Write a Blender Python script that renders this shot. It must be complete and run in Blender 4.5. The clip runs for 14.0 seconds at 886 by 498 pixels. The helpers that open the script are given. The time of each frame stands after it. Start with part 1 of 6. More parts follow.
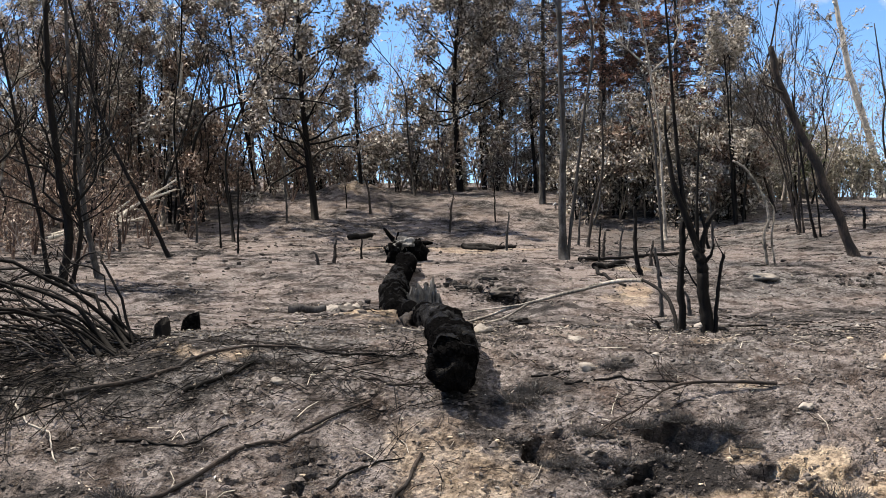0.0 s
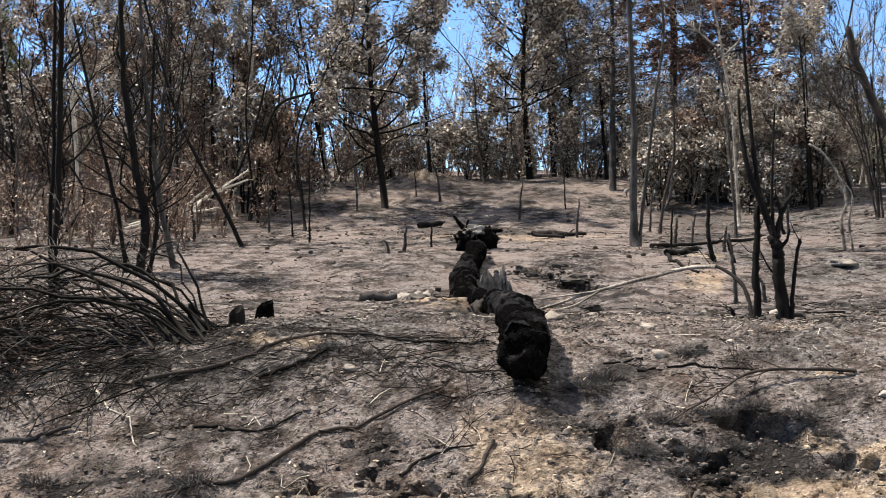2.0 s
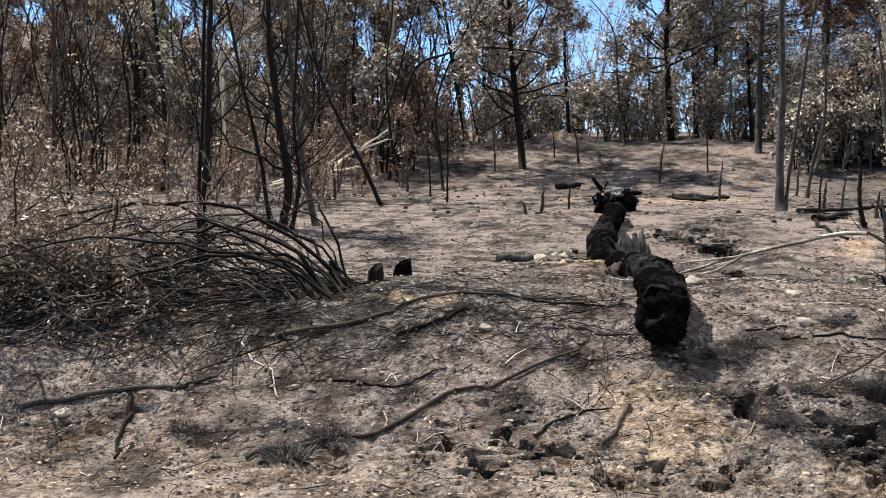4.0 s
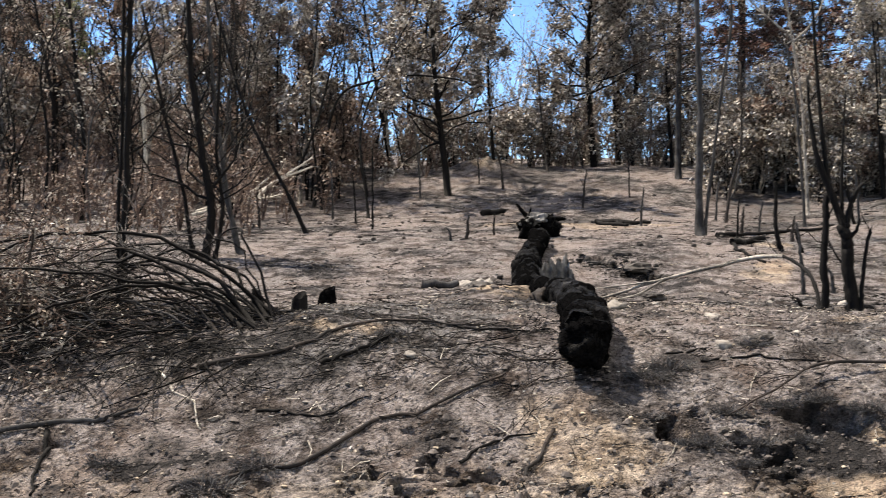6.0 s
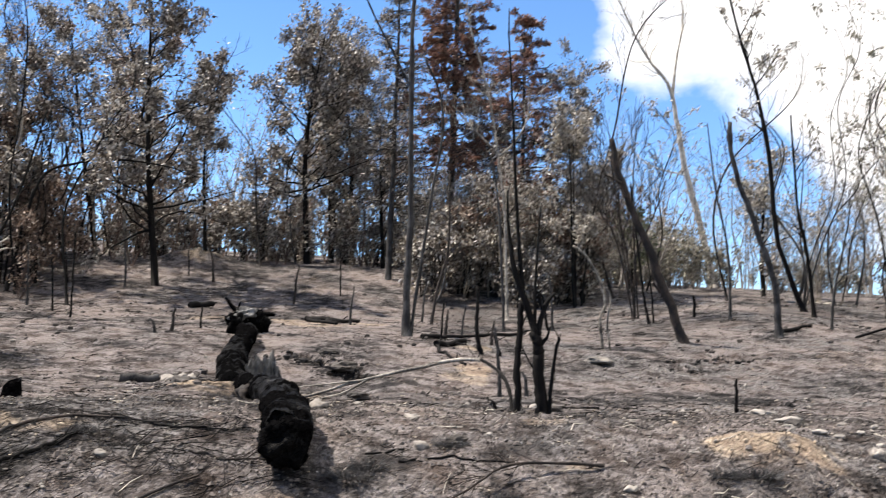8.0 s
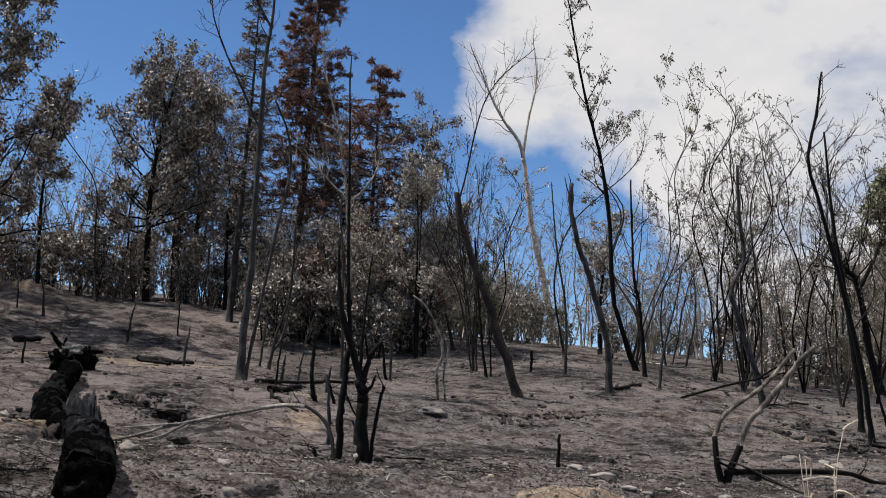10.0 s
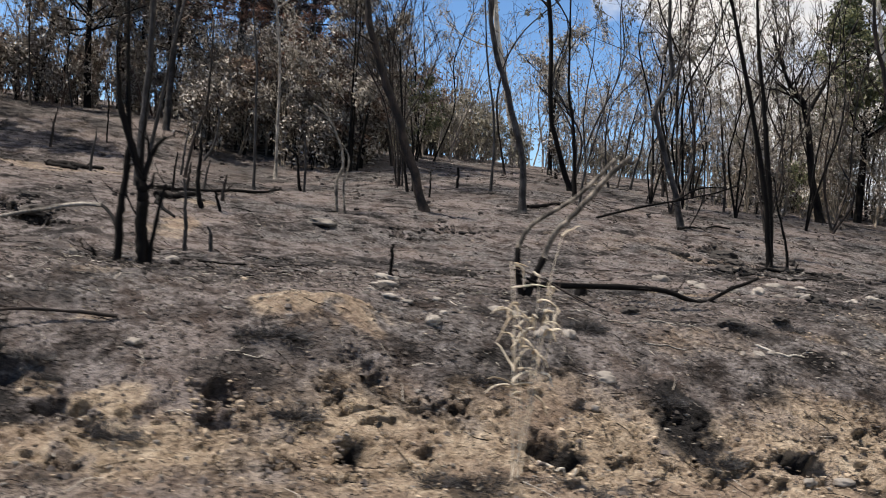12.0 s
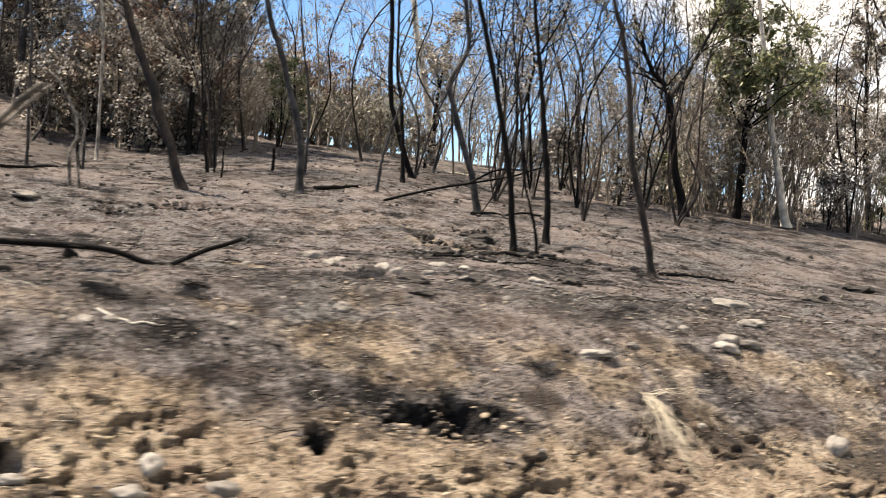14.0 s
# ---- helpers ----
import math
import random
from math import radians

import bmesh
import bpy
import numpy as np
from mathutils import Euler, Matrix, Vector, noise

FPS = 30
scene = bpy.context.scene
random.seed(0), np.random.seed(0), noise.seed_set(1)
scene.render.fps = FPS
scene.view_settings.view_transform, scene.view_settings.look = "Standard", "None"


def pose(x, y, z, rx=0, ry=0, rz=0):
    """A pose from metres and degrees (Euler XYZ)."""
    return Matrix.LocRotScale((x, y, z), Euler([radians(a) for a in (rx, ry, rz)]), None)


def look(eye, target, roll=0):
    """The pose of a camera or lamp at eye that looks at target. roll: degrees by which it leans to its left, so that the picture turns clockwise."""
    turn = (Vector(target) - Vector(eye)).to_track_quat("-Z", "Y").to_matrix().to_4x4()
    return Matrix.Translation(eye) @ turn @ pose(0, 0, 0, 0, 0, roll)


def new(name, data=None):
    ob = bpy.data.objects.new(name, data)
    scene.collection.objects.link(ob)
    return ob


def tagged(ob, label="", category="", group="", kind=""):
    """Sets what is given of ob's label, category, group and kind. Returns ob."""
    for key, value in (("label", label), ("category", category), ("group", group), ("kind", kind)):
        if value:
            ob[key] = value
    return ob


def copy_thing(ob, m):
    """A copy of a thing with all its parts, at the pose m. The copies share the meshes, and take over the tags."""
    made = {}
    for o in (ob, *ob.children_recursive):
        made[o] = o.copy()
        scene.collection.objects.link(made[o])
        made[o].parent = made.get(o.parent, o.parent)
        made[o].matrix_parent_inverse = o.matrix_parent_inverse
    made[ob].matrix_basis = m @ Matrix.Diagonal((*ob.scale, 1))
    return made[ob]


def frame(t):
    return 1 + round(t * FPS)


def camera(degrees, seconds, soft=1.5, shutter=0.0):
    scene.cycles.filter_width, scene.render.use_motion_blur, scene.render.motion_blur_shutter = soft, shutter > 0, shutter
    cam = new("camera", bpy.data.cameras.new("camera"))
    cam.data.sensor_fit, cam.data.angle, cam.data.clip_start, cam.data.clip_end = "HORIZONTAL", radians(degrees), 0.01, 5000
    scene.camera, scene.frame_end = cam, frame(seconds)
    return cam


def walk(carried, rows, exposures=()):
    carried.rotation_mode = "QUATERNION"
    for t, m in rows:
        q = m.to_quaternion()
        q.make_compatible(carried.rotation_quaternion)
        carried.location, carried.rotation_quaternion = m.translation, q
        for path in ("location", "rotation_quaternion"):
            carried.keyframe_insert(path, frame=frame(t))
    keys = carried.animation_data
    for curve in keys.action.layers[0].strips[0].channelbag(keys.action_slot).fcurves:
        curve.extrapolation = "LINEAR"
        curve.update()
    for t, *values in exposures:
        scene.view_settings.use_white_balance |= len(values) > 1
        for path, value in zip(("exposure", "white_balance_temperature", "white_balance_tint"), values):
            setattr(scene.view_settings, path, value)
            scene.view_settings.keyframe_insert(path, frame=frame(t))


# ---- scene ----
# ---- the camera and its way ----
cam = camera(44.4, 14.0, 0.75, 0.35)


def aimed(x, y, z, yaw, pitch, roll):
    """The pose of an eye that looks yaw degrees left of +y and pitch degrees up, with its roll."""
    return pose(x, y, z, 90 + pitch, 0, yaw) @ pose(0, 0, 0, 0, 0, roll)


ROWS = [
    (0, 0.0000, 0.0000, 1.5000, 0.00, 2.00, 0.00),
    (0.5, -0.0016, 0.0000, 1.5000, 0.19, 2.02, 0.55),
    (1, -0.0040, -0.0008, 1.4992, 0.60, 1.97, 0.76),
    (1.5, -0.0072, -0.0023, 1.4975, 1.88, 1.77, 0.21),
    (2, -0.0088, -0.0022, 1.4935, 3.67, 1.38, -0.27),
    (2.5, -0.0112, 0.0003, 1.4920, 5.23, 0.83, 0.25),
    (3, -0.0168, 0.0051, 1.4906, 7.02, 0.29, 0.72),
    (3.5, -0.0208, 0.0084, 1.4899, 9.08, -0.23, 0.73),
    (3.7, -0.0206, 0.0083, 1.4899, 9.85, -0.45, 0.76),
    (4.1, -0.0197, 0.0082, 1.4902, 11.12, -0.76, 0.73),
    (4.5, -0.0173, 0.0078, 1.4908, 11.79, -0.82, 0.58),
    (4.9, -0.0135, 0.0075, 1.4915, 11.73, -0.65, 0.40),
    (5.3, -0.0087, 0.0071, 1.4922, 10.84, -0.29, 0.23),
    (5.8, -0.0016, 0.0069, 1.4926, 8.36, 0.39, 0.15),
    (6, 0.0016, 0.0066, 1.4930, 6.99, 0.73, 0.17),
    (6.5, 0.0104, 0.0034, 1.4953, 3.47, 1.45, 0.36),
    (7, 0.0208, -0.0064, 1.5006, -0.02, 2.57, 0.69),
    (7.5, 0.0328, -0.0081, 1.5037, -4.09, 4.13, 1.00),
    (8, 0.0424, -0.0227, 1.5096, -8.01, 6.06, 1.90),
    (8.5, 0.0512, -0.0309, 1.5133, -11.21, 8.36, 3.05),
    (8.7, 0.0557, -0.0325, 1.5133, -12.34, 9.08, 3.37),
    (9.1, 0.0717, -0.0331, 1.5131, -14.06, 9.97, 3.80),
    (9.5, 0.1196, -0.0345, 1.5127, -15.10, 9.99, 3.91),
    (9.9, 0.2234, -0.0363, 1.5122, -15.64, 9.28, 3.86),
    (10.3, 0.4071, -0.0379, 1.5118, -15.84, 7.93, 3.78),
    (10.8, 0.7854, -0.0388, 1.5115, -15.90, 5.55, 3.88),
    (11, 0.9824, -0.0388, 1.5115, -15.87, 4.44, 4.01),
    (11.5, 1.6064, 0.0339, 1.5148, -15.96, 1.65, 4.45),
    (12, 2.3952, 0.0648, 1.5247, -16.25, -0.36, 5.43),
    (12.5, 3.4064, 0.2262, 1.5111, -16.54, -1.29, 6.23),
    (13, 4.6528, 0.2949, 1.5359, -16.26, -1.76, 6.40),
    (13.5, 6.1536, 0.3607, 1.5558, -15.63, -1.42, 6.60),
    (14, 7.8976, 0.4694, 1.5828, -14.71, -0.13, 6.39),
]
EXPOSURES = [(0.0, 1.28, 7050, 11), (3.7, 1.45, 7150, 11), (7.0, 1.4, 7000, 11), (8.7, 1.18, 6600, 11), (10.8, 0.08, 6550, 12), (11.5, 0.37, 6650, 12), (12.5, 0.88, 7100, 11), (13.2, 1.12, 7400, 11), (14.0, 1.29, 7600, 11)]
walk(cam, [(t, aimed(*row)) for t, *row in ROWS], EXPOSURES)
# ---- sky, sun and clouds ----
SUN_FROM = Vector((-0.56, 0.2, 1.0)).normalized()
sun = new("sun", bpy.data.lights.new("sun", "SUN"))
sun.data.energy, sun.data.angle, sun.data.color = 5.0, radians(0.53), (1.0, 0.93, 0.83)
sun.matrix_world = look(SUN_FROM * 60, (0, 0, 0))


def wired(tree, kind, **values):
    """A node with its inputs and settings set by name; a node's output as a value links it."""
    node = tree.nodes.new(kind)
    for key, value in values.items():
        if key == "s_operation":
            node.operation = value
            continue
        if key == "s_attribute_name":
            node.attribute_name = value
            continue
        if key == "s_feature":
            node.feature = value
            continue
        name = int(key[1:]) if key[1:].isdigit() else key.replace("_", " ")
        if isinstance(value, bpy.types.NodeSocket):
            tree.links.new(value, node.inputs[name])
        else:
            node.inputs[name].default_value = value
    return node


def ramp(tree, fac, *stops):
    node = tree.nodes.new("ShaderNodeValToRGB")
    tree.links.new(fac, node.inputs[0])
    band = node.color_ramp.elements
    while len(band) < len(stops):
        band.new(0.5)
    for mark, (place, colour) in zip(band, stops):
        mark.position = place
        mark.color = (*colour, 1) if isinstance(colour, tuple) else (colour, colour, colour, 1)
    return node.outputs[0]


def mixed(tree, fac, a, b, blend="MIX"):
    node = tree.nodes.new("ShaderNodeMix")
    node.data_type, node.blend_type = "RGBA", blend
    for index, value in ((0, fac), (6, a), (7, b)):
        if isinstance(value, bpy.types.NodeSocket):
            tree.links.new(value, node.inputs[index])
        else:
            node.inputs[index].default_value = (*value, 1) if isinstance(value, tuple) else value
    return node.outputs[2]


def calc(tree, how, a, b=0.5):
    return wired(tree, "ShaderNodeMath", s_operation=how, _0=a, _1=b).outputs[0]


world = bpy.data.worlds.new("sky")
scene.world = world
world.use_nodes = True
wt = world.node_tree
wt.nodes.clear()
way = wired(wt, "ShaderNodeTexCoord").outputs["Generated"]
sky = wired(wt, "ShaderNodeTexSky")
sky.sky_type, sky.sun_disc, sky.sun_elevation = "NISHITA", False, math.asin(SUN_FROM.z)
sky.sun_rotation = math.atan2(SUN_FROM.x, SUN_FROM.y) % (2 * math.pi)
sky.altitude, sky.air_density, sky.dust_density, sky.ozone_density = 900.0, 0.75, 0.05, 3.0
blue = wired(wt, "ShaderNodeHueSaturation", Saturation=1.15, Value=1.0, Color=sky.outputs[0]).outputs[0]
apart_ = wired(wt, "ShaderNodeSeparateXYZ", Vector=way)
flat = wired(wt, "ShaderNodeMapping", Vector=way, Scale=(1.0, 1.0, 1.7)).outputs[0]
puffs = wired(wt, "ShaderNodeTexNoise", Vector=flat, Scale=7.5, Detail=10.0, Roughness=0.56).outputs[0]
# cumulus stands over the valley to the east, its base above the shoulder of the hill; the sky over the wood is clear
bearing = calc(wt, "ARCTAN2", apart_.outputs[0], apart_.outputs[1])
height = calc(wt, "ARCSINE", apart_.outputs[2])
east = wired(wt, "ShaderNodeMapRange", Value=bearing, From_Min=radians(12.5), From_Max=radians(18.5), To_Min=-0.36, To_Max=0.24).outputs[0]
base = wired(wt, "ShaderNodeMapRange", Value=bearing, From_Min=radians(25.0), From_Max=radians(32.0), To_Min=radians(13.5), To_Max=radians(1.0)).outputs[0]
above = wired(wt, "ShaderNodeMapRange", Value=calc(wt, "SUBTRACT", height, base), From_Min=radians(-3.0), From_Max=radians(3.0), To_Min=-0.5, To_Max=0.06).outputs[0]
cover = calc(wt, "ADD", calc(wt, "ADD", puffs, east), above)
veil = ramp(wt, cover, (0.5, 0.0), (0.62, 0.55), (0.8, 1.0))
white = ramp(wt, puffs, (0.3, (0.78, 0.81, 0.86)), (0.68, (1.0, 0.99, 0.98)))
day = wired(wt, "ShaderNodeBackground", Color=blue, Strength=0.108)
cloud = wired(wt, "ShaderNodeBackground", Color=white, Strength=0.62)
both = wired(wt, "ShaderNodeMixShader", Fac=veil, _1=day.outputs[0], _2=cloud.outputs[0])
wired(wt, "ShaderNodeOutputWorld", Surface=both.outputs[0])
# ---- materials ----
def material(name):
    made = bpy.data.materials.new(name)
    made.use_nodes = True
    made.node_tree.nodes.clear()
    return made, made.node_tree


def finish(tree, colour, rough=0.9, bump=None, strength=0.5, distance=0.01, specular=0.3, translucent=0.0):
    surface = wired(tree, "ShaderNodeBsdfPrincipled", Base_Color=colour, Roughness=rough, Specular_IOR_Level=specular)
    if bump is not None:
        surface_normal = wired(tree, "ShaderNodeBump", Strength=strength, Distance=distance, Height=bump).outputs[0]
        tree.links.new(surface_normal, surface.inputs["Normal"])
    last = surface.outputs[0]
    if translucent:
        thin = wired(tree, "ShaderNodeBsdfTranslucent", Color=colour)
        last = wired(tree, "ShaderNodeMixShader", Fac=translucent, _1=last, _2=thin.outputs[0]).outputs[0]
    wired(tree, "ShaderNodeOutputMaterial", Surface=last)


def noise_at(tree, vector, scale, detail=6.0, roughness=0.6):
    return wired(tree, "ShaderNodeTexNoise", Vector=vector, Scale=scale, Detail=detail, Roughness=roughness).outputs[0]


def burnt_ground():
    made, t = material("burnt_ground")
    at = wired(t, "ShaderNodeTexCoord").outputs["Object"]
    sand = wired(t, "ShaderNodeAttribute", s_attribute_name="sand").outputs["Fac"]
    # carries charcoal and also the shade painted into the holes
    soot = wired(t, "ShaderNodeAttribute", s_attribute_name="soot").outputs["Fac"]
    ash = wired(t, "ShaderNodeAttribute", s_attribute_name="ash").outputs["Fac"]
    broad, mid, fine, grit = (noise_at(t, at, s, 5.0, 0.62) for s in (0.55, 3.1, 17.0, 75.0))
    char = ramp(t, calc(t, "ADD", calc(t, "ADD", calc(t, "MULTIPLY", mid, 0.5), calc(t, "MULTIPLY", calc(t, "SUBTRACT", broad, 0.5), 0.5)), calc(t, "ADD", calc(t, "MULTIPLY", fine, 0.26), calc(t, "MULTIPLY", grit, 0.32))), (0.45, (0.0085, 0.0077, 0.0077)), (0.525, (0.1, 0.088, 0.086)), (0.61, (0.335, 0.304, 0.3)))
    grey = ramp(t, fine, (0.38, (0.042, 0.040, 0.0405)), (0.66, (0.3, 0.288, 0.284)))
    warm = mixed(t, ramp(t, broad, (0.42, 0.0), (0.62, 0.75)), char, mixed(t, 0.6, char, mixed(t, fine, (0.075, 0.05, 0.04), (0.27, 0.195, 0.155))))
    ashen = mixed(t, calc(t, "MULTIPLY", ash, ramp(t, mid, (0.38, 0.0), (0.58, 0.95))), warm, grey)
    clay = ramp(t, calc(t, "ADD", calc(t, "MULTIPLY", mid, 0.45), calc(t, "MULTIPLY", fine, 0.55)), (0.34, (0.07, 0.048, 0.035)), (0.46, (0.33, 0.256, 0.186)), (0.62, (0.56, 0.462, 0.352)))
    edge = wired(t, "ShaderNodeMapRange", Value=calc(t, "ADD", sand, calc(t, "MULTIPLY", calc(t, "SUBTRACT", fine, 0.5), 0.9)), From_Min=0.15, From_Max=0.85).outputs[0]
    clay = mixed(t, ramp(t, noise_at(t, at, 1.3, 5.0, 0.6), (0.46, 0.0), (0.6, 0.7)), clay, mixed(t, fine, (0.085, 0.06, 0.049), (0.36, 0.268, 0.21)))
    soil = mixed(t, edge, ashen, clay)
    speck = wired(t, "ShaderNodeTexVoronoi", Vector=at, Scale=34.0).outputs["Distance"]
    soil = mixed(t, calc(t, "MULTIPLY", ramp(t, speck, (0.08, 1.0), (0.14, 0.0)), ramp(t, mid, (0.5, 0.0), (0.62, 0.75))), soil, (0.288, 0.266, 0.238))
    soil = mixed(t, calc(t, "MULTIPLY", ramp(t, grit, (0.54, 0.0), (0.64, 0.8)), calc(t, "SUBTRACT", 1.0, calc(t, "MULTIPLY", edge, 0.8))), soil, (0.016, 0.014, 0.012))
    soot_and_shade = wired(t, "ShaderNodeMapRange", Value=calc(t, "ADD", soot, calc(t, "MULTIPLY", calc(t, "SUBTRACT", fine, 0.5), 1.2)), From_Min=0.25, From_Max=0.75).outputs[0]
    soil = mixed(t, soot_and_shade, soil, mixed(t, fine, (0.007, 0.0066, 0.0066), (0.04, 0.037, 0.037)))
    lumps = wired(t, "ShaderNodeTexVoronoi", Vector=wired(t, "ShaderNodeVectorMath", s_operation="MULTIPLY_ADD", _0=wired(t, "ShaderNodeTexNoise", Vector=at, Scale=22.0, Detail=2.0).outputs["Color"], _1=(0.04, 0.04, 0.04), _2=at).outputs[0], Scale=30.0).outputs["Distance"]
    relief = calc(t, "ADD", calc(t, "MULTIPLY", fine, 0.7), calc(t, "ADD", calc(t, "MULTIPLY", grit, 0.65), calc(t, "MULTIPLY", lumps, -0.5)))
    finish(t, soil, 0.95, relief, 1.0, 0.085, 0.12)
    return made


def bark(name, dark, light, scale=9.0, specular=0.25, rough=0.85, soot=0.0, depth=0.012):
    """Bark in upright streaks; soot: how far the black of the fire climbs on it."""
    made, t = material(name)
    at = wired(t, "ShaderNodeTexCoord").outputs["Object"]
    long = wired(t, "ShaderNodeMapping", Vector=at, Scale=(1.0, 1.0, 0.16)).outputs[0]
    streak, patch = noise_at(t, long, scale * 4, 6.0, 0.65), noise_at(t, at, scale * 0.28, 4.0, 0.6)
    colour = ramp(t, calc(t, "ADD", calc(t, "MULTIPLY", streak, 0.6), calc(t, "MULTIPLY", patch, 0.4)), (0.36, dark), (0.64, light))
    if soot:
        colour = mixed(t, calc(t, "MULTIPLY", ramp(t, patch, (0.42, 1.0), (0.58, 0.0)), soot), colour, (0.018, 0.017, 0.017))
    finish(t, colour, rough, streak, 0.8, depth, specular)
    return made


def charcoal():
    made, t = material("charcoal")
    at = wired(t, "ShaderNodeTexCoord").outputs["Object"]
    bent = wired(t, "ShaderNodeMapping", Vector=at, Scale=(1.0, 0.55, 1.0)).outputs[0]
    cell = wired(t, "ShaderNodeTexVoronoi", Vector=bent, Scale=26.0, s_feature="DISTANCE_TO_EDGE").outputs["Distance"]
    patch, fine = noise_at(t, at, 2.6), noise_at(t, at, 40.0)
    colour = ramp(t, fine, (0.35, (0.001, 0.001, 0.0011)), (0.7, (0.0045, 0.0044, 0.0047)))
    colour = mixed(t, ramp(t, patch, (0.68, 0.0), (0.76, 0.5)), colour, (0.16, 0.155, 0.15))
    crack = calc(t, "ADD", ramp(t, cell, (0.0, 0.0), (0.1, 0.8)), calc(t, "MULTIPLY", fine, 0.3))
    finish(t, colour, ramp(t, fine, (0.5, 0.75), (0.72, 0.45)), crack, 0.8, 0.025, ramp(t, patch, (0.5, 0.0), (0.68, 0.1)))
    return made


def foliage(name, *colours, translucent=0.25, rough=0.55, specular=0.4):
    """Leaves that differ from leaf to leaf."""
    made, t = material(name)
    chance = wired(t, "ShaderNodeNewGeometry").outputs["Random Per Island"]
    at = wired(t, "ShaderNodeTexCoord").outputs["Object"]
    steps = [(n / (len(colours) - 1), c) for n, c in enumerate(colours)]
    colour = mixed(t, ramp(t, noise_at(t, at, 30.0, 3.0), (0.4, 0.0), (0.7, 0.35)), ramp(t, chance, *steps), (0.05, 0.035, 0.025))
    finish(t, colour, rough, None, specular=specular, translucent=translucent)
    return made


def rock(name, dark, light, scale=14.0):
    made, t = material(name)
    at = wired(t, "ShaderNodeTexCoord").outputs["Object"]
    tone = wired(t, "ShaderNodeObjectInfo").outputs["Random"]
    isle = wired(t, "ShaderNodeNewGeometry").outputs["Random Per Island"]
    grain = noise_at(t, at, scale, 8.0, 0.7)
    mix = calc(t, "ADD", calc(t, "MULTIPLY", grain, 0.6), calc(t, "MULTIPLY", calc(t, "ADD", tone, isle), 0.2))
    finish(t, ramp(t, mix, (0.3, dark), (0.68, light)), 0.85, grain, 0.5, 0.01, 0.3)
    return made


GROUND = burnt_ground()
BLACK = bark("charred_bark", (0.0016, 0.0015, 0.0015), (0.0088, 0.0078, 0.0074), 10.0, 0.12)
GREY = bark("scorched_grey_bark", (0.009, 0.0088, 0.0092), (0.07, 0.068, 0.069), 12.0, 0.18, soot=0.8)
BROWN = bark("scorched_brown_bark", (0.006, 0.005, 0.0047), (0.06, 0.047, 0.04), 12.0, 0.15, soot=0.75)
PALE = bark("bleached_bark", (0.26, 0.235, 0.2), (0.66, 0.61, 0.53), 9.0, soot=0.2)
PEELED = bark("half_peeled_bark", (0.03, 0.025, 0.02), (0.36, 0.32, 0.27), 12.0, 0.2, soot=0.75)
SPLIT = bark("peeled_wood", (0.06, 0.053, 0.046), (0.43, 0.395, 0.345), 10.0, 0.2, soot=0.5)
CHARCOAL = charcoal()
ROOT = bark("burnt_root_wood", (0.008, 0.008, 0.0085), (0.2, 0.195, 0.19), 8.0, soot=0.85)
ASHEN = bark("ash_covered_wood", (0.02, 0.0195, 0.02), (0.2, 0.195, 0.19), 7.0, 0.1, soot=0.5)
DRY_LEAF = foliage("dry_leaves", (0.05, 0.04, 0.032), (0.125, 0.105, 0.088), (0.29, 0.258, 0.222), (0.6, 0.57, 0.52), translucent=0.12)
RUST_LEAF = foliage("rusty_leaves", (0.055, 0.038, 0.03), (0.14, 0.09, 0.067), (0.235, 0.165, 0.127), (0.46, 0.385, 0.325), translucent=0.2)
NEEDLES = foliage("brown_needles", (0.065, 0.042, 0.035), (0.165, 0.088, 0.067), (0.26, 0.122, 0.086), (0.34, 0.25, 0.205))
ORANGE_LEAF = foliage("orange_dead_leaves", (0.10, 0.05, 0.025), (0.30, 0.13, 0.05), (0.40, 0.20, 0.08), (0.36, 0.24, 0.14))
# distant haze, and sunlight on the bush twigs, put into the bark colour
HAZE_LIT_TWIG = bark("pale_twigs", (0.07, 0.062, 0.058), (0.30, 0.275, 0.255), 9.0, 0.1)
RUST_TWIG = bark("russet_twigs", (0.032, 0.024, 0.021), (0.135, 0.095, 0.08), 9.0, 0.1)
TAN = bark("tan_bark", (0.06, 0.05, 0.04), (0.33, 0.28, 0.22), 9.0, 0.15, soot=0.3)
GREEN_LEAF = foliage("living_leaves", (0.065, 0.08, 0.04), (0.125, 0.145, 0.07), (0.21, 0.23, 0.115), (0.31, 0.315, 0.2))
OLIVE_LEAF = foliage("olive_withered_leaves", (0.07, 0.064, 0.046), (0.16, 0.148, 0.11), (0.28, 0.265, 0.205), (0.46, 0.44, 0.365), translucent=0.2)
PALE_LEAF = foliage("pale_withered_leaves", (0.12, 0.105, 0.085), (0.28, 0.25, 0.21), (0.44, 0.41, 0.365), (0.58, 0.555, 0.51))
STRAW = foliage("straw", (0.38, 0.31, 0.22), (0.58, 0.51, 0.40), (0.74, 0.68, 0.57), translucent=0.15)
BURNT_GRASS = foliage("burnt_grass", (0.010, 0.010, 0.011), (0.03, 0.03, 0.033), (0.075, 0.078, 0.085), translucent=0.0)
STONE = rock("pale_stone", (0.07, 0.062, 0.055), (0.31, 0.285, 0.255))
CLOD = rock("earth_clod", (0.013, 0.0113, 0.0105), (0.125, 0.106, 0.096))
CHAR_CLOD = rock("charred_clod", (0.005, 0.0046, 0.0044), (0.055, 0.048, 0.043))
TAN_CLOD = rock("tan_clod", (0.13, 0.098, 0.07), (0.47, 0.38, 0.282))
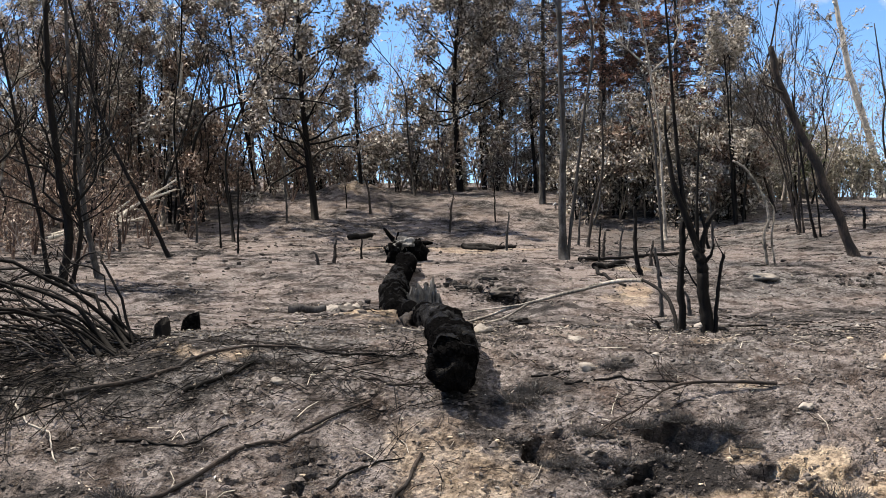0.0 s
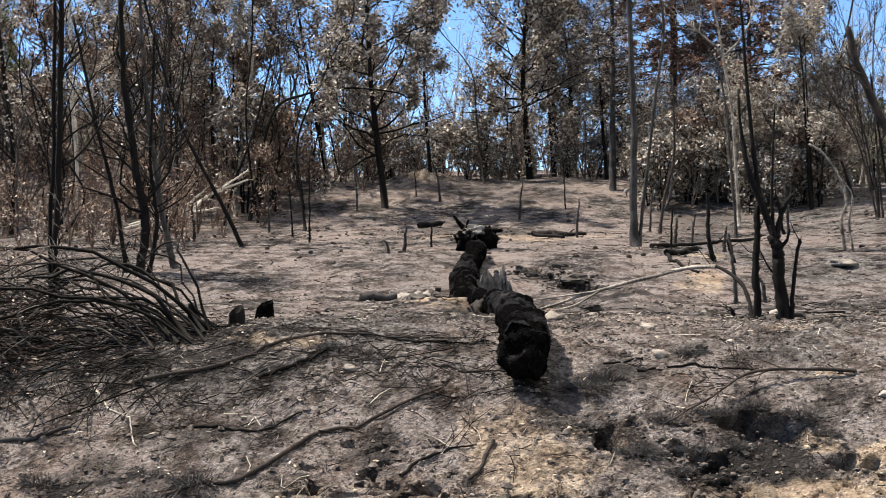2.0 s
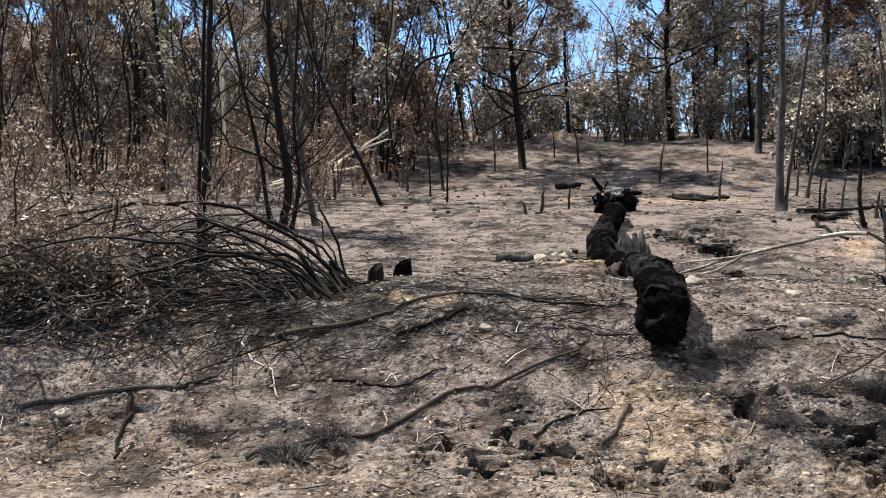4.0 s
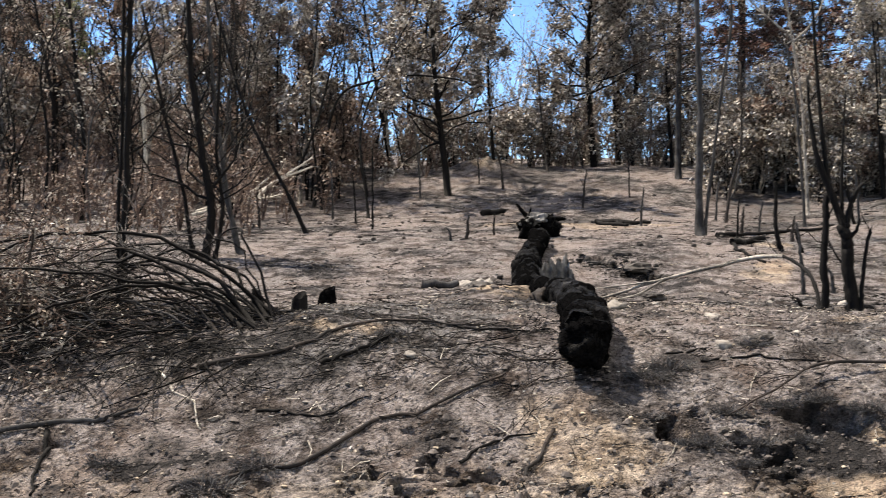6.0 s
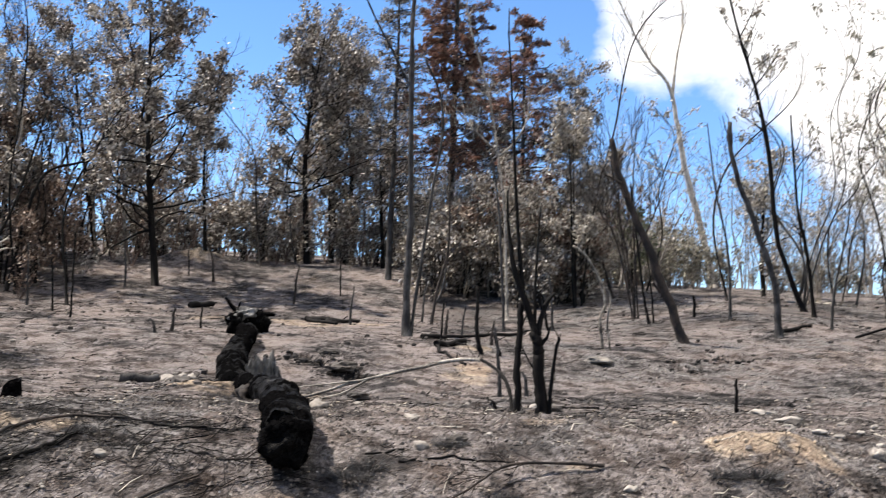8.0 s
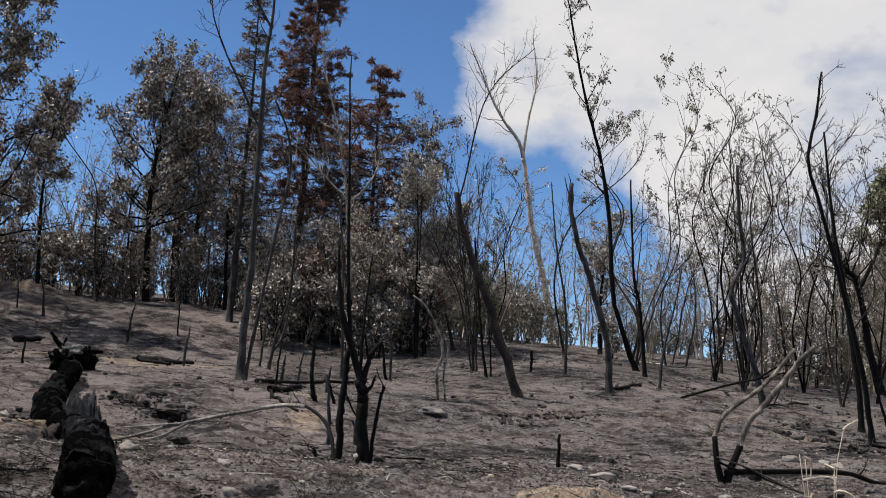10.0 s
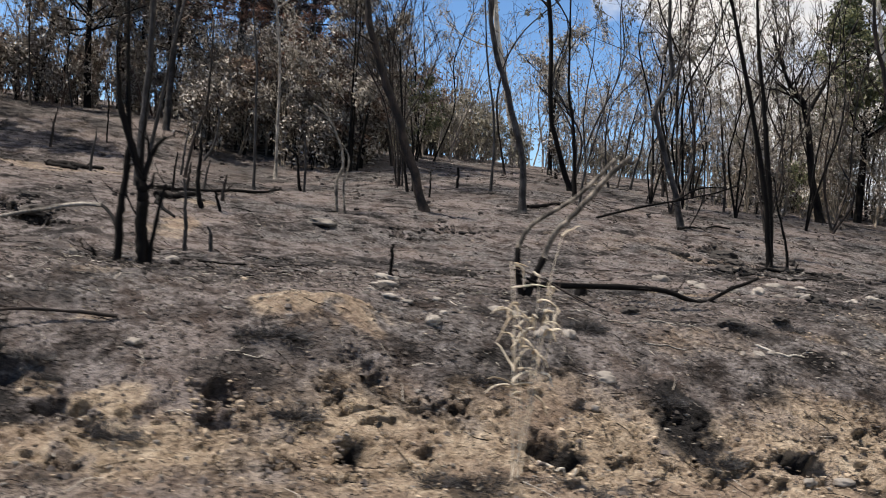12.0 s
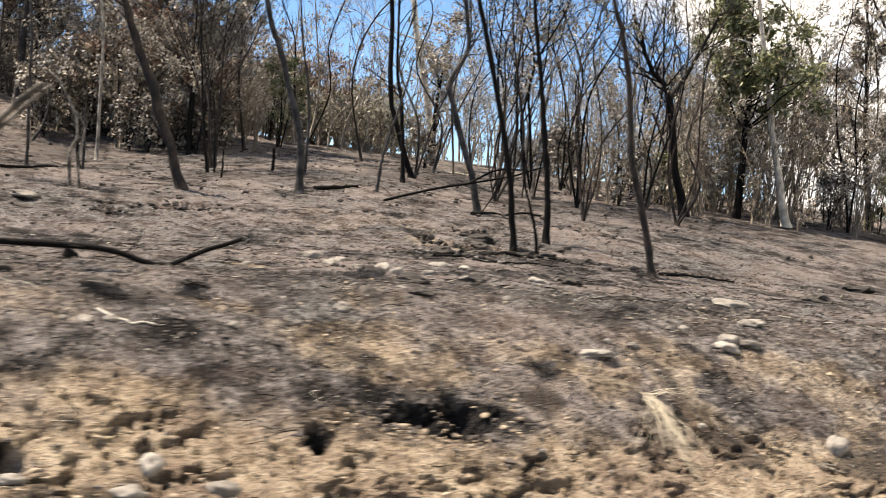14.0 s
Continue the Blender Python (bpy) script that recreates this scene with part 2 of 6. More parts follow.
LITTER = foliage("litter", (0.015, 0.013, 0.012), (0.05, 0.042, 0.036), (0.16, 0.13, 0.10), (0.38, 0.33, 0.27), translucent=0.0, rough=0.8)
# ---- the lie of the land ----
LEFT_Y = (-400, -8, 5.6, 6.2, 6.6, 7.0, 7.4, 7.8, 8.2, 8.8, 9.5, 11, 13, 15, 16.6, 17.5, 18.7, 20.7, 22.8, 26, 28, 30.6, 34, 37, 41, 46, 52, 60, 90, 200, 3000)
LEFT_Z = (-6, 0, 0, 0.03, 0.14, 0.36, 0.58, 0.79, 0.93, 1.05, 1.1, 1.06, 1.02, 1.02, 1.08, 1.27, 1.5, 1.88, 2.08, 2.4, 2.56, 2.85, 3.65, 4.65, 5.1, 5.7, 6.3, 7.3, 8.6, -6, -20)
RIGHT_Y = (-400, -8, 5.6, 6.2, 6.6, 7.0, 7.4, 7.8, 8.2, 8.8, 9.5, 11, 13, 15.4, 17, 18, 19.25, 21.6, 24, 26, 28, 30, 33, 38, 44, 48, 52, 60, 90, 200, 3000)
RIGHT_Z = (-6, 0, 0, 0.02, 0.1, 0.28, 0.45, 0.66, 0.9, 1.17, 1.26, 1.24, 1.3, 1.46, 1.56, 1.65, 1.92, 2.35, 2.68, 2.96, 3.24, 3.54, 3.9, 4.45, 5.1, 5.5, 5.7, 5.3, 2.0, -6, -20)


def smooth(a, b, v):
    s = np.clip((v - a) / (b - a), 0, 1)
    return s * s * (3 - 2 * s)


def blob(x, y, cx, cy, rx, ry):
    """1 in the middle of an oval, falling off to 0 round it."""
    return np.exp(-(((x - cx) / rx) ** 2 + ((y - cy) / ry) ** 2))


def table(y, ys, zs):
    """The profile, rounded over a short stretch."""
    w = np.clip(0.05 * (np.abs(y) - 2), 0.1, 2.0)
    return sum(np.interp(y + k * w, ys, zs) for k in (-1, -0.5, 0, 0.5, 1)) / 5


def land(x, y):
    """The height of the land, without its roughness."""
    side = smooth(5, 12.5, x)
    hill = 0.24 * np.clip(-9.0 - x, 0, 40) * smooth(32, 58, y) * smooth(160, 80, y)
    return table(y, LEFT_Y, LEFT_Z) * (1 - side) + table(y, RIGHT_Y, RIGHT_Z) * side + hill


def lattice(x, y, seed):
    """Gradient noise over the plan, about -0.7 to 0.7."""
    xi, yi = np.floor(x).astype(np.int64), np.floor(y).astype(np.int64)
    fx, fy = x - xi, y - yi

    def corner(dx, dy):
        h = ((xi + dx) * 374761393 + (yi + dy) * 668265263 + seed * 974634777) & 0xFFFFFFFF
        h = ((h ^ (h >> 13)) * 1274126177) & 0xFFFFFFFF
        turn = (h ^ (h >> 16)) % 4096 * (2 * np.pi / 4096)
        return np.cos(turn) * (fx - dx) + np.sin(turn) * (fy - dy)

    u, v = fx * fx * fx * (fx * (fx * 6 - 15) + 10), fy * fy * fy * (fy * (fy * 6 - 15) + 10)
    return (corner(0, 0) * (1 - u) + corner(1, 0) * u) * (1 - v) + (corner(0, 1) * (1 - u) + corner(1, 1) * u) * v


def layers(x, y, scale, count, seed, gain=0.55):
    return sum(lattice(x * scale * 2.03**n, y * scale * 2.03**n, seed + n) * gain**n for n in range(count))


# holes burnt out where roots smouldered, or where the bank has slipped: x, y, half width, half depth, how deep
PITS = [(0.62, 7.19, 0.08, 0.11, 0.28), (0.8, 7.32, 0.06, 0.05, 0.13), (1.50, 7.28, 0.17, 0.11, 0.36), (1.76, 7.25, 0.15, 0.09, 0.32), (1.25, 6.93, 0.12, 0.07, 0.26), (1.05, 7.05, 0.05, 0.05, 0.08), (2.05, 6.94, 0.11, 0.05, 0.14), (2.24, 6.91, 0.08, 0.05, 0.12),
        (0.3, 18.9, 0.22, 0.2, 0.14), (0.7, 18.4, 0.2, 0.16, 0.14), (1.05, 17.7, 0.28, 0.2, 0.16), (9.98, 7.45, 0.18, 0.12, 0.26), (9.68, 7.38, 0.15, 0.10, 0.22), (9.85, 7.28, 0.12, 0.07, 0.16), (9.5, 7.34, 0.07, 0.05, 0.14), (10.25, 7.5, 0.08, 0.06, 0.14), (8.98, 7.02, 0.07, 0.10, 0.18),
        (3.05, 7.12, 0.13, 0.08, 0.10)] + [(3.0, 6.85, 0.14, 0.07, 0.09), (7.1, 6.66, 0.14, 0.10, 0.18), (5.2, 6.66, 0.18, 0.10, 0.14), (3.86, 6.6, 0.1, 0.1, 0.14), (7.3, 6.6, 0.08, 0.1, 0.12),
        (11.85, 15.8, 0.2, 0.2, 0.28), (12.2, 16.0, 0.14, 0.16, 0.16), (12.3, 17.6, 0.22, 0.25, 0.2), (12.7, 17.3, 0.14, 0.15, 0.14), (13.4, 18.9, 0.3, 0.25, 0.16), (8.4, 19.5, 0.25, 0.2, 0.1), (8.0, 19.2, 0.16, 0.14, 0.09), (7.1, 18.8, 0.2, 0.2, 0.09), (6.9, 15.0, 0.3, 0.3, 0.1)]
# heaps of bare earth: x, y, half width, half depth, height
HEAPS = [(1.9, 16.5, 0.6, 0.7, 0.16), (2.25, 8.9, 0.35, 0.25, 0.07), (3.82, 8.05, 0.45, 0.34, 0.17), (-0.95, 14.2, 0.7, 0.9, 0.16), (-3.2, 38.0, 1.15, 0.9, 0.42), (1.55, 13.6, 0.7, 0.9, 0.12), (-1.9, 8.6, 0.8, 0.5, 0.05)]
# bare sandy patches: x, y, half width, half depth, strength
SANDY = [(3.21, 18.3, 0.35, 0.5, 0.6), (3.54, 20.8, 0.4, 0.5, 0.5), (2.44, 6.98, 0.35, 0.16, 0.7), (1.97, 7.1, 0.16, 0.1, 0.6), (2.06, 7.83, 0.3, 0.12, 0.5), (2.25, 8.9, 0.3, 0.25, 0.4), (8.28, 8.46, 0.35, 0.16, 0.4), (8.96, 11.95, 0.5, 0.4, 0.6), (9.6, 7.9, 0.7, 0.25, 0.35), (10.6, 8.1, 0.5, 0.3, 0.3), (12.2, 7.8, 1.5, 0.8, 0.36), (3.82, 8.02, 0.55, 0.36, 1.1), (-0.9, 14.6, 0.75, 1.3, 0.9), (0.18, 7.1, 0.5, 0.5, 0.5), (2.95, 17.6, 0.45, 0.5, 0.5), (-1.75, 8.55, 0.7, 0.35, 0.55),
         (0.6, 26.0, 1.6, 1.2, 0.55), (-1.6, 26.0, 1.2, 0.8, 0.55)] + [(2.1, 6.55, 0.7, 0.22, 0.9), (11.4, 19.0, 1.4, 1.2, 0.25), (12.6, 17.4, 1.0, 0.6, 0.4),
         (1.1, 9.6, 0.4, 0.3, 0.3), (9.3, 8.2, 0.6, 0.3, 0.3), (7.1, 8.1, 0.6, 0.3, 0.25), (-3.2, 38.0, 1.1, 0.9, 0.4), (0.3, 13.4, 0.5, 1.6, 0.45)]


# burnt roots and litter, darker ground along log and bush: x, y, half width, half depth, strength
SOOTY = [(1.25, 7.1, 0.8, 0.36, 0.16), (0.8, 7.85, 0.25, 0.16, 0.6), (1.55, 13.6, 0.9, 1.0, 0.45), (6.4, 7.0, 0.22, 0.5, 0.32), (5.6, 8.4, 0.9, 0.3, 0.35), (7.6, 8.4, 0.7, 0.25, 0.45), (-0.3, 13.0, 0.45, 5.0, 0.5),
         (9.2, 8.9, 1.2, 0.25, 0.35), (-2.4, 6.6, 0.5, 0.3, 0.4), (3.6, 7.6, 0.5, 0.2, 0.4), (-3.9, 7.95, 1.7, 0.55, 0.42)]


def hollow(x, y):
    """How deep the holes are cut at a place."""
    wob = 1 + 0.8 * lattice(x * 3.4, y * 3.4, 91) + 1.0 * lattice(x * 9.5, y * 9.5, 92) + 0.6 * lattice(x * 19.0, y * 19.0, 93)
    return sum(1.35 * deep * smooth(0.3, 0.58, blob(x, y, cx, cy, rx * 1.2, ry * 1.3) * wob) for cx, cy, rx, ry, deep in PITS)


def shaped(x, y):
    """The land with its heaps."""
    z, wob = land(x, y), 1 + 0.5 * lattice(x * 4.1, y * 4.1, 91)
    for cx, cy, rx, ry, high in HEAPS:
        z = z + high * blob(x, y, cx, cy, rx, ry) * wob
    return z


def bank(x, y):
    """1 on the cut bank beside the road, 0 above it."""
    lip = 7.42 - 0.5 * (1 - smooth(1.8, 3.6, x)) + 0.5 * lattice(x * 0.7, y * 0.3, 5) + 0.25 * lattice(x * 2.9, y * 2.9, 6)
    return 1 - smooth(lip - 0.45, lip + 0.15, y)


def crevice(x, y):
    """How deep the bank has crumbled away at a place."""
    cut = bank(x, y)
    wild = layers(x, y, 4.2, 3, 41, 0.62)
    clusters = smooth(-0.1, 0.35, layers(x, y, 1.3, 3, 57))
    crumbs_ = smooth(0.34 - 0.16 * clusters, 0.42 - 0.16 * clusters, layers(x + 0.25 * wild, 1.5 * y + 0.25 * wild, 4.3, 5, 51, 0.72))
    return cut * smooth(6.15, 6.6, y) * (0.04 + 0.12 * clusters) * crumbs_


def ground(x, y):
    """The height of the ground at a place or at many."""
    x, y = np.asarray(x, float), np.asarray(y, float)
    near = 1 - smooth(30, 70, np.abs(y - 8))
    deep = hollow(x, y)
    z = shaped(x, y) - deep - crevice(x, y) + 0.5 * np.minimum(deep, 0.15) * layers(x, y, 9.0, 3, 97)
    z = z + near * (0.07 * layers(x, y, 0.35, 3, 11) + 0.038 * layers(x, y, 1.7, 3, 21) + 0.02 * layers(x, y, 7.0, 2, 31) + 0.010 * layers(x, y, 21.0, 1, 33))
    return z + bank(x, y) * smooth(5.4, 6.4, y) * 0.03 * layers(x, y, 4.2, 4, 41, 0.62)


def holes(x, y):
    return sum(smooth(0.2, 0.5, blob(x, y, cx, cy, rx, ry)) for cx, cy, rx, ry, _ in PITS)


def sandiness(x, y):
    wild = layers(x, y, 1.1, 4, 61, 0.62)
    cut = bank(x, y)
    value = cut * smooth(1.0, 6.0, x + 2.0 * wild) * (0.85 + 0.6 * wild) + cut * smooth(7.1, 6.5, y) * (0.3 + 0.35 * smooth(5, 9, x))
    for cx, cy, rx, ry, much in SANDY:
        value = value + much * smooth(0.25, 0.7, blob(x, y, cx, cy, rx, ry) * (1 + 1.7 * wild))
    value = value + 0.22 * smooth(0.25, 0.6, layers(x, y, 0.5, 4, 71))
    value = value + 0.15 * smooth(6.5, 11, x) * smooth(11.5, 8.5, y) * (0.8 + wild)
    # sand colour drops out in the holes, part of their painted shade
    return np.clip(value, 0, 1) * (1 - 0.9 * np.clip(holes(x, y), 0, 1))


def soot_and_hole_shade(x, y):
    """Black of the ground: charcoal, the holes' shade painted in, along the log, uphill."""
    wild = 1 + 0.9 * layers(x, y, 3.0, 3, 95)
    # deep holes are coloured black to stand in for their shade
    value = smooth(0.25, 0.6, sum(blob(x, y, cx, cy, rx * (1.25 if cy > 9 or cx > 3 else 0.95), ry * (1.25 if cy > 9 or cx > 3 else 0.95)) for cx, cy, rx, ry, deep in PITS if deep > 0.13) * wild)
    for cx, cy, rx, ry, much in SOOTY:
        value = value + much * smooth(0.2, 0.7, blob(x, y, cx, cy, rx, ry) * wild)
    value = value + 0.6 * smooth(0.16, 0.5, layers(x, y, 0.9, 5, 103, 0.6)) * smooth(24, 16, y)
    value = value + 0.45 * smooth(18, 27, y) * smooth(-0.35, 0.4, layers(x, y, 0.3, 4, 99))
    return np.clip(value, 0, 1)


def ashiness(x, y):
    # grey ash is kept out of the holes so their painted shade stays dark
    return np.clip(smooth(-0.1, 0.45, layers(x, y, 0.45, 4, 81)) * smooth(7.2, 8.6, y) + 0.25, 0, 1) * (1 - 0.55 * smooth(11, 17, y) * (1 - 0.9 * smooth(2.5, 6, x))) * (1 - np.clip(holes(x, y), 0, 1))


def mesh_from(name, verts, faces, mat, smooth_shade=True):
    """A mesh from arrays of places and of faces with equally many corners."""
    me = bpy.data.meshes.new(name)
    verts, faces = np.asarray(verts, np.float32), np.asarray(faces, np.int32)
    n, k = faces.shape
    me.vertices.add(len(verts))
    me.vertices.foreach_set("co", verts.ravel())
    me.loops.add(n * k)
    me.loops.foreach_set("vertex_index", faces.ravel())
    me.polygons.add(n)
    me.polygons.foreach_set("loop_start", np.arange(0, n * k, k, dtype=np.int32))
    me.polygons.foreach_set("use_smooth", np.full(n, smooth_shade))
    me.update(calc_edges=True)
    me.materials.append(mat)
    return me


def steps(*marks):
    """Places along a line: (from, to, step), (to, step) and so on."""
    out, last = [], marks[0]
    for until, step in marks[1:]:
        out.append(np.arange(last, until - step * 0.5, step))
        last = until
    return np.concatenate([*out, [last]])


def build_ground():
    xs = steps(-3000, (-400, 400), (-60, 40), (-26, 2.0), (-8, 0.2), (-4.6, 0.06), (0.2, 0.05), (13.4, 0.027), (17, 0.07), (30, 0.25), (60, 2.0), (400, 40), (3000, 400))
    ys = steps(-1000, (-200, 200), (-20, 20), (5.4, 0.8), (5.8, 0.08), (6.3, 0.03), (7.7, 0.019), (9.2, 0.034), (12, 0.05), (17, 0.09), (30, 0.16), (50, 0.4), (90, 3), (400, 40), (3000, 400))
    gx, gy = np.meshgrid(xs, ys)
    x, y = gx.ravel(), gy.ravel()
    # the walls of the holes lean over, so that the soil overhangs them
    deep, crumbled = hollow(x, y), crevice(x, y)
    verts = np.stack([x - 0.45 * deep - 0.2 * crumbled, y + 0.5 * deep + 0.95 * crumbled, ground(x, y)], 1)
    w, h = len(xs), len(ys)
    a = (np.arange(h - 1)[:, None] * w + np.arange(w - 1)).ravel()
    me = mesh_from("ground", verts, np.stack([a, a + 1, a + w + 1, a + w], 1), GROUND)
    for key, values in (("sand", sandiness(x, y)), ("ash", ashiness(x, y)), ("soot", soot_and_hole_shade(x, y))):
        me.attributes.new(key, "FLOAT", "POINT").data.foreach_set("value", values.astype(np.float32))
    return tagged(new("ground", me), "scorched grey-black slope with a crumbling sandy bank", "ground", kind="structure")


build_ground()
# ---- wood: tubes along lines, and what grows from them ----
def chance(seed):
    return np.random.default_rng(seed)


def unit(v):
    return v / np.maximum(np.linalg.norm(v, axis=-1, keepdims=True), 1e-9)


def flowing(points, count):
    """A smooth line of that many places through a few."""
    p = np.asarray(points, float)
    ends = np.vstack([2 * p[0] - p[1], p, 2 * p[-1] - p[-2]])
    s = np.linspace(0, len(p) - 1 - 1e-6, count)
    k, u = s.astype(int), (s % 1)[:, None]
    a, b, c, d = ends[k], ends[k + 1], ends[k + 2], ends[k + 3]
    return 0.5 * (2 * b + (c - a) * u + (2 * a - 5 * b + 4 * c - d) * u**2 + (3 * b - a - 3 * c + d) * u**3)


class Wood:
    """Tapered round lengths gathered into one mesh."""

    def __init__(self, seed=0):
        self.kinds, self.rng = {}, chance(seed)

    def add(self, line, thick, sides=6):
        line = np.asarray(line, float)
        thick = np.broadcast_to(np.asarray(thick, float), len(line)) if np.ndim(thick) else np.full(len(line), float(thick))
        self.kinds.setdefault((len(line), sides), []).append((line, thick))
        return self

    def mesh(self, name, mat, uneven=0.0):
        verts, faces, base = [], [], 0
        for (n, sides), some in self.kinds.items():
            line, thick = np.array([s[0] for s in some]), np.array([s[1] for s in some])
            along = unit(np.gradient(line, axis=1))
            mean = np.abs(unit(along.mean(1)))
            aside = np.where(mean[:, :1] < 0.75, np.array([[1.0, 0, 0]]), np.array([[0, 1.0, 0]]))[:, None]
            u = unit(np.cross(along, np.broadcast_to(aside, along.shape)))
            v = np.cross(along, u)
            turn = np.arange(sides) * 2 * np.pi / sides
            ring = u[:, :, None] * np.cos(turn)[:, None] + v[:, :, None] * np.sin(turn)[:, None]
            r = thick[:, :, None, None] * (1 + uneven * self.rng.uniform(-1, 1, (len(some), n, sides, 1)))
            verts.append((line[:, :, None] + ring * r).reshape(-1, 3))
            m, i, j = np.meshgrid(np.arange(len(some)), np.arange(n - 1), np.arange(sides), indexing="ij")
            start, nxt = base + (m * n + i) * sides, (j + 1) % sides
            faces.append(np.stack([start + j, start + nxt, start + sides + nxt, start + sides + j], -1).reshape(-1, 4))
            # both ends closed by fans of four-cornered faces
            for at in (0, n - 1):
                heads = base + (np.arange(len(some)) * n + at)[:, None] * sides
                for k in range(1, sides - 1, 2):
                    ids = [0, k, k + 1, min(k + 2, sides - 1)]
                    if len(set(ids)) == 4:
                        faces.append((heads + np.array(ids)).reshape(-1, 4))
            base += len(some) * n * sides
        return mesh_from(name, np.concatenate(verts), np.concatenate(faces), mat)


def sprout(rng, p, way, length, wander=0.22, lift=0.05, count=5):
    """A wandering line from p, for a branch or a twig."""
    out, d = [p], unit(np.asarray(way, float))
    for _ in range(count - 1):
        d = unit(d + rng.normal(0, wander, 3) + (0, 0, lift))
        out.append(out[-1] + d * length / (count - 1))
    return np.array(out)


def fork(rng, along, spread):
    """A direction that leaves the given one by about spread degrees."""
    side = unit(np.cross(along, rng.normal(size=3)))
    a = radians(spread * rng.uniform(0.7, 1.3))
    return along * math.cos(a) + side * math.sin(a)


def branch_out(rng, wood, line, thick, count, length, span=(0.3, 1.0), spread=50, lift=0.08, levels=2, wander=0.2, split=4, shrink=0.5, tips=None, thin=0.45, least=0.006, own=None, most=12):
    """Side branches along a line, and theirs in turn; tips gathers the outer twigs as (line)."""
    n = len(line)
    for _ in range(count):
        f = rng.uniform(*span) ** 0.85
        k = min(int(f * (n - 1)), n - 2)
        u = f * (n - 1) - k
        p, along = line[k] * (1 - u) + line[k + 1] * u, unit(line[k + 1] - line[k])
        r = max(least, (thick[k] * (1 - u) + thick[k + 1] * u) * thin * rng.uniform(0.7, 1.1))
        long = length * (1.15 - 0.6 * f) * rng.uniform(0.55, 1.2)
        new_line = sprout(rng, p, fork(rng, along, spread), long, wander, lift, 6 if levels > 1 else 3)
        new_thick = np.linspace(r, max(least * 0.6, r * 0.3), len(new_line))
        if own is not None and len(own) < most:
            own.append((new_line, new_thick))
        else:
            wood.add(new_line, new_thick, 5 if levels > 1 else 3)
        if levels > 1:
            branch_out(rng, wood, new_line, new_thick, split, long * shrink, (0.25, 1.0), spread * 0.85, lift, levels - 1, wander, split, shrink, tips, thin, least)
        elif tips is not None:
            tips.append(new_line)


def leaf_mesh(name, rng, places, size, mat, droop=0.3, slim=0.45, along=None):
    """Folded leaves at many places, each with its own turn and size."""
    n = len(places)
    way = unit(rng.normal(size=(n, 3)) + (0, 0, -droop)) if along is None else unit(along + rng.normal(0, 0.45, (n, 3)))
    side = unit(np.cross(way, rng.normal(size=(n, 3))))
    top = np.cross(side, way)
    s = (size * rng.uniform(0.55, 1.25, n))[:, None]
    mid = places + way * s * 0.5
    verts = np.stack([places, mid + side * s * slim * 0.5 + top * s * 0.14, places + way * s - top * s * 0.12, mid - side * s * slim * 0.5 + top * s * 0.14], 1).reshape(-1, 3)
    b = np.arange(n)[:, None] * 4
    return mesh_from(name, verts, np.concatenate([b + [0, 1, 2], b + [0, 2, 3]], 1).reshape(-1, 3), mat)


def scatter_on(rng, tips, count, spread=0.03):
    """Places strewn along the outer twigs, and the ways the twigs run there."""
    lines = np.array([t[[0, len(t) // 2, -1]] for t in tips])
    load = rng.gamma(0.55, 1.0, len(lines))
    pick, f = rng.choice(len(lines), count, p=load / load.sum()), rng.uniform(0.15, 1.05, count)[:, None]
    a, b, c = lines[pick, 0], lines[pick, 1], lines[pick, 2]
    return np.where(f < 0.5, a + (b - a) * 2 * f, b + (c - b) * (2 * f - 1)) + rng.normal(0, spread, (count, 3)), unit(c - a)


def part(name, me, parent, label=""):
    ob = new(name, me)
    ob.parent = parent
    return tagged(ob, label)


def root(name, at, label, category, group=""):
    ob = new(name)
    ob.location, ob.empty_display_size = at, 0.2
    return tagged(ob, label, category, group)


def stem_line(points, count, rng, shake=0.0):
    line = flowing(points, count)
    if shake:
        knots = max(4, count // 3)
        sway = np.stack([np.interp(np.linspace(0, knots - 1, count), np.arange(knots), rng.normal(0, shake * 0.6, knots)) for _ in range(3)], 1)
        line[1:-1] += (sway[1:-1] + rng.normal(0, shake * 0.25, (count - 2, 3))) * (1, 1, 0.3)
    return line


def planted(points, sink=0.06):
    """The same line with its foot set into the ground below it."""
    pts = [Vector(p) for p in points]
    pts[0].z = float(ground(pts[0].x, pts[0].y)) - sink
    return [tuple(p) for p in pts]


def limbs_and_twigs(ob, own, twigs, mat, seed):
    """The stronger branches one by one, and the fine twigs as one mass."""
    for n, (line, thick) in enumerate(own):
        part("branch", Wood(seed + n).add(line, thick, 5).mesh("branch", mat, 0.05), ob)
    if twigs.kinds:
        tagged(part("twig_mass", twigs.mesh("twig_mass", mat), ob), kind="stuff")


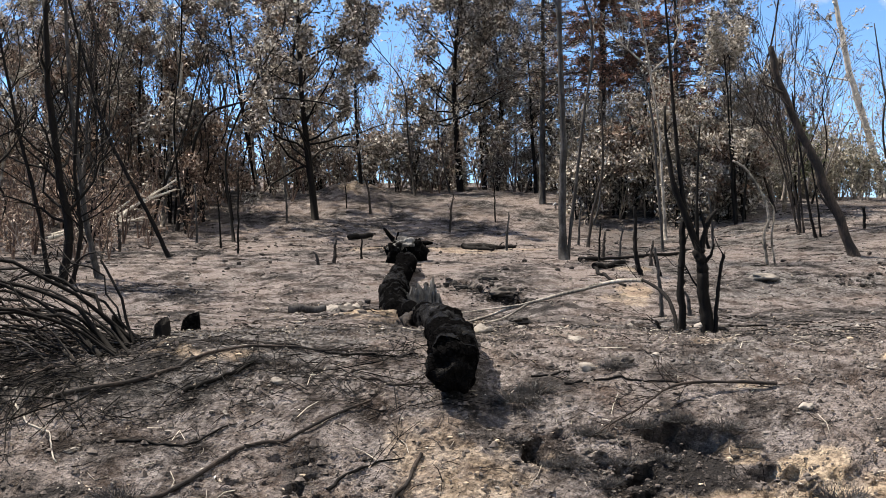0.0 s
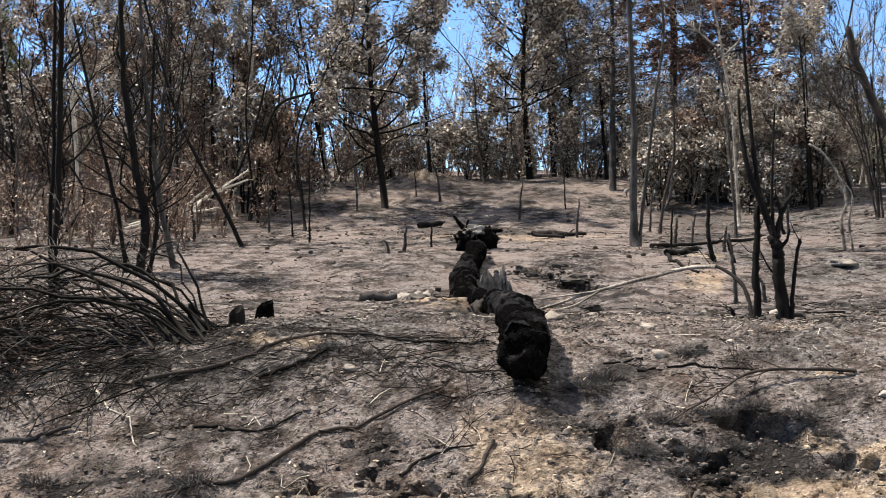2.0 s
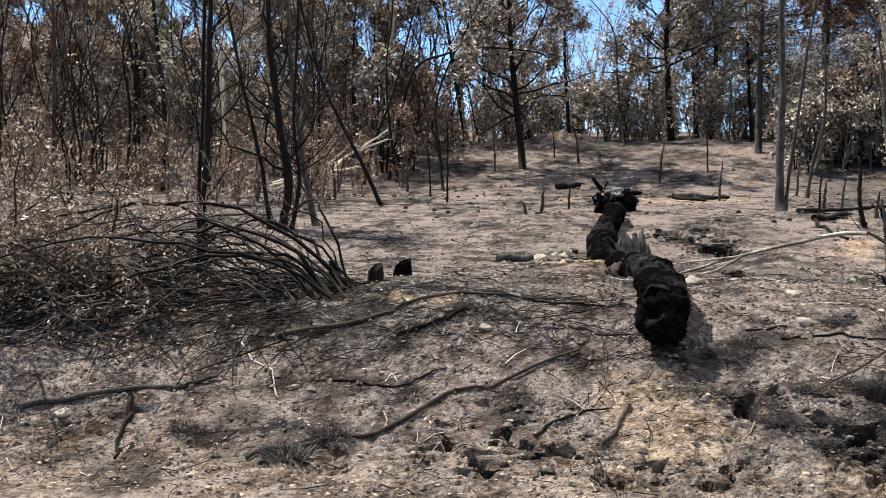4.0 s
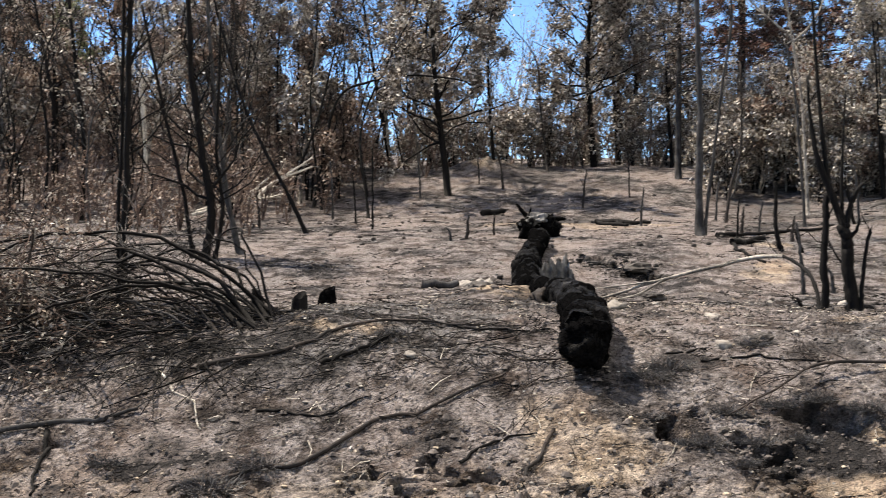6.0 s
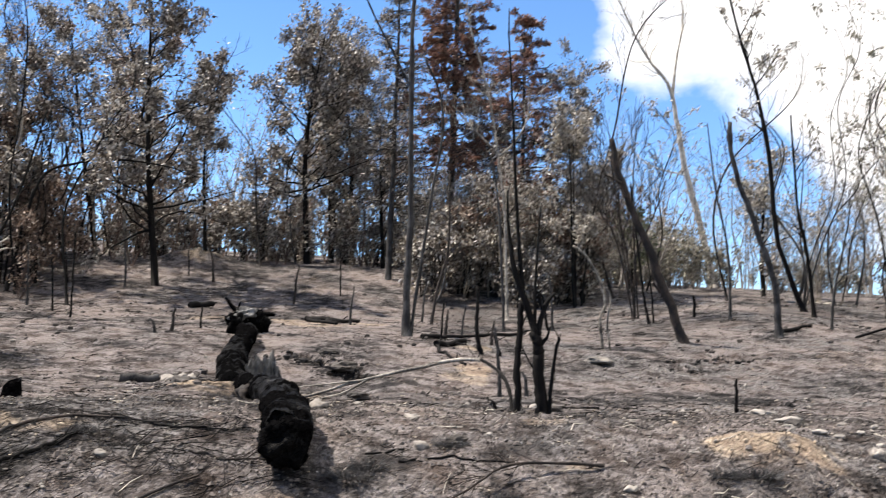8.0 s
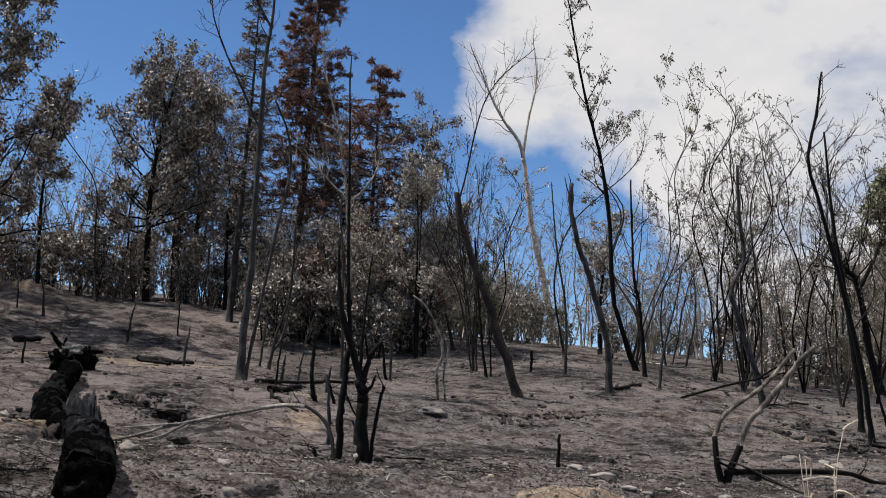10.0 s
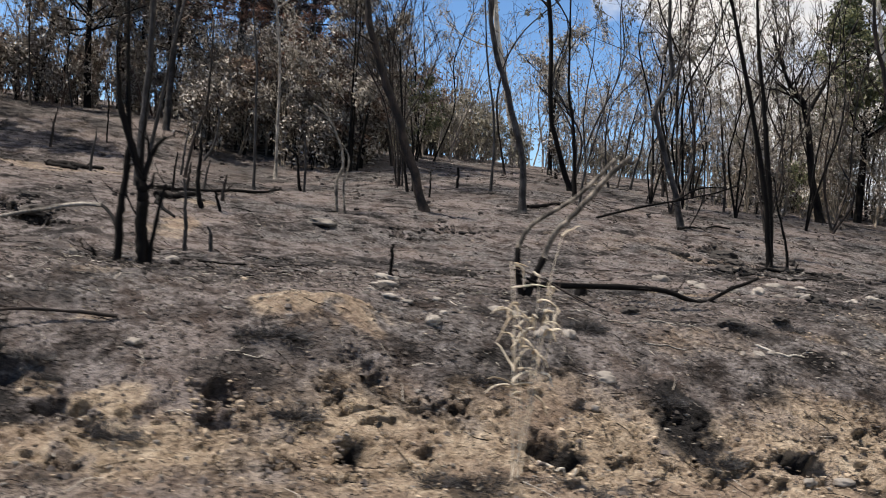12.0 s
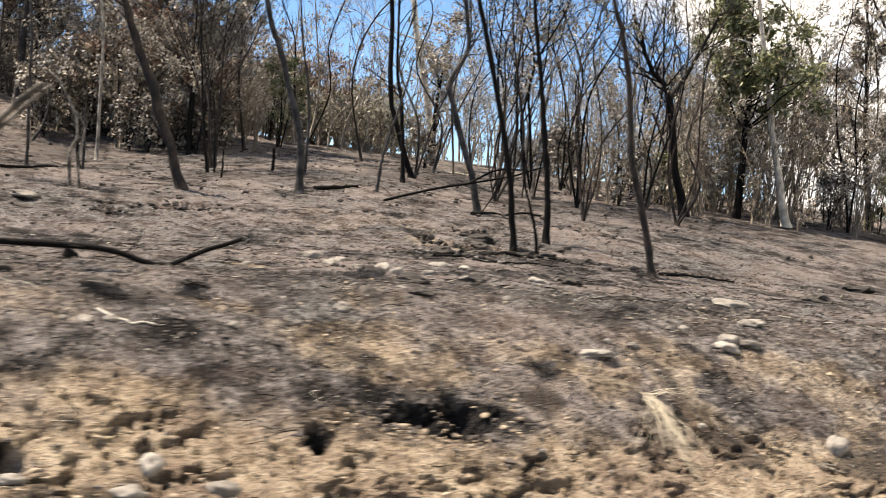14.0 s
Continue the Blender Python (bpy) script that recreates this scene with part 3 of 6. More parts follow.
def bare_tree(name, label, stems, mat, seed, limbs=10, length=1.6, span=(0.35, 1.0), spread=45, lift=0.1, levels=2, split=4, category="tree", group="", leaves=0, leaf=None, leaf_size=0.1, shake=0.05, arms=(), wander=0.2, most=12, droop=0.3):
    """A tree from its stems, each (points, radius at the foot, radius at the top); arms are broken or bent limbs given in the same way."""
    rng, foot = chance(seed), Vector(planted([stems[0][0][0]], 0)[0])
    ob = root(name, foot, label, category, group)
    twigs, tips, own = Wood(seed), [], []
    for n, (points, r0, r1) in enumerate((*stems, *arms)):
        grounded = n < len(stems) and abs(points[0][2] - float(ground(*points[0][:2]))) < 1.3
        r0, r1 = r0 * 0.72, r1 * 0.72
        rings = 30 if n < len(stems) else 16
        line = stem_line(planted(points) if grounded else points, rings, rng, shake * r0 * 6) - np.array(foot)
        thick = np.linspace(r0, r1, rings) * (1 + 0.09 * rng.uniform(-1, 1, rings))
        for _ in range(rings // 6):
            thick[rng.integers(2, rings - 1)] *= rng.uniform(1.04, 1.2)
        if grounded:
            thick[0] *= 1.5
            thick[1] *= 1.15
        part("trunk" if n < len(stems) else "limb", Wood(seed + n).add(line, thick, 9).mesh("trunk", mat, 0.08), ob)
        if limbs:
            branch_out(rng, twigs, line, thick, max(2, int(limbs * (1 if n == 0 else 0.6))), length, span, spread, lift, levels, wander, split, tips=tips, own=own, most=most)
    limbs_and_twigs(ob, own, twigs, mat, seed)
    if leaves and tips:
        at, _ = scatter_on(rng, tips, leaves, 0.04)
        part("crown", leaf_mesh("crown", rng, at, leaf_size, leaf, droop), ob)
    return ob


def leafy_tree(name, label, height, seed, leaf, leaves, leaf_size, crown=(0.25, 1.0), girth=0.1, reach=1.7, limbs=26, mat=None, group="", lean=(0.0, 0.0), stems=1, category="tree", lift=0.12, spread=55, most=8):
    """A scorched tree that has kept its dead leaves, its foot at the origin."""
    rng = chance(seed)
    ob = root(name, (0, 0, 0), label, category, group)
    twigs, tips, own = Wood(seed), [], []
    for n in range(stems):
        out = rng.normal(0, 0.12 * height if stems > 1 else 0.02 * height, 2)
        top = (lean[0] * height + out[0], lean[1] * height + out[1], height * rng.uniform(0.85, 1.0) if stems > 1 else height)
        foot = (out[0] * 0.15, out[1] * 0.15, -0.1)
        mid = (top[0] * 0.4 + rng.normal(0, 0.02) * height, top[1] * 0.4, height * 0.5)
        many = 12 if stems < 3 else 7
        line = stem_line([foot, mid, top], many, rng, 0.03)
        thick = np.linspace(girth, girth * 0.15, many) * (0.7 if n else 1)
        part("trunk", Wood(seed + n).add(line, thick, 8 if stems < 3 else 5).mesh("trunk", mat or BLACK, 0.06), ob)
        branch_out(rng, twigs, line, thick, limbs // stems, reach, crown, spread, lift, 2, 0.2, 6 if stems < 3 else 4, 0.5, tips, 0.4, 0.006, own, most)
    limbs_and_twigs(ob, own, twigs, mat or BLACK, seed)
    at, _ = scatter_on(rng, tips, leaves, 0.09)
    part("crown", leaf_mesh("crown", rng, at, leaf_size, leaf), ob)
    return ob


def conifer(name, label, height, seed, needles, count, tint, reach=1.5, first=0.25, girth=0.12, droop=-0.05):
    """A spruce with whorls of drooping boughs and withered needles."""
    rng = chance(seed)
    ob = root(name, (0, 0, 0), label, "tree")
    line = stem_line([(0, 0, -0.1), (0.05, 0.02, height * 0.5), (0, 0, height)], 14, rng, 0.02)
    part("trunk", Wood(seed).add(line, np.linspace(girth, 0.012, 14), 8).mesh("trunk", GREY, 0.05), ob)
    boughs, tips, own = Wood(seed + 1), [], []
    for _ in range(count):
        f = rng.uniform(first, 0.99)
        turn, long = rng.uniform(0, 2 * math.pi), reach * (1.08 - f) ** 0.8 * rng.uniform(0.6, 1.15) + 0.12
        p = np.array([line[int(f * 13)][0], line[int(f * 13)][1], f * height])
        bough = sprout(rng, p, (math.cos(turn), math.sin(turn), 0.18), long, 0.06, droop, 6)
        bough[-1, 2] += 0.12 * long
        own.append((bough, np.linspace(0.02, 0.006, 6)))
        for _ in range(14):
            k = rng.integers(1, 5)
            twig = sprout(rng, bough[k], unit(bough[k + 1] - bough[k]) + rng.normal(0, 0.6, 3) * (1, 1, 0.35), long * 0.3, 0.15, -0.1, 4)
            boughs.add(twig, np.linspace(0.008, 0.004, 4), 3)
            tips.append(twig)
    limbs_and_twigs(ob, own, boughs, BROWN, seed)
    if needles:
        at, way_ = scatter_on(rng, tips, needles, 0.03)
        part("crown", leaf_mesh("crown", rng, at, 0.13, tint, slim=0.3, along=way_), ob)
    return ob


def set_down(ob, x, y, turn=0.0, scale=1.0, lean=(0.0, 0.0)):
    """The pose that stands a thing on the ground at a place."""
    return Matrix.LocRotScale((x, y, float(ground(x, y))), Euler((radians(lean[0]), radians(lean[1]), radians(turn))), Vector((scale, scale, scale)))


def stand(ob, *place, **more):
    ob.matrix_basis = set_down(ob, *place, **more)
    return ob


def far_wood(label, seed, count, x0, x1, y0, y1, low, high, mat, leaf=None, leaves=0, size=0.16, limbs=14, stems=1, spread=38, name="far_woods", edge=None):
    """A stretch of thin bare trees that stand too close to be told apart."""
    rng = chance(seed)
    wood, tips = Wood(seed), []
    for _ in range(count):
        y, h = rng.uniform(y0, y1), rng.uniform(low, high)
        x = rng.uniform(x0, x1 if edge is None else edge(y))
        foot = np.array([x, y, float(ground(x, y)) - 0.1])
        for _ in range(stems):
            lean = rng.normal(0, 0.1 if stems == 1 else 0.16, 2)
            line = sprout(rng, foot, (lean[0], lean[1], 1.0), h * rng.uniform(0.7, 1.0), 0.13, 0.06, 7)
            thick = np.linspace(rng.uniform(0.02, 0.055) if stems == 1 else rng.uniform(0.012, 0.03), 0.008, 7)
            wood.add(line, thick, 4)
            branch_out(rng, wood, line, thick, limbs, h * 0.21, (0.1, 1.0), spread, 0.1, 2, 0.22, 3, 0.6, tips, 0.4, 0.005)
    tagged(new(name, wood.mesh(name, mat)), label, "woods", kind="stuff")
    if leaf:
        at, _ = scatter_on(rng, tips, leaves, 0.08)
        tagged(new("withered_leaves", leaf_mesh("withered_leaves", rng, at, size, leaf)), label + ", their leaves", "foliage", kind="stuff")
# ---- the trees that stand free on the slope ----
bare_tree("bare_tree", "tall slender tree with soot-blackened grey bark, forked and bare", [
    ([(2.55, 22.8, 2.04), (2.53, 22.8, 3.58), (2.51, 22.8, 5.15), (2.46, 22.8, 7.38), (2.4, 22.8, 8.89), (2.48, 22.8, 9.81), (2.47, 22.8, 11.4)], 0.12, 0.03),
    ([(2.62, 22.85, 2.0), (2.72, 22.85, 2.9), (2.86, 22.85, 4.03), (2.96, 22.85, 4.95), (3.17, 22.85, 6.45), (3.05, 22.85, 7.44), (2.7, 22.85, 8.16)], 0.055, 0.03)],
    GREY, 101, limbs=12, length=1.2, span=(0.55, 1.0), arms=[
    ([(2.49, 22.8, 9.68), (2.22, 22.8, 10.1), (1.96, 22.8, 10.52), (1.73, 22.8, 10.9)], 0.035, 0.015),
    ([(2.45, 22.8, 7.4), (1.92, 22.8, 8.38), (1.63, 22.8, 8.88), (1.27, 22.8, 9.64), (1.17, 22.8, 10.14)], 0.04, 0.015)])
bare_tree("coppiced_tree", "clump of charred black coppice stems, some snapped short", [
    ([(2.547, 10.5, 1.073), (2.525, 10.5, 1.434), (2.503, 10.5, 1.708), (2.476, 10.5, 1.872)], 0.088, 0.07),
    ([(2.329, 10.6, 1.047), (2.323, 10.6, 1.323), (2.329, 10.6, 1.655), (2.345, 10.6, 1.931), (2.351, 10.6, 2.164)], 0.056, 0.038),
    ([(2.606, 10.45, 1.097), (2.644, 10.45, 1.435), (2.698, 10.45, 1.816)], 0.032, 0.02),
    ([(2.161, 10.7, 1.015), (2.128, 10.7, 1.098), (2.105, 10.7, 1.165)], 0.03, 0.02)],
    BLACK, 102, limbs=2, length=0.4, span=(0.6, 1.0), levels=1, arms=[
    ([(2.482, 10.5, 1.828), (2.394, 10.5, 2.064), (2.318, 10.5, 2.284), (2.252, 10.5, 2.477), (2.208, 10.5, 2.698), (2.175, 10.5, 2.92), (2.154, 10.5, 3.256)], 0.056, 0.014),
    ([(2.492, 10.5, 1.79), (2.547, 10.5, 2.026), (2.585, 10.5, 2.157), (2.667, 10.5, 2.251)], 0.042, 0.024),
    ([(2.542, 10.5, 2.009), (2.525, 10.5, 2.135), (2.492, 10.5, 2.245)], 0.022, 0.012),
    ([(2.35, 10.5, 2.174), (2.29, 10.5, 2.642), (2.241, 10.5, 3.2), (2.203, 10.5, 3.766), (2.164, 10.5, 4.346), (2.121, 10.5, 5.125)], 0.034, 0.008),
    ([(2.476, 10.5, 1.828), (2.46, 10.5, 2.201), (2.471, 10.5, 2.642), (2.498, 10.5, 3.115)], 0.026, 0.01),
    ([(2.504, 10.55, 1.462), (2.422, 10.55, 1.571), (2.356, 10.55, 1.709)], 0.014, 0.01),
    ([(2.3, 10.72, 1.02), (2.31, 10.9, 1.25), (2.27, 11.15, 1.42), (2.16, 11.5, 1.55), (2.09, 11.69, 1.58)], 0.03, 0.022)])
bare_tree("leaning_tree", "leaning dead trunk with scorched brown bark, its top snapped off", [
    ([(8.24, 21.76, 2.24), (7.97, 21.76, 2.84), (7.55, 21.76, 3.83), (7.13, 21.76, 4.82), (6.85, 21.76, 5.52), (6.61, 21.76, 6.35)], 0.145, 0.082)],
    BROWN, 103, limbs=4, length=0.9, span=(0.5, 1.0), levels=1, arms=[([(7.9, 21.76, 2.9), (7.7, 21.76, 3.18), (7.57, 21.76, 3.35)], 0.039, 0.029)])
bare_tree("bare_tree", "thin blackened pole-like tree", [([(8.83, 25.68, 2.52), (8.67, 25.68, 3.45), (8.46, 25.68, 4.85), (8.31, 25.68, 6.12)], 0.054, 0.027), ([(8.99, 25.79, 2.57), (8.91, 25.79, 3.53), (8.77, 25.79, 4.5)], 0.037, 0.021)], BLACK, 104, limbs=5, length=0.6, levels=1)
bare_tree("bent_sapling", "bent sapling with peeled pale bark and a charred foot", [
    ([(6.3, 21.03, 1.99), (6.21, 21.03, 2.47), (6.32, 21.03, 2.82), (6.21, 21.03, 3.26), (5.91, 21.03, 3.75), (5.63, 21.03, 3.96)], 0.047, 0.028),
    ([(6.46, 21.08, 2.07), (6.37, 21.03, 2.45), (6.43, 21.03, 2.93), (6.26, 21.03, 3.26)], 0.033, 0.019)], PEELED, 105, limbs=0)
bare_tree("dead_tree", "tall dead tree with bleached cream-white bark and bare crown", [
    ([(19.41, 47.61, 5.61), (18.79, 47.61, 7.96), (18.06, 47.61, 10.58), (17.54, 47.61, 12.99), (17.16, 47.61, 14.74), (16.08, 47.61, 15.99), (15.01, 47.61, 17.96), (14.24, 47.61, 19.54)], 0.238, 0.032)],
    PALE, 106, limbs=16, length=2.8, span=(0.45, 1.0), arms=[
    ([(17.3, 47.61, 14.05), (17.5, 47.61, 16.02), (17.77, 47.61, 18.02), (17.47, 47.61, 20.56)], 0.111, 0.024),
    ([(18, 47.61, 10.58), (16.3, 47.61, 10.96), (15, 47.61, 11.91)], 0.056, 0.016)])
bare_tree("dead_tree", "crooked dead trunk with glossy burnt bark, snapped at the top", [
    ([(10.52, 22.1, 2.35), (10.47, 22.1, 3.02), (10.22, 22.1, 4.0), (9.82, 22.1, 5.1), (9.45, 22.1, 6.01), (9.37, 22.1, 6.96)], 0.12, 0.06)], GREY, 107, limbs=3, length=0.8, span=(0.6, 1.0), levels=1)
bare_tree("bare_tree", "tall thin curving tree with blackened bark and withered tufts", [
    ([(14.13, 28.21, 3.18), (13.81, 28.21, 3.95), (13.36, 28.21, 5.19), (13.13, 28.21, 7.45), (12.73, 28.21, 9.39), (12.25, 28.21, 10.84), (11.76, 28.21, 12.64), (11.46, 28.21, 13.98)], 0.119, 0.027)],
    BLACK, 108, limbs=20, length=1.7, span=(0.4, 1.0), leaves=700, leaf=PALE_LEAF, leaf_size=0.13)
bare_tree("bare_tree", "thin dark pole-like tree with few twigs", [([(11.05, 26, 3.06), (10.99, 26, 4.5), (10.66, 26, 6.09), (10.41, 26, 7.86)], 0.055, 0.02)], GREY, 109, limbs=8, length=0.7, levels=1)
bare_tree("bare_tree", "slim grey tree with thin bare branches", [([(12.26, 23.15, 2.6), (12.31, 23.15, 3.31), (12.54, 23.15, 4.39), (12.75, 23.15, 5.48)], 0.052, 0.019)], GREY, 110, limbs=10, length=1.0)
bare_tree("sapling_stump", "short charred stump of a snapped sapling", [([(10.37, 26.66, 2.92), (10.36, 26.66, 3.19), (10.35, 26.66, 3.45)], 0.053, 0.048)], BLACK, 111, limbs=0, category="stump")
bare_tree("bare_tree", "thin upright grey-brown tree", [([(5.07, 25, 2.24), (4.96, 25, 3.95), (4.84, 25, 5.42), (4.67, 25, 6.36)], 0.05, 0.025)], GREY, 112, limbs=6, length=0.8)
bare_tree("dead_tree", "slender bleached tree with a wide fork of pale limbs", [
    ([(6.15, 30, 3.6), (6.0, 30, 5.89), (5.76, 30, 7.51), (5.42, 30, 9.23), (4.86, 30, 11.14), (4.7, 30, 12.11)], 0.06, 0.02)], SPLIT, 113, limbs=18, length=1.7, span=(0.4, 1.0), arms=[
    ([(5.77, 30, 7.43), (6.3, 30, 7.98), (6.58, 30, 8.62), (6.65, 30, 9.11)], 0.045, 0.02),
    ([(5.76, 30, 7.56), (5.3, 30, 7.96), (4.9, 30, 8.33), (4.42, 30, 8.86)], 0.045, 0.02)])
bare_tree("bare_tree", "twisting thin tree with dark bark", [([(3.6, 27, 2.4), (3.74, 27, 3.38), (3.96, 27, 4.32), (3.99, 27, 5.19), (3.96, 27, 6.35)], 0.06, 0.025)], BROWN, 114, limbs=8, length=0.8)
bare_tree("bare_tree", "dark crooked tree with a kinked upper stem", [
    ([(13.43, 17.05, 1.59), (13.32, 17.05, 2.32), (13.13, 17.05, 3.13), (12.74, 17.05, 4.45), (12.25, 17.05, 5.96), (11.99, 17.05, 6.76), (12.16, 17.05, 7.63), (12.26, 17.05, 8.5)], 0.075, 0.03),
    ([(13.85, 17.1, 1.53), (13.73, 17.1, 2.11), (13.52, 17.1, 2.67), (13.37, 17.1, 3.23)], 0.04, 0.015)], BLACK, 115, limbs=9, length=1.1, span=(0.45, 1.0))
bare_tree("bare_tree", "scorched tree, its foot charred black and its upper bark grey", [
    ([(15.13, 15.45, 1.48), (14.92, 15.45, 2.15), (14.59, 15.45, 3.15), (14.4, 15.45, 4.2), (14.2, 15.45, 5.0), (13.98, 15.45, 5.6), (13.8, 15.45, 6.6)], 0.085, 0.035)], BROWN, 116, limbs=8, length=1.0, span=(0.45, 1.0))
bare_tree("bare_tree", "crooked tree with an elbow and dark bark", [
    ([(14.13, 21.7, 2.48), (13.81, 21.7, 3.31), (13.35, 21.7, 4.4), (13.24, 21.7, 4.9), (13.52, 21.7, 5.63), (13.37, 21.7, 6.58), (13.3, 21.7, 7.8)], 0.1, 0.045)], GREY, 117, limbs=12, length=1.3, span=(0.5, 1.0))
bare_tree("bare_tree", "straight blackened tree at the thicket's edge", [([(14.67, 19, 1.9), (14.53, 19, 3.18), (14.24, 19, 4.67), (13.95, 19, 6.16), (13.7, 19, 8.0)], 0.085, 0.03)], BLACK, 118, limbs=9, length=1.3, span=(0.4, 1.0))
bare_tree("bare_tree", "stout grey tree forking widely overhead", [([(21.4, 27, 2.7), (20.99, 27, 4.32), (20.55, 27, 6.23), (19.93, 27, 6.9), (19.3, 27, 8.2)], 0.17, 0.05)], BLACK, 119, limbs=14, length=2.2, span=(0.45, 1.0),
          arms=[([(20.6, 27, 6.1), (21.11, 27, 7.07), (22.0, 27, 9.04)], 0.1, 0.04)])
bare_tree("bare_tree", "thin dark tree on the brow of the slope", [([(13.51, 26.4, 3.1), (13.3, 26.4, 4.67), (13.04, 26.4, 6.0), (12.86, 26.4, 8.33)], 0.08, 0.03)], BLACK, 120, limbs=9, length=1.3)
# on the shaded side of the log
bare_tree("bare_tree", "slender twin-stemmed tree with blackened bark", [
    ([(-3.99, 9.3, 0.95), (-4.01, 9.3, 1.61), (-4.0, 9.3, 2.38), (-3.98, 9.3, 3.14), (-3.99, 9.3, 4.4)], 0.042, 0.03),
    ([(-4.08, 9.35, 0.95), (-4.09, 9.35, 1.8), (-4.06, 9.35, 2.6), (-4.05, 9.35, 4.2)], 0.03, 0.02)], BLACK, 121, limbs=9, length=1.1, span=(0.35, 1.0), levels=2)
bare_tree("bare_tree", "cluster of dark stems rising from one foot", [
    ([(-6.64, 18.93, 1.54), (-6.53, 18.93, 2.37), (-6.72, 18.93, 3.6), (-6.9, 18.93, 4.84), (-7.0, 18.93, 6.6)], 0.12, 0.06),
    ([(-6.5, 19.0, 1.6), (-6.35, 19.0, 2.4), (-6.45, 19.0, 3.6), (-6.4, 19.0, 6.0)], 0.06, 0.03),
    ([(-6.9, 19.0, 1.6), (-7.05, 19.0, 2.6), (-7.4, 19.0, 4.0), (-7.9, 19.0, 6.2)], 0.06, 0.03)], BLACK, 122, limbs=18, length=2.0, span=(0.2, 1.0), spread=42, wander=0.32)
bare_tree("bare_tree", "dark leaning tree with peeling bark", [([(-6.16, 19.55, 1.66), (-6.37, 19.55, 2.29), (-6.59, 19.55, 3.67), (-6.74, 19.55, 4.94), (-6.9, 19.55, 7.2)], 0.085, 0.04)], GREY, 123, limbs=16, length=1.9, span=(0.2, 1.0), spread=42, wander=0.32)
bare_tree("leaning_tree", "thin black tree leaning far over", [([(-5.91, 23.5, 2.15), (-6.42, 23.5, 3.16), (-7.18, 23.5, 4.55), (-7.69, 23.5, 6.01), (-8.3, 23.5, 8.2)], 0.07, 0.03)], BLACK, 124, limbs=14, length=1.6, span=(0.25, 1.0), wander=0.3)
bare_tree("leaning_tree", "thin black tree leaning over the undergrowth", [([(-8.24, 30.7, 2.93), (-8.05, 30.7, 3.91), (-7.35, 30.7, 5.88), (-6.79, 30.7, 8.16)], 0.07, 0.03)], BLACK, 125, limbs=14, length=1.6)
bare_tree("bare_tree", "tall brown-barked tree with side twigs", [([(-13.93, 23.5, 2.15), (-13.91, 23.5, 4.41), (-13.99, 23.5, 8.5)], 0.085, 0.04)], BROWN, 126, limbs=14, length=1.2, span=(0.2, 1.0))
bare_tree("bare_tree", "thin pale tree in the undergrowth", [([(-18.18, 32.6, 3.33), (-18.15, 32.6, 5.53), (-18.24, 32.6, 8.27), (-18.3, 32.6, 10.5)], 0.08, 0.04)], ROOT, 127, limbs=10, length=1.2, span=(0.3, 1.0))
bare_tree("bare_tree", "straight tree with pale grey bark", [([(-12.95, 31.7, 3.12), (-13.05, 31.7, 5.38), (-13.22, 31.7, 7.47), (-13.3, 31.7, 10.5)], 0.1, 0.05)], PALE, 128, limbs=10, length=1.4, span=(0.35, 1.0))
bare_tree("bare_tree", "dark tree with crooked twigs", [([(-16.01, 31.6, 3.11), (-15.91, 31.6, 5.39), (-16.12, 31.6, 7.33), (-16.7, 31.6, 10.0)], 0.11, 0.05)], BLACK, 129, limbs=16, length=1.6, span=(0.2, 1.0))
bare_tree("bare_tree", "dark tree with many dead side branches", [([(-13.67, 28.7, 2.64), (-13.57, 28.7, 4.71), (-13.84, 28.7, 6.93), (-14.1, 28.7, 9.6)], 0.12, 0.05)], BLACK, 130, limbs=18, length=1.5, span=(0.2, 1.0))
bare_tree("bent_sapling", "arched sapling bowed over by the heat", [([(-7.84, 31.9, 3.15), (-7.19, 31.9, 6.21), (-6.16, 31.9, 6.9), (-4.8, 31.9, 7.07), (-3.45, 31.9, 6.91), (-3.08, 31.9, 6.74)], 0.06, 0.025)], BLACK, 131, limbs=8, length=0.6, levels=1)
for n, (x, y, h, tilt) in enumerate([(-4.65, 24.6, 1.9, 0.0), (-6.65, 29.3, 1.6, -0.07), (-2.15, 21.5, 0.47, 0.03), (-1.72, 22.8, 0.45, 0.02), (-4.75, 33.0, 1.3, -0.1), (-2.29, 34.5, 1.35, -0.3), (-3.12, 35.1, 0.8, -0.06),
                                     (-2.43, 21.2, 0.27, -0.1), (-7.55, 25.3, 0.9, -0.04), (3.18, 22.1, 0.8, 0.03), (3.2, 15.9, 1.05, -0.1), (3.55, 24.0, 0.55, 0.04), (5.39, 12.41, 0.4, -0.01), (6.2, 24.9, 1.3, -0.1),
                                     (4.1, 21.4, 0.5, 0.05), (9.1, 24.6, 0.6, -0.03), (1.5, 25.5, 0.9, 0.05), (0.2, 31.5, 1.1, 0.1), (1.6, 33.2, 1.4, -0.05), (3.6, 28.8, 1.2, 0.1), (-9.4, 27.0, 1.5, 0.1), (-5.6, 27.3, 1.3, -0.1), (3.55, 15.6, 0.35, -0.08)]):
    bare_tree("sapling_stump", "charred sapling snapped off short on the slope", [([(x, y, float(ground(x, y))), (x + tilt * 0.3, y, float(ground(x, y)) + h * 0.55), (x + tilt, y, float(ground(x, y)) + h)], 0.036 + 0.012 * (n % 3), 0.022)],
              (BLACK, GREY, BROWN)[n % 3], 140 + n, limbs=2 if h > 0.7 else 0, length=0.35, levels=1, category="stump", group="sapling stumps on the slope")

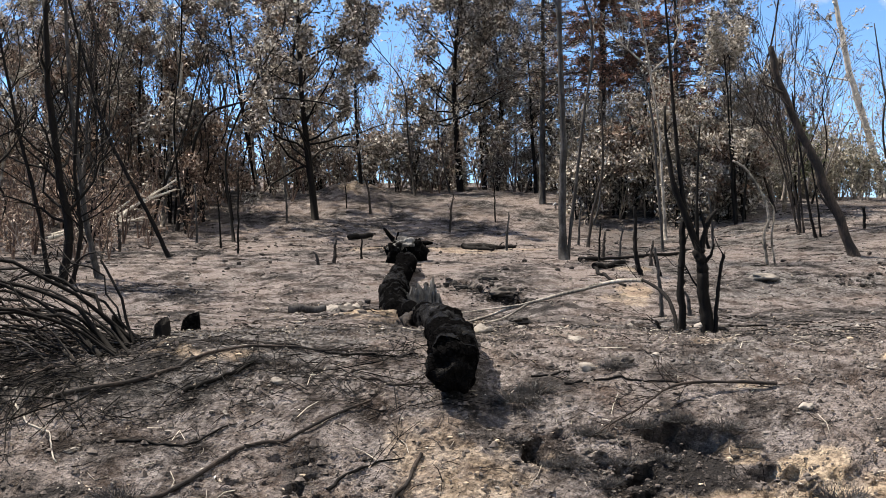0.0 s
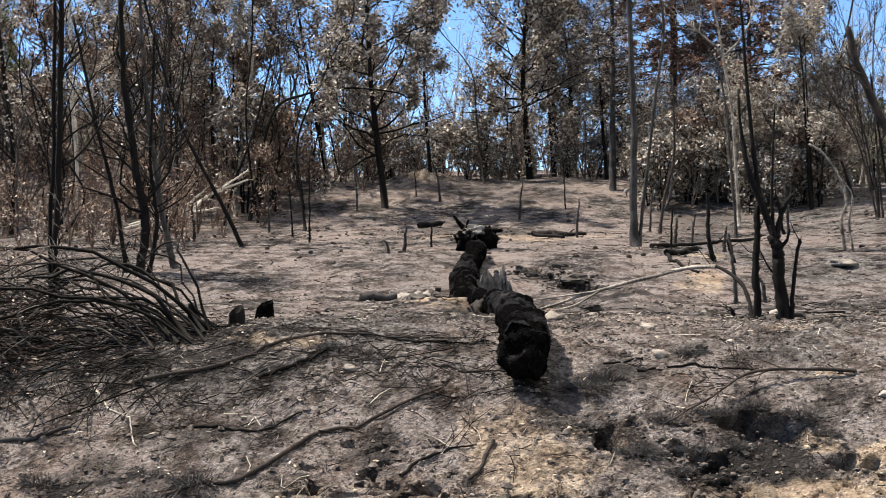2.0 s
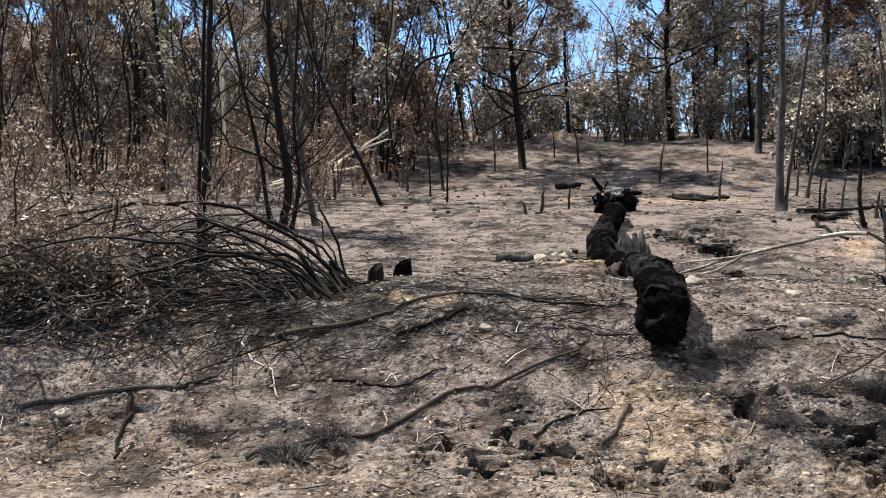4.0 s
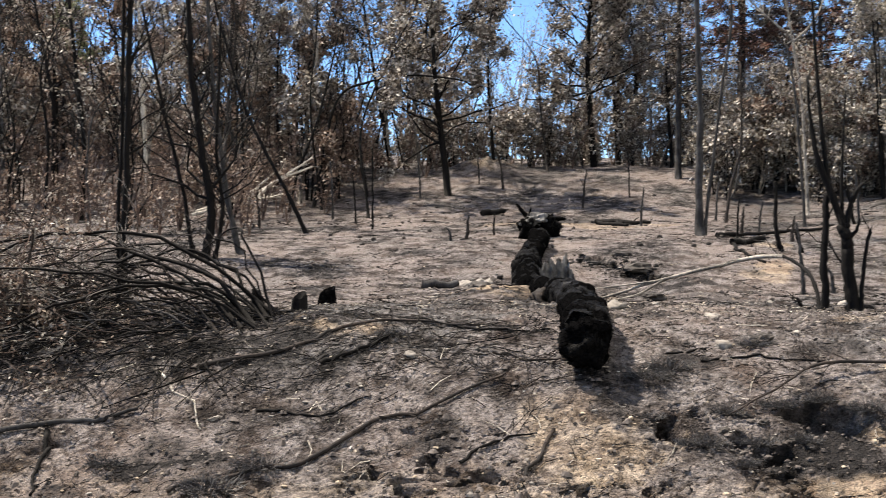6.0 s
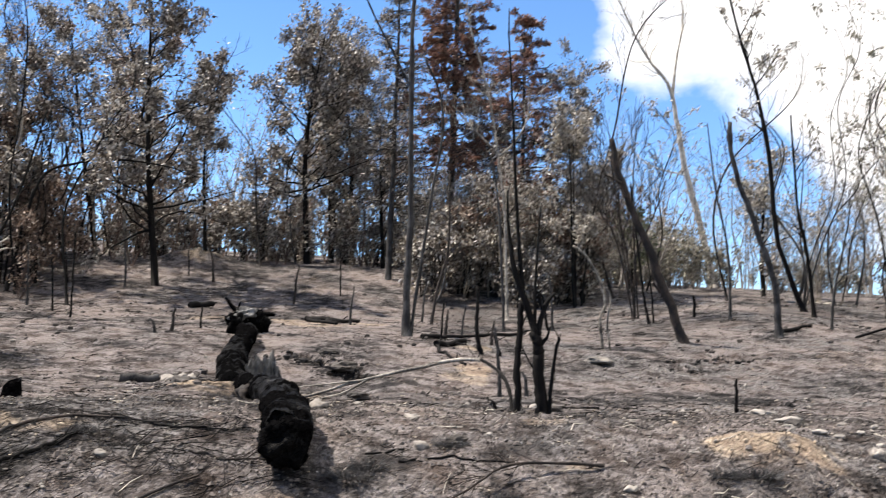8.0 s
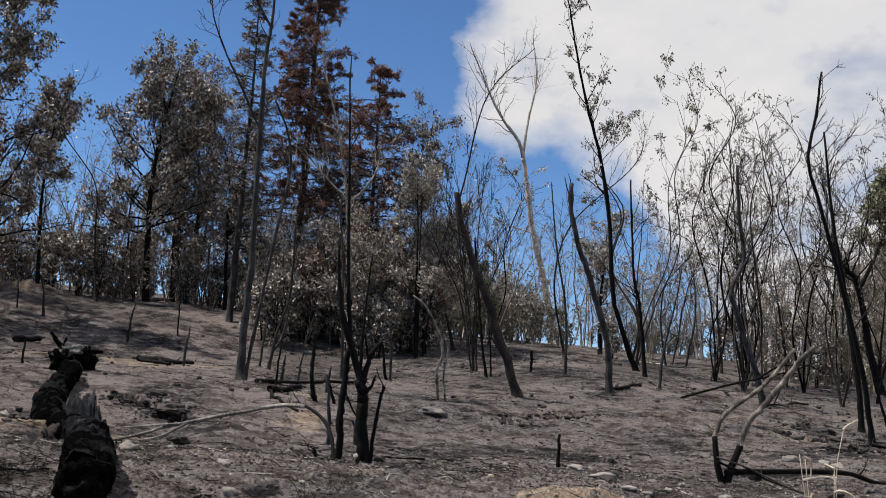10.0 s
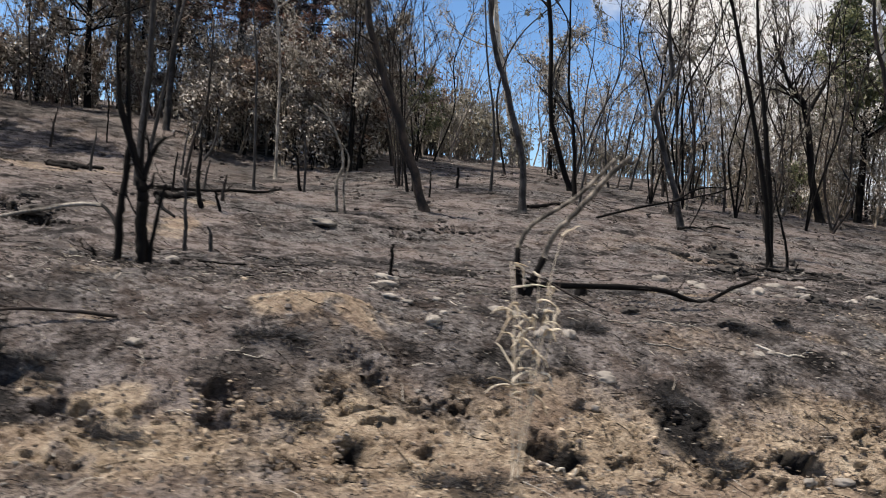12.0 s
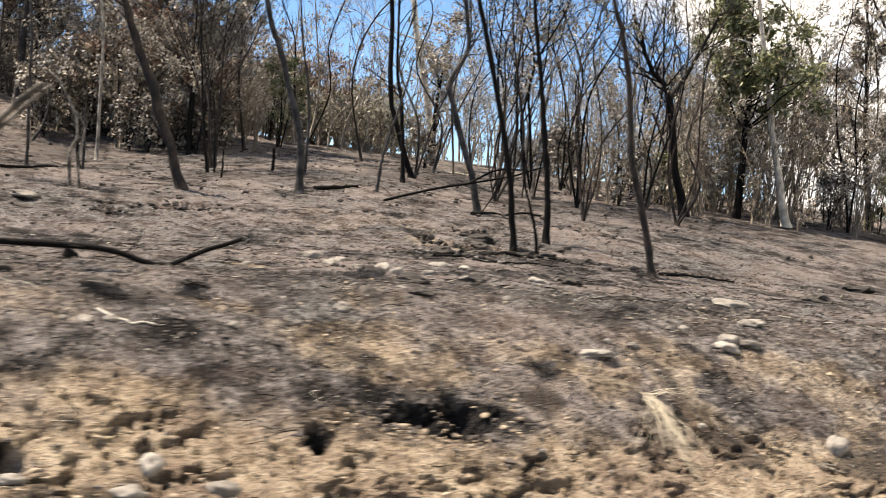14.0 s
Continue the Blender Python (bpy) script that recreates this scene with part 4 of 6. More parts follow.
bare_tree("sapling_stump", "charred black sapling snapped off at head height", [([(3.66, 19.91, 1.73), (3.56, 19.91, 1.98), (3.53, 19.91, 2.57), (3.51, 19.91, 2.96)], 0.070, 0.035)], BLACK, 600, limbs=2, length=0.35, levels=1, category="stump")
bare_tree("sapling_stump", "short charred sapling stump with a bent tip", [([(3.97, 19.68, 1.68), (3.87, 19.68, 1.92), (3.83, 19.68, 2.06)], 0.045, 0.030)], BLACK, 601, limbs=2, length=0.35, levels=1, category="stump")
bare_tree("sapling_stump", "burnt sapling with a hooked broken top", [([(6.15, 25.0, 2.2), (6.06, 25.0, 2.66), (5.98, 25.0, 3.16), (5.76, 25.0, 3.32)], 0.055, 0.028)], BLACK, 602, limbs=2, length=0.35, levels=1, category="stump")
bare_tree("sapling_stump", "curved burnt sapling on the upper slope", [([(4.30, 32.03, 3.19), (4.56, 32.03, 3.67), (4.65, 32.03, 4.33), (4.60, 32.03, 4.80)], 0.050, 0.030)], GREY, 605, limbs=2, length=0.35, levels=1, category="stump")
bare_tree("sapling_stump", "slim burnt sapling on the upper slope", [([(6.53, 34.94, 3.97), (6.51, 34.94, 4.47), (6.60, 34.94, 5.01)], 0.050, 0.030)], GREY, 606, limbs=2, length=0.35, levels=1, category="stump")
bare_tree("sapling_stump", "short bent sapling stump on the upper slope", [([(7.61, 33.16, 3.63), (7.63, 33.16, 3.89), (7.82, 33.16, 4.09)], 0.050, 0.030)], BLACK, 607, limbs=2, length=0.35, levels=1, category="stump")
bare_tree("sapling_stump", "slim burnt sapling on the upper slope", [([(3.89, 23.96, 2.20), (3.93, 23.96, 2.53), (3.98, 23.96, 2.82)], 0.040, 0.020)], GREY, 611, limbs=2, length=0.35, levels=1, category="stump")

# ---- trees with dead leaves ----
stand(leafy_tree("broadleaf_tree", "broadleaf tree on the brow, its dead leaves grey and curled", 8.2, 201, DRY_LEAF, 14000, 0.155, (0.22, 0.98), 0.13, 3.1, 60, spread=65), 0.61, 40.8, turn=20, scale=1.09)
stand(leafy_tree("broadleaf_tree", "dark trunked tree full of withered grey-brown leaves", 9.5, 202, DRY_LEAF, 13500, 0.16, (0.12, 0.98), 0.12, 3.3, 60, spread=65, lean=(-0.1, 0.0)), -4.0, 33.6)
tree_kinds = [
    leafy_tree("broadleaf_tree", "scorched tree with curled grey-brown leaves", 7.5, 211, DRY_LEAF, 7500, 0.145, (0.15, 0.98), 0.1, 2.7, 34, spread=65),
    leafy_tree("broadleaf_tree", "scorched tree with curled rusty leaves", 6.5, 212, RUST_LEAF, 6500, 0.14, (0.1, 1.0), 0.1, 2.0, 28, stems=2),
    leafy_tree("broadleaf_tree", "tall scorched tree with thin withered foliage", 9.5, 213, DRY_LEAF, 7000, 0.145, (0.2, 0.98), 0.1, 2.8, 36, spread=62),
]
shrub_kinds = [
    leafy_tree("shrub", "scorched shrub with dry brown leaves", 3.2, 221, DRY_LEAF, 1000, 0.17, (0.05, 1.0), 0.035, 1.2, 24, stems=5, category="shrub", most=4, group="scorched undergrowth"),
    leafy_tree("shrub", "scorched shrub with rust-red dead leaves", 2.6, 222, RUST_LEAF, 950, 0.16, (0.05, 1.0), 0.03, 1.1, 24, stems=6, category="shrub", most=4, group="scorched undergrowth"),
    leafy_tree("shrub", "low tangle of scorched bracken and brush", 1.5, 224, DRY_LEAF, 800, 0.14, (0.0, 1.0), 0.018, 0.9, 28, stems=8, category="shrub", most=2, group="scorched undergrowth", spread=75),
    leafy_tree("shrub", "shrub with pale withered leaves", 3.6, 223, PALE_LEAF, 950, 0.105, (0.05, 1.0), 0.025, 1.3, 26, mat=TAN, stems=7, category="shrub", most=4, group="scorched undergrowth"),
]
pole_kinds = []
for n in range(6):
    rng = chance(300 + n)
    top = rng.uniform(5.5, 9.5)
    line = [(0, 0, 0), (rng.normal(0, 0.3), rng.normal(0, 0.3), top * 0.3), (rng.normal(0, 0.6), rng.normal(0, 0.5), top * 0.55), (rng.normal(0, 0.8), rng.normal(0, 0.6), top * 0.8), (rng.normal(0, 1.2), rng.normal(0, 0.8), top)]
    holder = bare_tree("bare_tree", "thin bare tree of the burnt thicket", [([(p[0], p[1] - 300, p[2] + float(ground(0, -300))) for p in line], 0.038 + 0.007 * n, 0.014)], (BLACK, BLACK, BROWN, GREY, BLACK, PEELED)[n], 300 + n, limbs=26, length=1.7, span=(0.22, 1.0), levels=2, split=5, spread=38, most=5, leaves=420 if n % 2 else 0, leaf=PALE_LEAF, leaf_size=0.13, group="thin trees of the thicket")
    pole_kinds.append(holder)


def thicket(kinds, places, seed, low=0.75, high=1.25):
    rng = chance(seed)
    for n, (x, y) in enumerate(places):
        kind = kinds[int(rng.integers(0, len(kinds)))]
        copy_thing(kind, set_down(kind, x, y, turn=rng.uniform(0, 360), scale=rng.uniform(low, high), lean=(rng.normal(0, 4), rng.normal(0, 4))))


def strewn(seed, count, x0, x1, y0, y1):
    rng = chance(seed)
    return [(rng.uniform(x0, x1), rng.uniform(y0, y1)) for _ in range(count)]


thicket([tree_kinds[1]], strewn(1, 13, -30, -6, 33, 48), 1, 0.9, 1.35)
thicket([tree_kinds[0], tree_kinds[2]], [(-6.6, 38.5), (3.4, 39.5), (6.3, 35.5), (2.2, 44.0), (-9.8, 35.0), (-13.5, 38.0), (8.8, 34.6)], 2, 0.75, 1.0)
thicket(shrub_kinds[:3], strewn(3, 44, -30, -4.5, 30.5, 46), 3)
thicket([shrub_kinds[2]], strewn(12, 20, -6, 6, 39.5, 47), 12, 0.8, 1.3)
thicket([shrub_kinds[2]], strewn(13, 14, 4, 9.5, 31.5, 35), 13, 0.7, 1.2)
thicket(shrub_kinds, strewn(4, 20, -5, 6, 40, 48), 4, 0.7, 1.2)
thicket(shrub_kinds, strewn(5, 20, 4.5, 9.6, 32, 37), 5, 0.7, 1.2)
thicket(pole_kinds, strewn(6, 40, -28, -5, 24, 44), 6)
thicket(pole_kinds, strewn(7, 16, -4, 10, 36, 48), 7, 0.6, 1.1)
thicket(pole_kinds, strewn(8, 5, 9, 19, 28, 38), 8, 0.7, 1.2)
thicket(pole_kinds, strewn(9, 12, 16.5, 34, 22, 33), 9, 0.7, 1.2)
thicket(shrub_kinds[2:], strewn(10, 20, 17, 36, 26, 34), 10, 0.7, 1.3)
thicket([shrub_kinds[3]], strewn(11, 14, 21, 35, 27, 32), 11, 0.9, 1.5)
for kind in (*tree_kinds, *shrub_kinds):
    stand(kind, -18.0 + 4.0 * (len(kind.name) % 5) + 0.7 * len(kind.children), 44.0)
for n, kind in enumerate(pole_kinds):
    stand(kind, -22.0 + 3.1 * n, 36.0 + (n % 3))
def spreading_tree(seed, count, high, mat, leaf, leaves, reach=0.2):
    """A tree of several crooked stems that spread from one foot and carry hanging withered leaves."""
    rng, g = chance(seed), float(ground(0, -300))
    stems = []
    for n in range(count):
        turn, top = n * 6.283 / count + rng.uniform(-0.5, 0.5), high * rng.uniform(0.7, 1.05)
        out = np.array([math.cos(turn), math.sin(turn)]) * reach * top * rng.uniform(0.4, 1.2)
        bend = rng.normal(0, 0.035 * high, (4, 2))
        stems.append(([(out[0] * f ** 0.8 + bend[k % 4][0] * (k > 0), out[1] * f ** 0.8 + bend[k % 4][1] * (k > 0) - 300, g + top * f) for k, f in enumerate((0.0, 0.2, 0.42, 0.66, 0.85, 1.0))], rng.uniform(0.028, 0.055), 0.01))
    label = "many-stemmed scorched tree with crooked dark limbs and hanging withered leaves" if leaves else "many-stemmed tree charred black, its crooked limbs bare"
    return bare_tree("bare_tree", label, stems, mat, seed, limbs=15, length=1.7, span=(0.25, 1.0), spread=36, levels=2, split=5, most=6, leaves=leaves, leaf=leaf, leaf_size=0.115, droop=1.3, group="many-stemmed trees of the thicket", wander=0.26)


spreading_kinds = [spreading_tree(701, 3, 7.8, BLACK, OLIVE_LEAF, 220, 0.12), spreading_tree(702, 3, 8.4, BROWN, PALE_LEAF, 400, 0.12), spreading_tree(703, 4, 6.6, BROWN, OLIVE_LEAF, 350, 0.2), spreading_tree(704, 2, 8.6, GREY, OLIVE_LEAF, 600, 0.12)]
for n, (x, y, which, size) in enumerate([(16.3, 27.6, 0, 1.0), (15.3, 24.5, 1, 0.9), (17.7, 25.4, 0, 0.95), (16.7, 22.4, 2, 0.85), (14.3, 28.6, 3, 1.0), (16.1, 25.7, 0, 1.0), (17.2, 27.3, 0, 1.1), (18.6, 23.6, 0, 0.9), (19.8, 24.2, 2, 1.0), (27.5, 28.5, 0, 1.1)]):
    copy_thing(spreading_kinds[which], set_down(None, x, y, turn=n * 83.0, scale=size))
bare_kind = spreading_tree(705, 4, 7.4, BLACK, None, 0, 0.13)
for n, (x, y, size) in enumerate([(-8.6, 26.5, 0.9), (-10.6, 24.6, 0.85), (-12.2, 28.4, 1.0), (-9.6, 30.6, 1.0), (-14.8, 27.0, 0.95), (-11.4, 33.0, 1.1), (-17.2, 30.2, 1.1), (-13.0, 22.6, 0.8), (-16.0, 25.0, 0.9), (-7.4, 33.5, 0.9)]):
    copy_thing(bare_kind, set_down(None, x, y, turn=n * 71.0, scale=size))
stand(bare_kind, -19.5, 33.0)
for kind, spot in zip(spreading_kinds, [(19.0, 30.2), (21.8, 30.6), (25.5, 30.4), (15.4, 31.2)]):
    stand(kind, *spot)
stand(leafy_tree("broadleaf_tree", "tree still carrying green leaves in the thicket", 6.6, 231, GREEN_LEAF, 9000, 0.2, (0.2, 1.0), 0.13, 2.5, 44, spread=60), 23.9, 28.6)
stand(leafy_tree("broadleaf_tree", "young tree with olive-grey leaves on the far slope", 4.5, 232, PALE_LEAF, 2600, 0.14, (0.1, 1.0), 0.1, 1.8, 26), 16.5, 36.0)
thicket(shrub_kinds[1:], [(8.6, 32.6), (9.4, 33.4), (10.4, 33.0), (15.6, 33.0), (16.8, 32.6)], 14, 0.6, 0.95)
stand(leafy_tree("shrub", "low shrub with living green leaves behind the brow", 2.6, 233, GREEN_LEAF, 900, 0.15, (0.05, 1.0), 0.03, 1.1, 24, stems=5, category="shrub", most=4), 11.2, 34.5)
stand(conifer("spruce", "tall scorched spruce with red-brown needles", 15.5, 241, 60000, 210, NEEDLES, 2.4, 0.22, 0.16), 5.5, 37.5)
stand(conifer("spruce", "bare scorched spruce, grey and needleless", 11.5, 242, 6000, 150, DRY_LEAF, 1.7, 0.2, 0.12), 3.3, 36.0)
stand(conifer("spruce", "half-bare scorched spruce with brown needles", 9.3, 243, 15000, 130, NEEDLES, 2.6, 0.2, 0.12), 7.4, 34.5)
stand(leafy_tree("broadleaf_tree", "narrow young tree with dark curled leaves on the brow", 7.0, 244, DRY_LEAF, 6500, 0.15, (0.3, 1.0), 0.08, 1.7, 34, spread=50), -3.0, 40.0)

# a rust-twigged tree of many stems, and the shrubs beside it
bare_tree("multi_stem_tree", "many-stemmed tree with rust-brown twigs, charred at the foot", [
    ([(8.96, 27.2, 2.9), (8.79, 27.2, 4.13), (8.46, 27.2, 5.71), (8.21, 27.2, 7.2)], 0.042, 0.015), ([(9.0, 27.3, 2.9), (8.99, 27.3, 4.43), (9.42, 27.3, 5.45), (9.81, 27.3, 6.6)], 0.036, 0.014),
    ([(8.9, 27.1, 2.9), (8.43, 27.1, 4.76), (7.97, 27.1, 5.56), (7.54, 27.1, 6.4)], 0.036, 0.014), ([(9.05, 27.2, 2.9), (9.0, 27.4, 4.6), (8.95, 27.5, 6.2), (9.05, 27.6, 8.0)], 0.036, 0.014),
    ([(8.92, 27.25, 2.9), (8.75, 27.4, 4.3), (8.6, 27.6, 6.0), (8.75, 27.7, 7.6)], 0.03, 0.012)], BROWN, 251, limbs=30, length=1.9, span=(0.3, 1.0), levels=2, split=6, spread=30)
stand(leafy_tree("shrub", "dense shrub with olive-grey withered leaves", 3.4, 252, PALE_LEAF, 2600, 0.15, (0.0, 1.0), 0.03, 1.3, 36, stems=6, category="shrub", most=4), 11.4, 40.0)
stand(leafy_tree("shrub", "broad shrub with brown withered leaves", 3.0, 253, RUST_LEAF, 2400, 0.15, (0.0, 1.0), 0.03, 1.3, 36, stems=6, category="shrub", most=4), 13.0, 46.0, scale=1.2)
stand(leafy_tree("shrub", "low shrub with orange dead leaves", 1.8, 254, ORANGE_LEAF, 2200, 0.13, (0.0, 1.0), 0.02, 0.8, 30, stems=9, category="shrub", most=2), 16.0, 45.4, scale=0.85)
# rusty brush on the shaded side of the hill
for n, (x, y, h) in enumerate([(-23.0, 39.0, 7.5), (-20.3, 41.0, 7.0), (-17.5, 39.5, 6.0)]):
    stand(leafy_tree("broadleaf_tree", ("tree with orange-brown dead leaves", "tree with some green leaves among the brown", "tree with rust-coloured dead leaves")[n], h, 261 + n, (ORANGE_LEAF, GREEN_LEAF, RUST_LEAF)[n], 3200, 0.18, (0.2, 1.0), 0.09, 1.9, 34), x, y)
# the trees that bound the thicket down the slope
bare_tree("dead_tree", "tall leaning tree with pale tan bark", [([(25.15, 28, 2.7), (24.6, 28, 4.98), (24.02, 28, 7.16), (23.49, 28, 9.48), (23.2, 28, 11.0)], 0.16, 0.05)], PALE, 255, limbs=14, length=1.6, span=(0.35, 1.0))
bare_tree("broadleaf_tree", "dark tree with purple-grey withered leaves", [([(30.0, 31, 2.9), (29.7, 31, 5.5), (29.3, 31, 8.0), (29.0, 31, 11.0)], 0.16, 0.05)], BLACK, 256, limbs=34, length=2.6, span=(0.15, 1.0), spread=60, leaves=6000, leaf=DRY_LEAF, leaf_size=0.17)
# the far woods get their haze from pale twig colour, not from air
far_wood("hazy bare wood behind the brow", 271, 110, -8, 20, 47, 56, 5.0, 9.0, HAZE_LIT_TWIG, PALE_LEAF, 5000)
brush_edge = lambda y: float(np.interp(y, [19, 22, 29, 33, 35.5, 38], [-7.9, -7.0, -7.3, -6.5, -5.2, -3.6]))
far_wood("russet tangle of scorched brush under the trees", 272, 120, -20, 0, 21, 38, 1.0, 2.6, RUST_TWIG, RUST_LEAF, 9000, 0.11, 6, 3, 52, "undergrowth", brush_edge)
far_wood("tall russet brush on the shaded hill", 278, 70, -30, 0, 30, 42, 2.6, 5.0, RUST_TWIG, RUST_LEAF, 8000, 0.12, 8, 3, 44, "undergrowth", brush_edge)
far_wood("close-grown tan stems of the thicket down the slope", 273, 58, 20.5, 38, 27.5, 35, 4.5, 8.5, TAN, PALE_LEAF, 5000, 0.13, 9, 2, 30, "thicket_stems")
far_wood("hazy twigs of the wood behind the shoulder of the hill", 274, 26, 9, 14.5, 40, 50, 4.0, 8.0, HAZE_LIT_TWIG, PALE_LEAF, 1800, 0.14, 14)
far_wood("hazy twigs of the wood down the far slope", 288, 40, 25, 36, 40, 52, 4.0, 8.0, HAZE_LIT_TWIG, PALE_LEAF, 2500, 0.14, 14)
far_wood("low pale brush along the far brow", 287, 110, 6, 34, 44.5, 51, 1.0, 2.6, HAZE_LIT_TWIG, OLIVE_LEAF, 12000, 0.15, 6, 3, 50, "undergrowth")
far_wood("pale leafy brush that walls in the brow of the shoulder", 289, 70, 7.5, 17.0, 40.5, 45.5, 1.4, 3.4, HAZE_LIT_TWIG, OLIVE_LEAF, 18000, 0.16, 7, 4, 50, "undergrowth")
far_wood("brown brush crowding the shoulder of the hill", 290, 60, 7.0, 16.5, 44, 48, 2.6, 5.0, RUST_TWIG, RUST_LEAF, 14000, 0.16, 8, 3, 46, "undergrowth")
far_wood("pale hazy wood beyond the dip of the brow", 291, 60, 18.5, 31, 41, 49, 4.0, 8.5, HAZE_LIT_TWIG, PALE_LEAF, 5000, 0.14, 16)
far_wood("leafy olive tangle in the thick of the wood", 292, 16, 22.0, 27.0, 29, 33, 2.8, 6.0, TAN, OLIVE_LEAF, 6500, 0.135, 8, 3, 46, "undergrowth")
far_wood("low scorched brush at the foot of the thicket", 275, 65, 19, 37, 27, 31, 1.2, 2.6, TAN, DRY_LEAF, 6000, 0.13, 6, 4, 50, "undergrowth")
far_wood("dense dark brush along the brow of the hill", 276, 95, -32, 6, 39, 47, 2.0, 3.8, RUST_TWIG, DRY_LEAF, 16000, 0.15, 6, 3, 50, "undergrowth")
far_wood("close dark stand of scorched trees on the shaded hill", 277, 54, -36, -6, 37, 52, 6.0, 10.5, BLACK, RUST_LEAF, 9000, 0.15, 15, 1, 42)
far_wood("low dark brush on the crest of the hill", 281, 120, -34, 7, 40, 44, 0.7, 1.7, RUST_TWIG, DRY_LEAF, 15000, 0.15, 5, 3, 55, "undergrowth")
far_wood("close stand of thin dark trees on the shoulder of the hill", 279, 10, 16.0, 25, 27, 34, 4.5, 8.5, BROWN, PALE_LEAF, 2500, 0.12, 15, 1, 40)
far_wood("dense grey-brown brush behind the brow", 282, 44, 3.5, 10.5, 33, 37, 2.2, 4.6, TAN, PALE_LEAF, 7000, 0.12, 8, 3, 44, "undergrowth")
stand(leafy_tree("shrub", "small shrub with living green leaves at the thicket's foot", 1.5, 283, GREEN_LEAF, 800, 0.1, (0.0, 1.0), 0.015, 0.7, 24, stems=5, category="shrub", most=3), 21.8, 29.0)
stand(leafy_tree("shrub", "small shrub with living green leaves at the thicket's foot", 1.7, 284, GREEN_LEAF, 900, 0.1, (0.0, 1.0), 0.015, 0.8, 24, stems=5, category="shrub", most=3), 28.9, 29.0)
stand(leafy_tree("broadleaf_tree", "bushy small tree thick with pale withered leaves", 5.7, 285, PALE_LEAF, 8000, 0.13, (0.12, 1.0), 0.06, 1.7, 40, stems=3, spread=50), 8.5, 31.2)
stand(leafy_tree("shrub", "tall shrub with grey-brown withered leaves", 3.6, 286, DRY_LEAF, 3000, 0.13, (0.05, 1.0), 0.035, 1.3, 36, stems=6, category="shrub", most=4), 6.7, 33.0)
# ---- the fallen log ----
def rounded(thick, near=0.6, far=0.6, steps_=4):
    """Thicknesses that close at both ends."""
    t = np.array(thick, float)
    for k in range(steps_):
        close = math.sqrt(max(0.0, 1 - (1 - (k + 0.02) / steps_) ** 2))
        t[k] *= close
        t[-1 - k] *= close
    return t


def lump(name, size, mat, seed, rough=0.3, levels=3, flat=1.0):
    """A rough lump: a ball pushed about by noise."""
    bm = bmesh.new()
    bmesh.ops.create_icosphere(bm, subdivisions=levels, radius=1.0)
    shift = Vector((seed * 3.7, seed * 1.3, seed * 2.1))
    for v in bm.verts:
        d = v.co.normalized()
        push = 1 + rough * noise.noise(d * 1.4 + shift) + rough * 0.5 * noise.noise(d * 3.6 + shift) + rough * 0.25 * noise.noise(d * 8.0 + shift)
        v.co = Vector((d.x * size[0], d.y * size[1], d.z * size[2] * flat)) * push
    me = bpy.data.meshes.new(name)
    bm.to_mesh(me)
    bm.free()
    for p in me.polygons:
        p.use_smooth = levels > 2 and flat == 1.0 and mat is not CHAR_CLOD
    me.materials.append(mat)
    return me


def charred_round(name, line, thick, seed, sides=48, knots=(), open_end=0.0):
    """A burnt trunk: its skin broken into blocks of charcoal, flaked hollow in places, with a ragged burnt-off end."""
    line, thick = np.asarray(line, float), np.asarray(thick, float)
    n = len(line)
    along = unit(np.gradient(line, axis=0))
    u = unit(np.cross(along, (0, 0, 1.0)))
    v = np.cross(u, along)
    turn = np.arange(sides) * 2 * np.pi / sides
    run = np.concatenate([[0], np.cumsum(np.linalg.norm(np.diff(line, axis=0), axis=1))])
    s, a = np.meshgrid(run, turn, indexing="ij")
    ca, sa = np.cos(a), np.sin(a)
    # the outline: broad swellings, a flattened side, and scars where bark fell away
    skin = 1 + 0.30 * layers(s * 0.9 + seed, ca * 0.8 + sa * 0.5 + seed, 1.0, 2, seed) + 0.22 * layers(s * 2.1, ca * 1.1 - sa * 0.9 + 3.0, 1.0, 3, seed + 3, 0.6)
    skin -= 0.16 * smooth(0.16, 0.3, layers(s * 1.6 + 5, ca * 1.3 + sa * 0.6, 1.0, 3, seed + 11, 0.6))
    # the blocks of charcoal between their cracks
    warp = 0.35 * layers(s * 3, a * 1.9, 1.0, 2, seed + 8)
    crack = np.minimum(np.abs(np.sin(s * 13 + 3 * warp + 1.5 * np.sin(a * 3))), np.abs(np.sin(a * 6.0 + 4 * warp)))
    skin -= 0.085 * (1 - smooth(0.0, 0.32, crack)) * (0.5 + layers(s, ca + 4, 1.5, 2, seed + 21))
    skin += 0.05 * layers(s * 9, ca * 5 + sa * 3, 1.0, 2, seed + 15)
    for where, angle, wide, high in knots:
        skin = skin + high * np.exp(-((s - where) / wide) ** 2 - (np.angle(np.exp(1j * (a - angle))) / 0.7) ** 2)
    ring = u[:, None] * ca[..., None] + v[:, None] * sa[..., None]
    verts = line[:, None] + ring * (thick[:, None] * skin)[..., None]
    # the near end is burnt off at a slant and eaten hollow
    if open_end:
        verts[:5] += along[:5, None] * (open_end * (0.5 * sa[:5] + 0.6 * layers(ca[:5] * 2.2, sa[:5] * 2.2, 1.0, 3, seed + 31)))[..., None]
    verts = verts.reshape(-1, 3)
    i, j = np.meshgrid(np.arange(n - 1), np.arange(sides), indexing="ij")
    b, nxt = i * sides, (j + 1) % sides
    return mesh_from(name, verts, np.stack([b + j, b + nxt, b + sides + nxt, b + sides + j], -1).reshape(-1, 4), CHARCOAL)


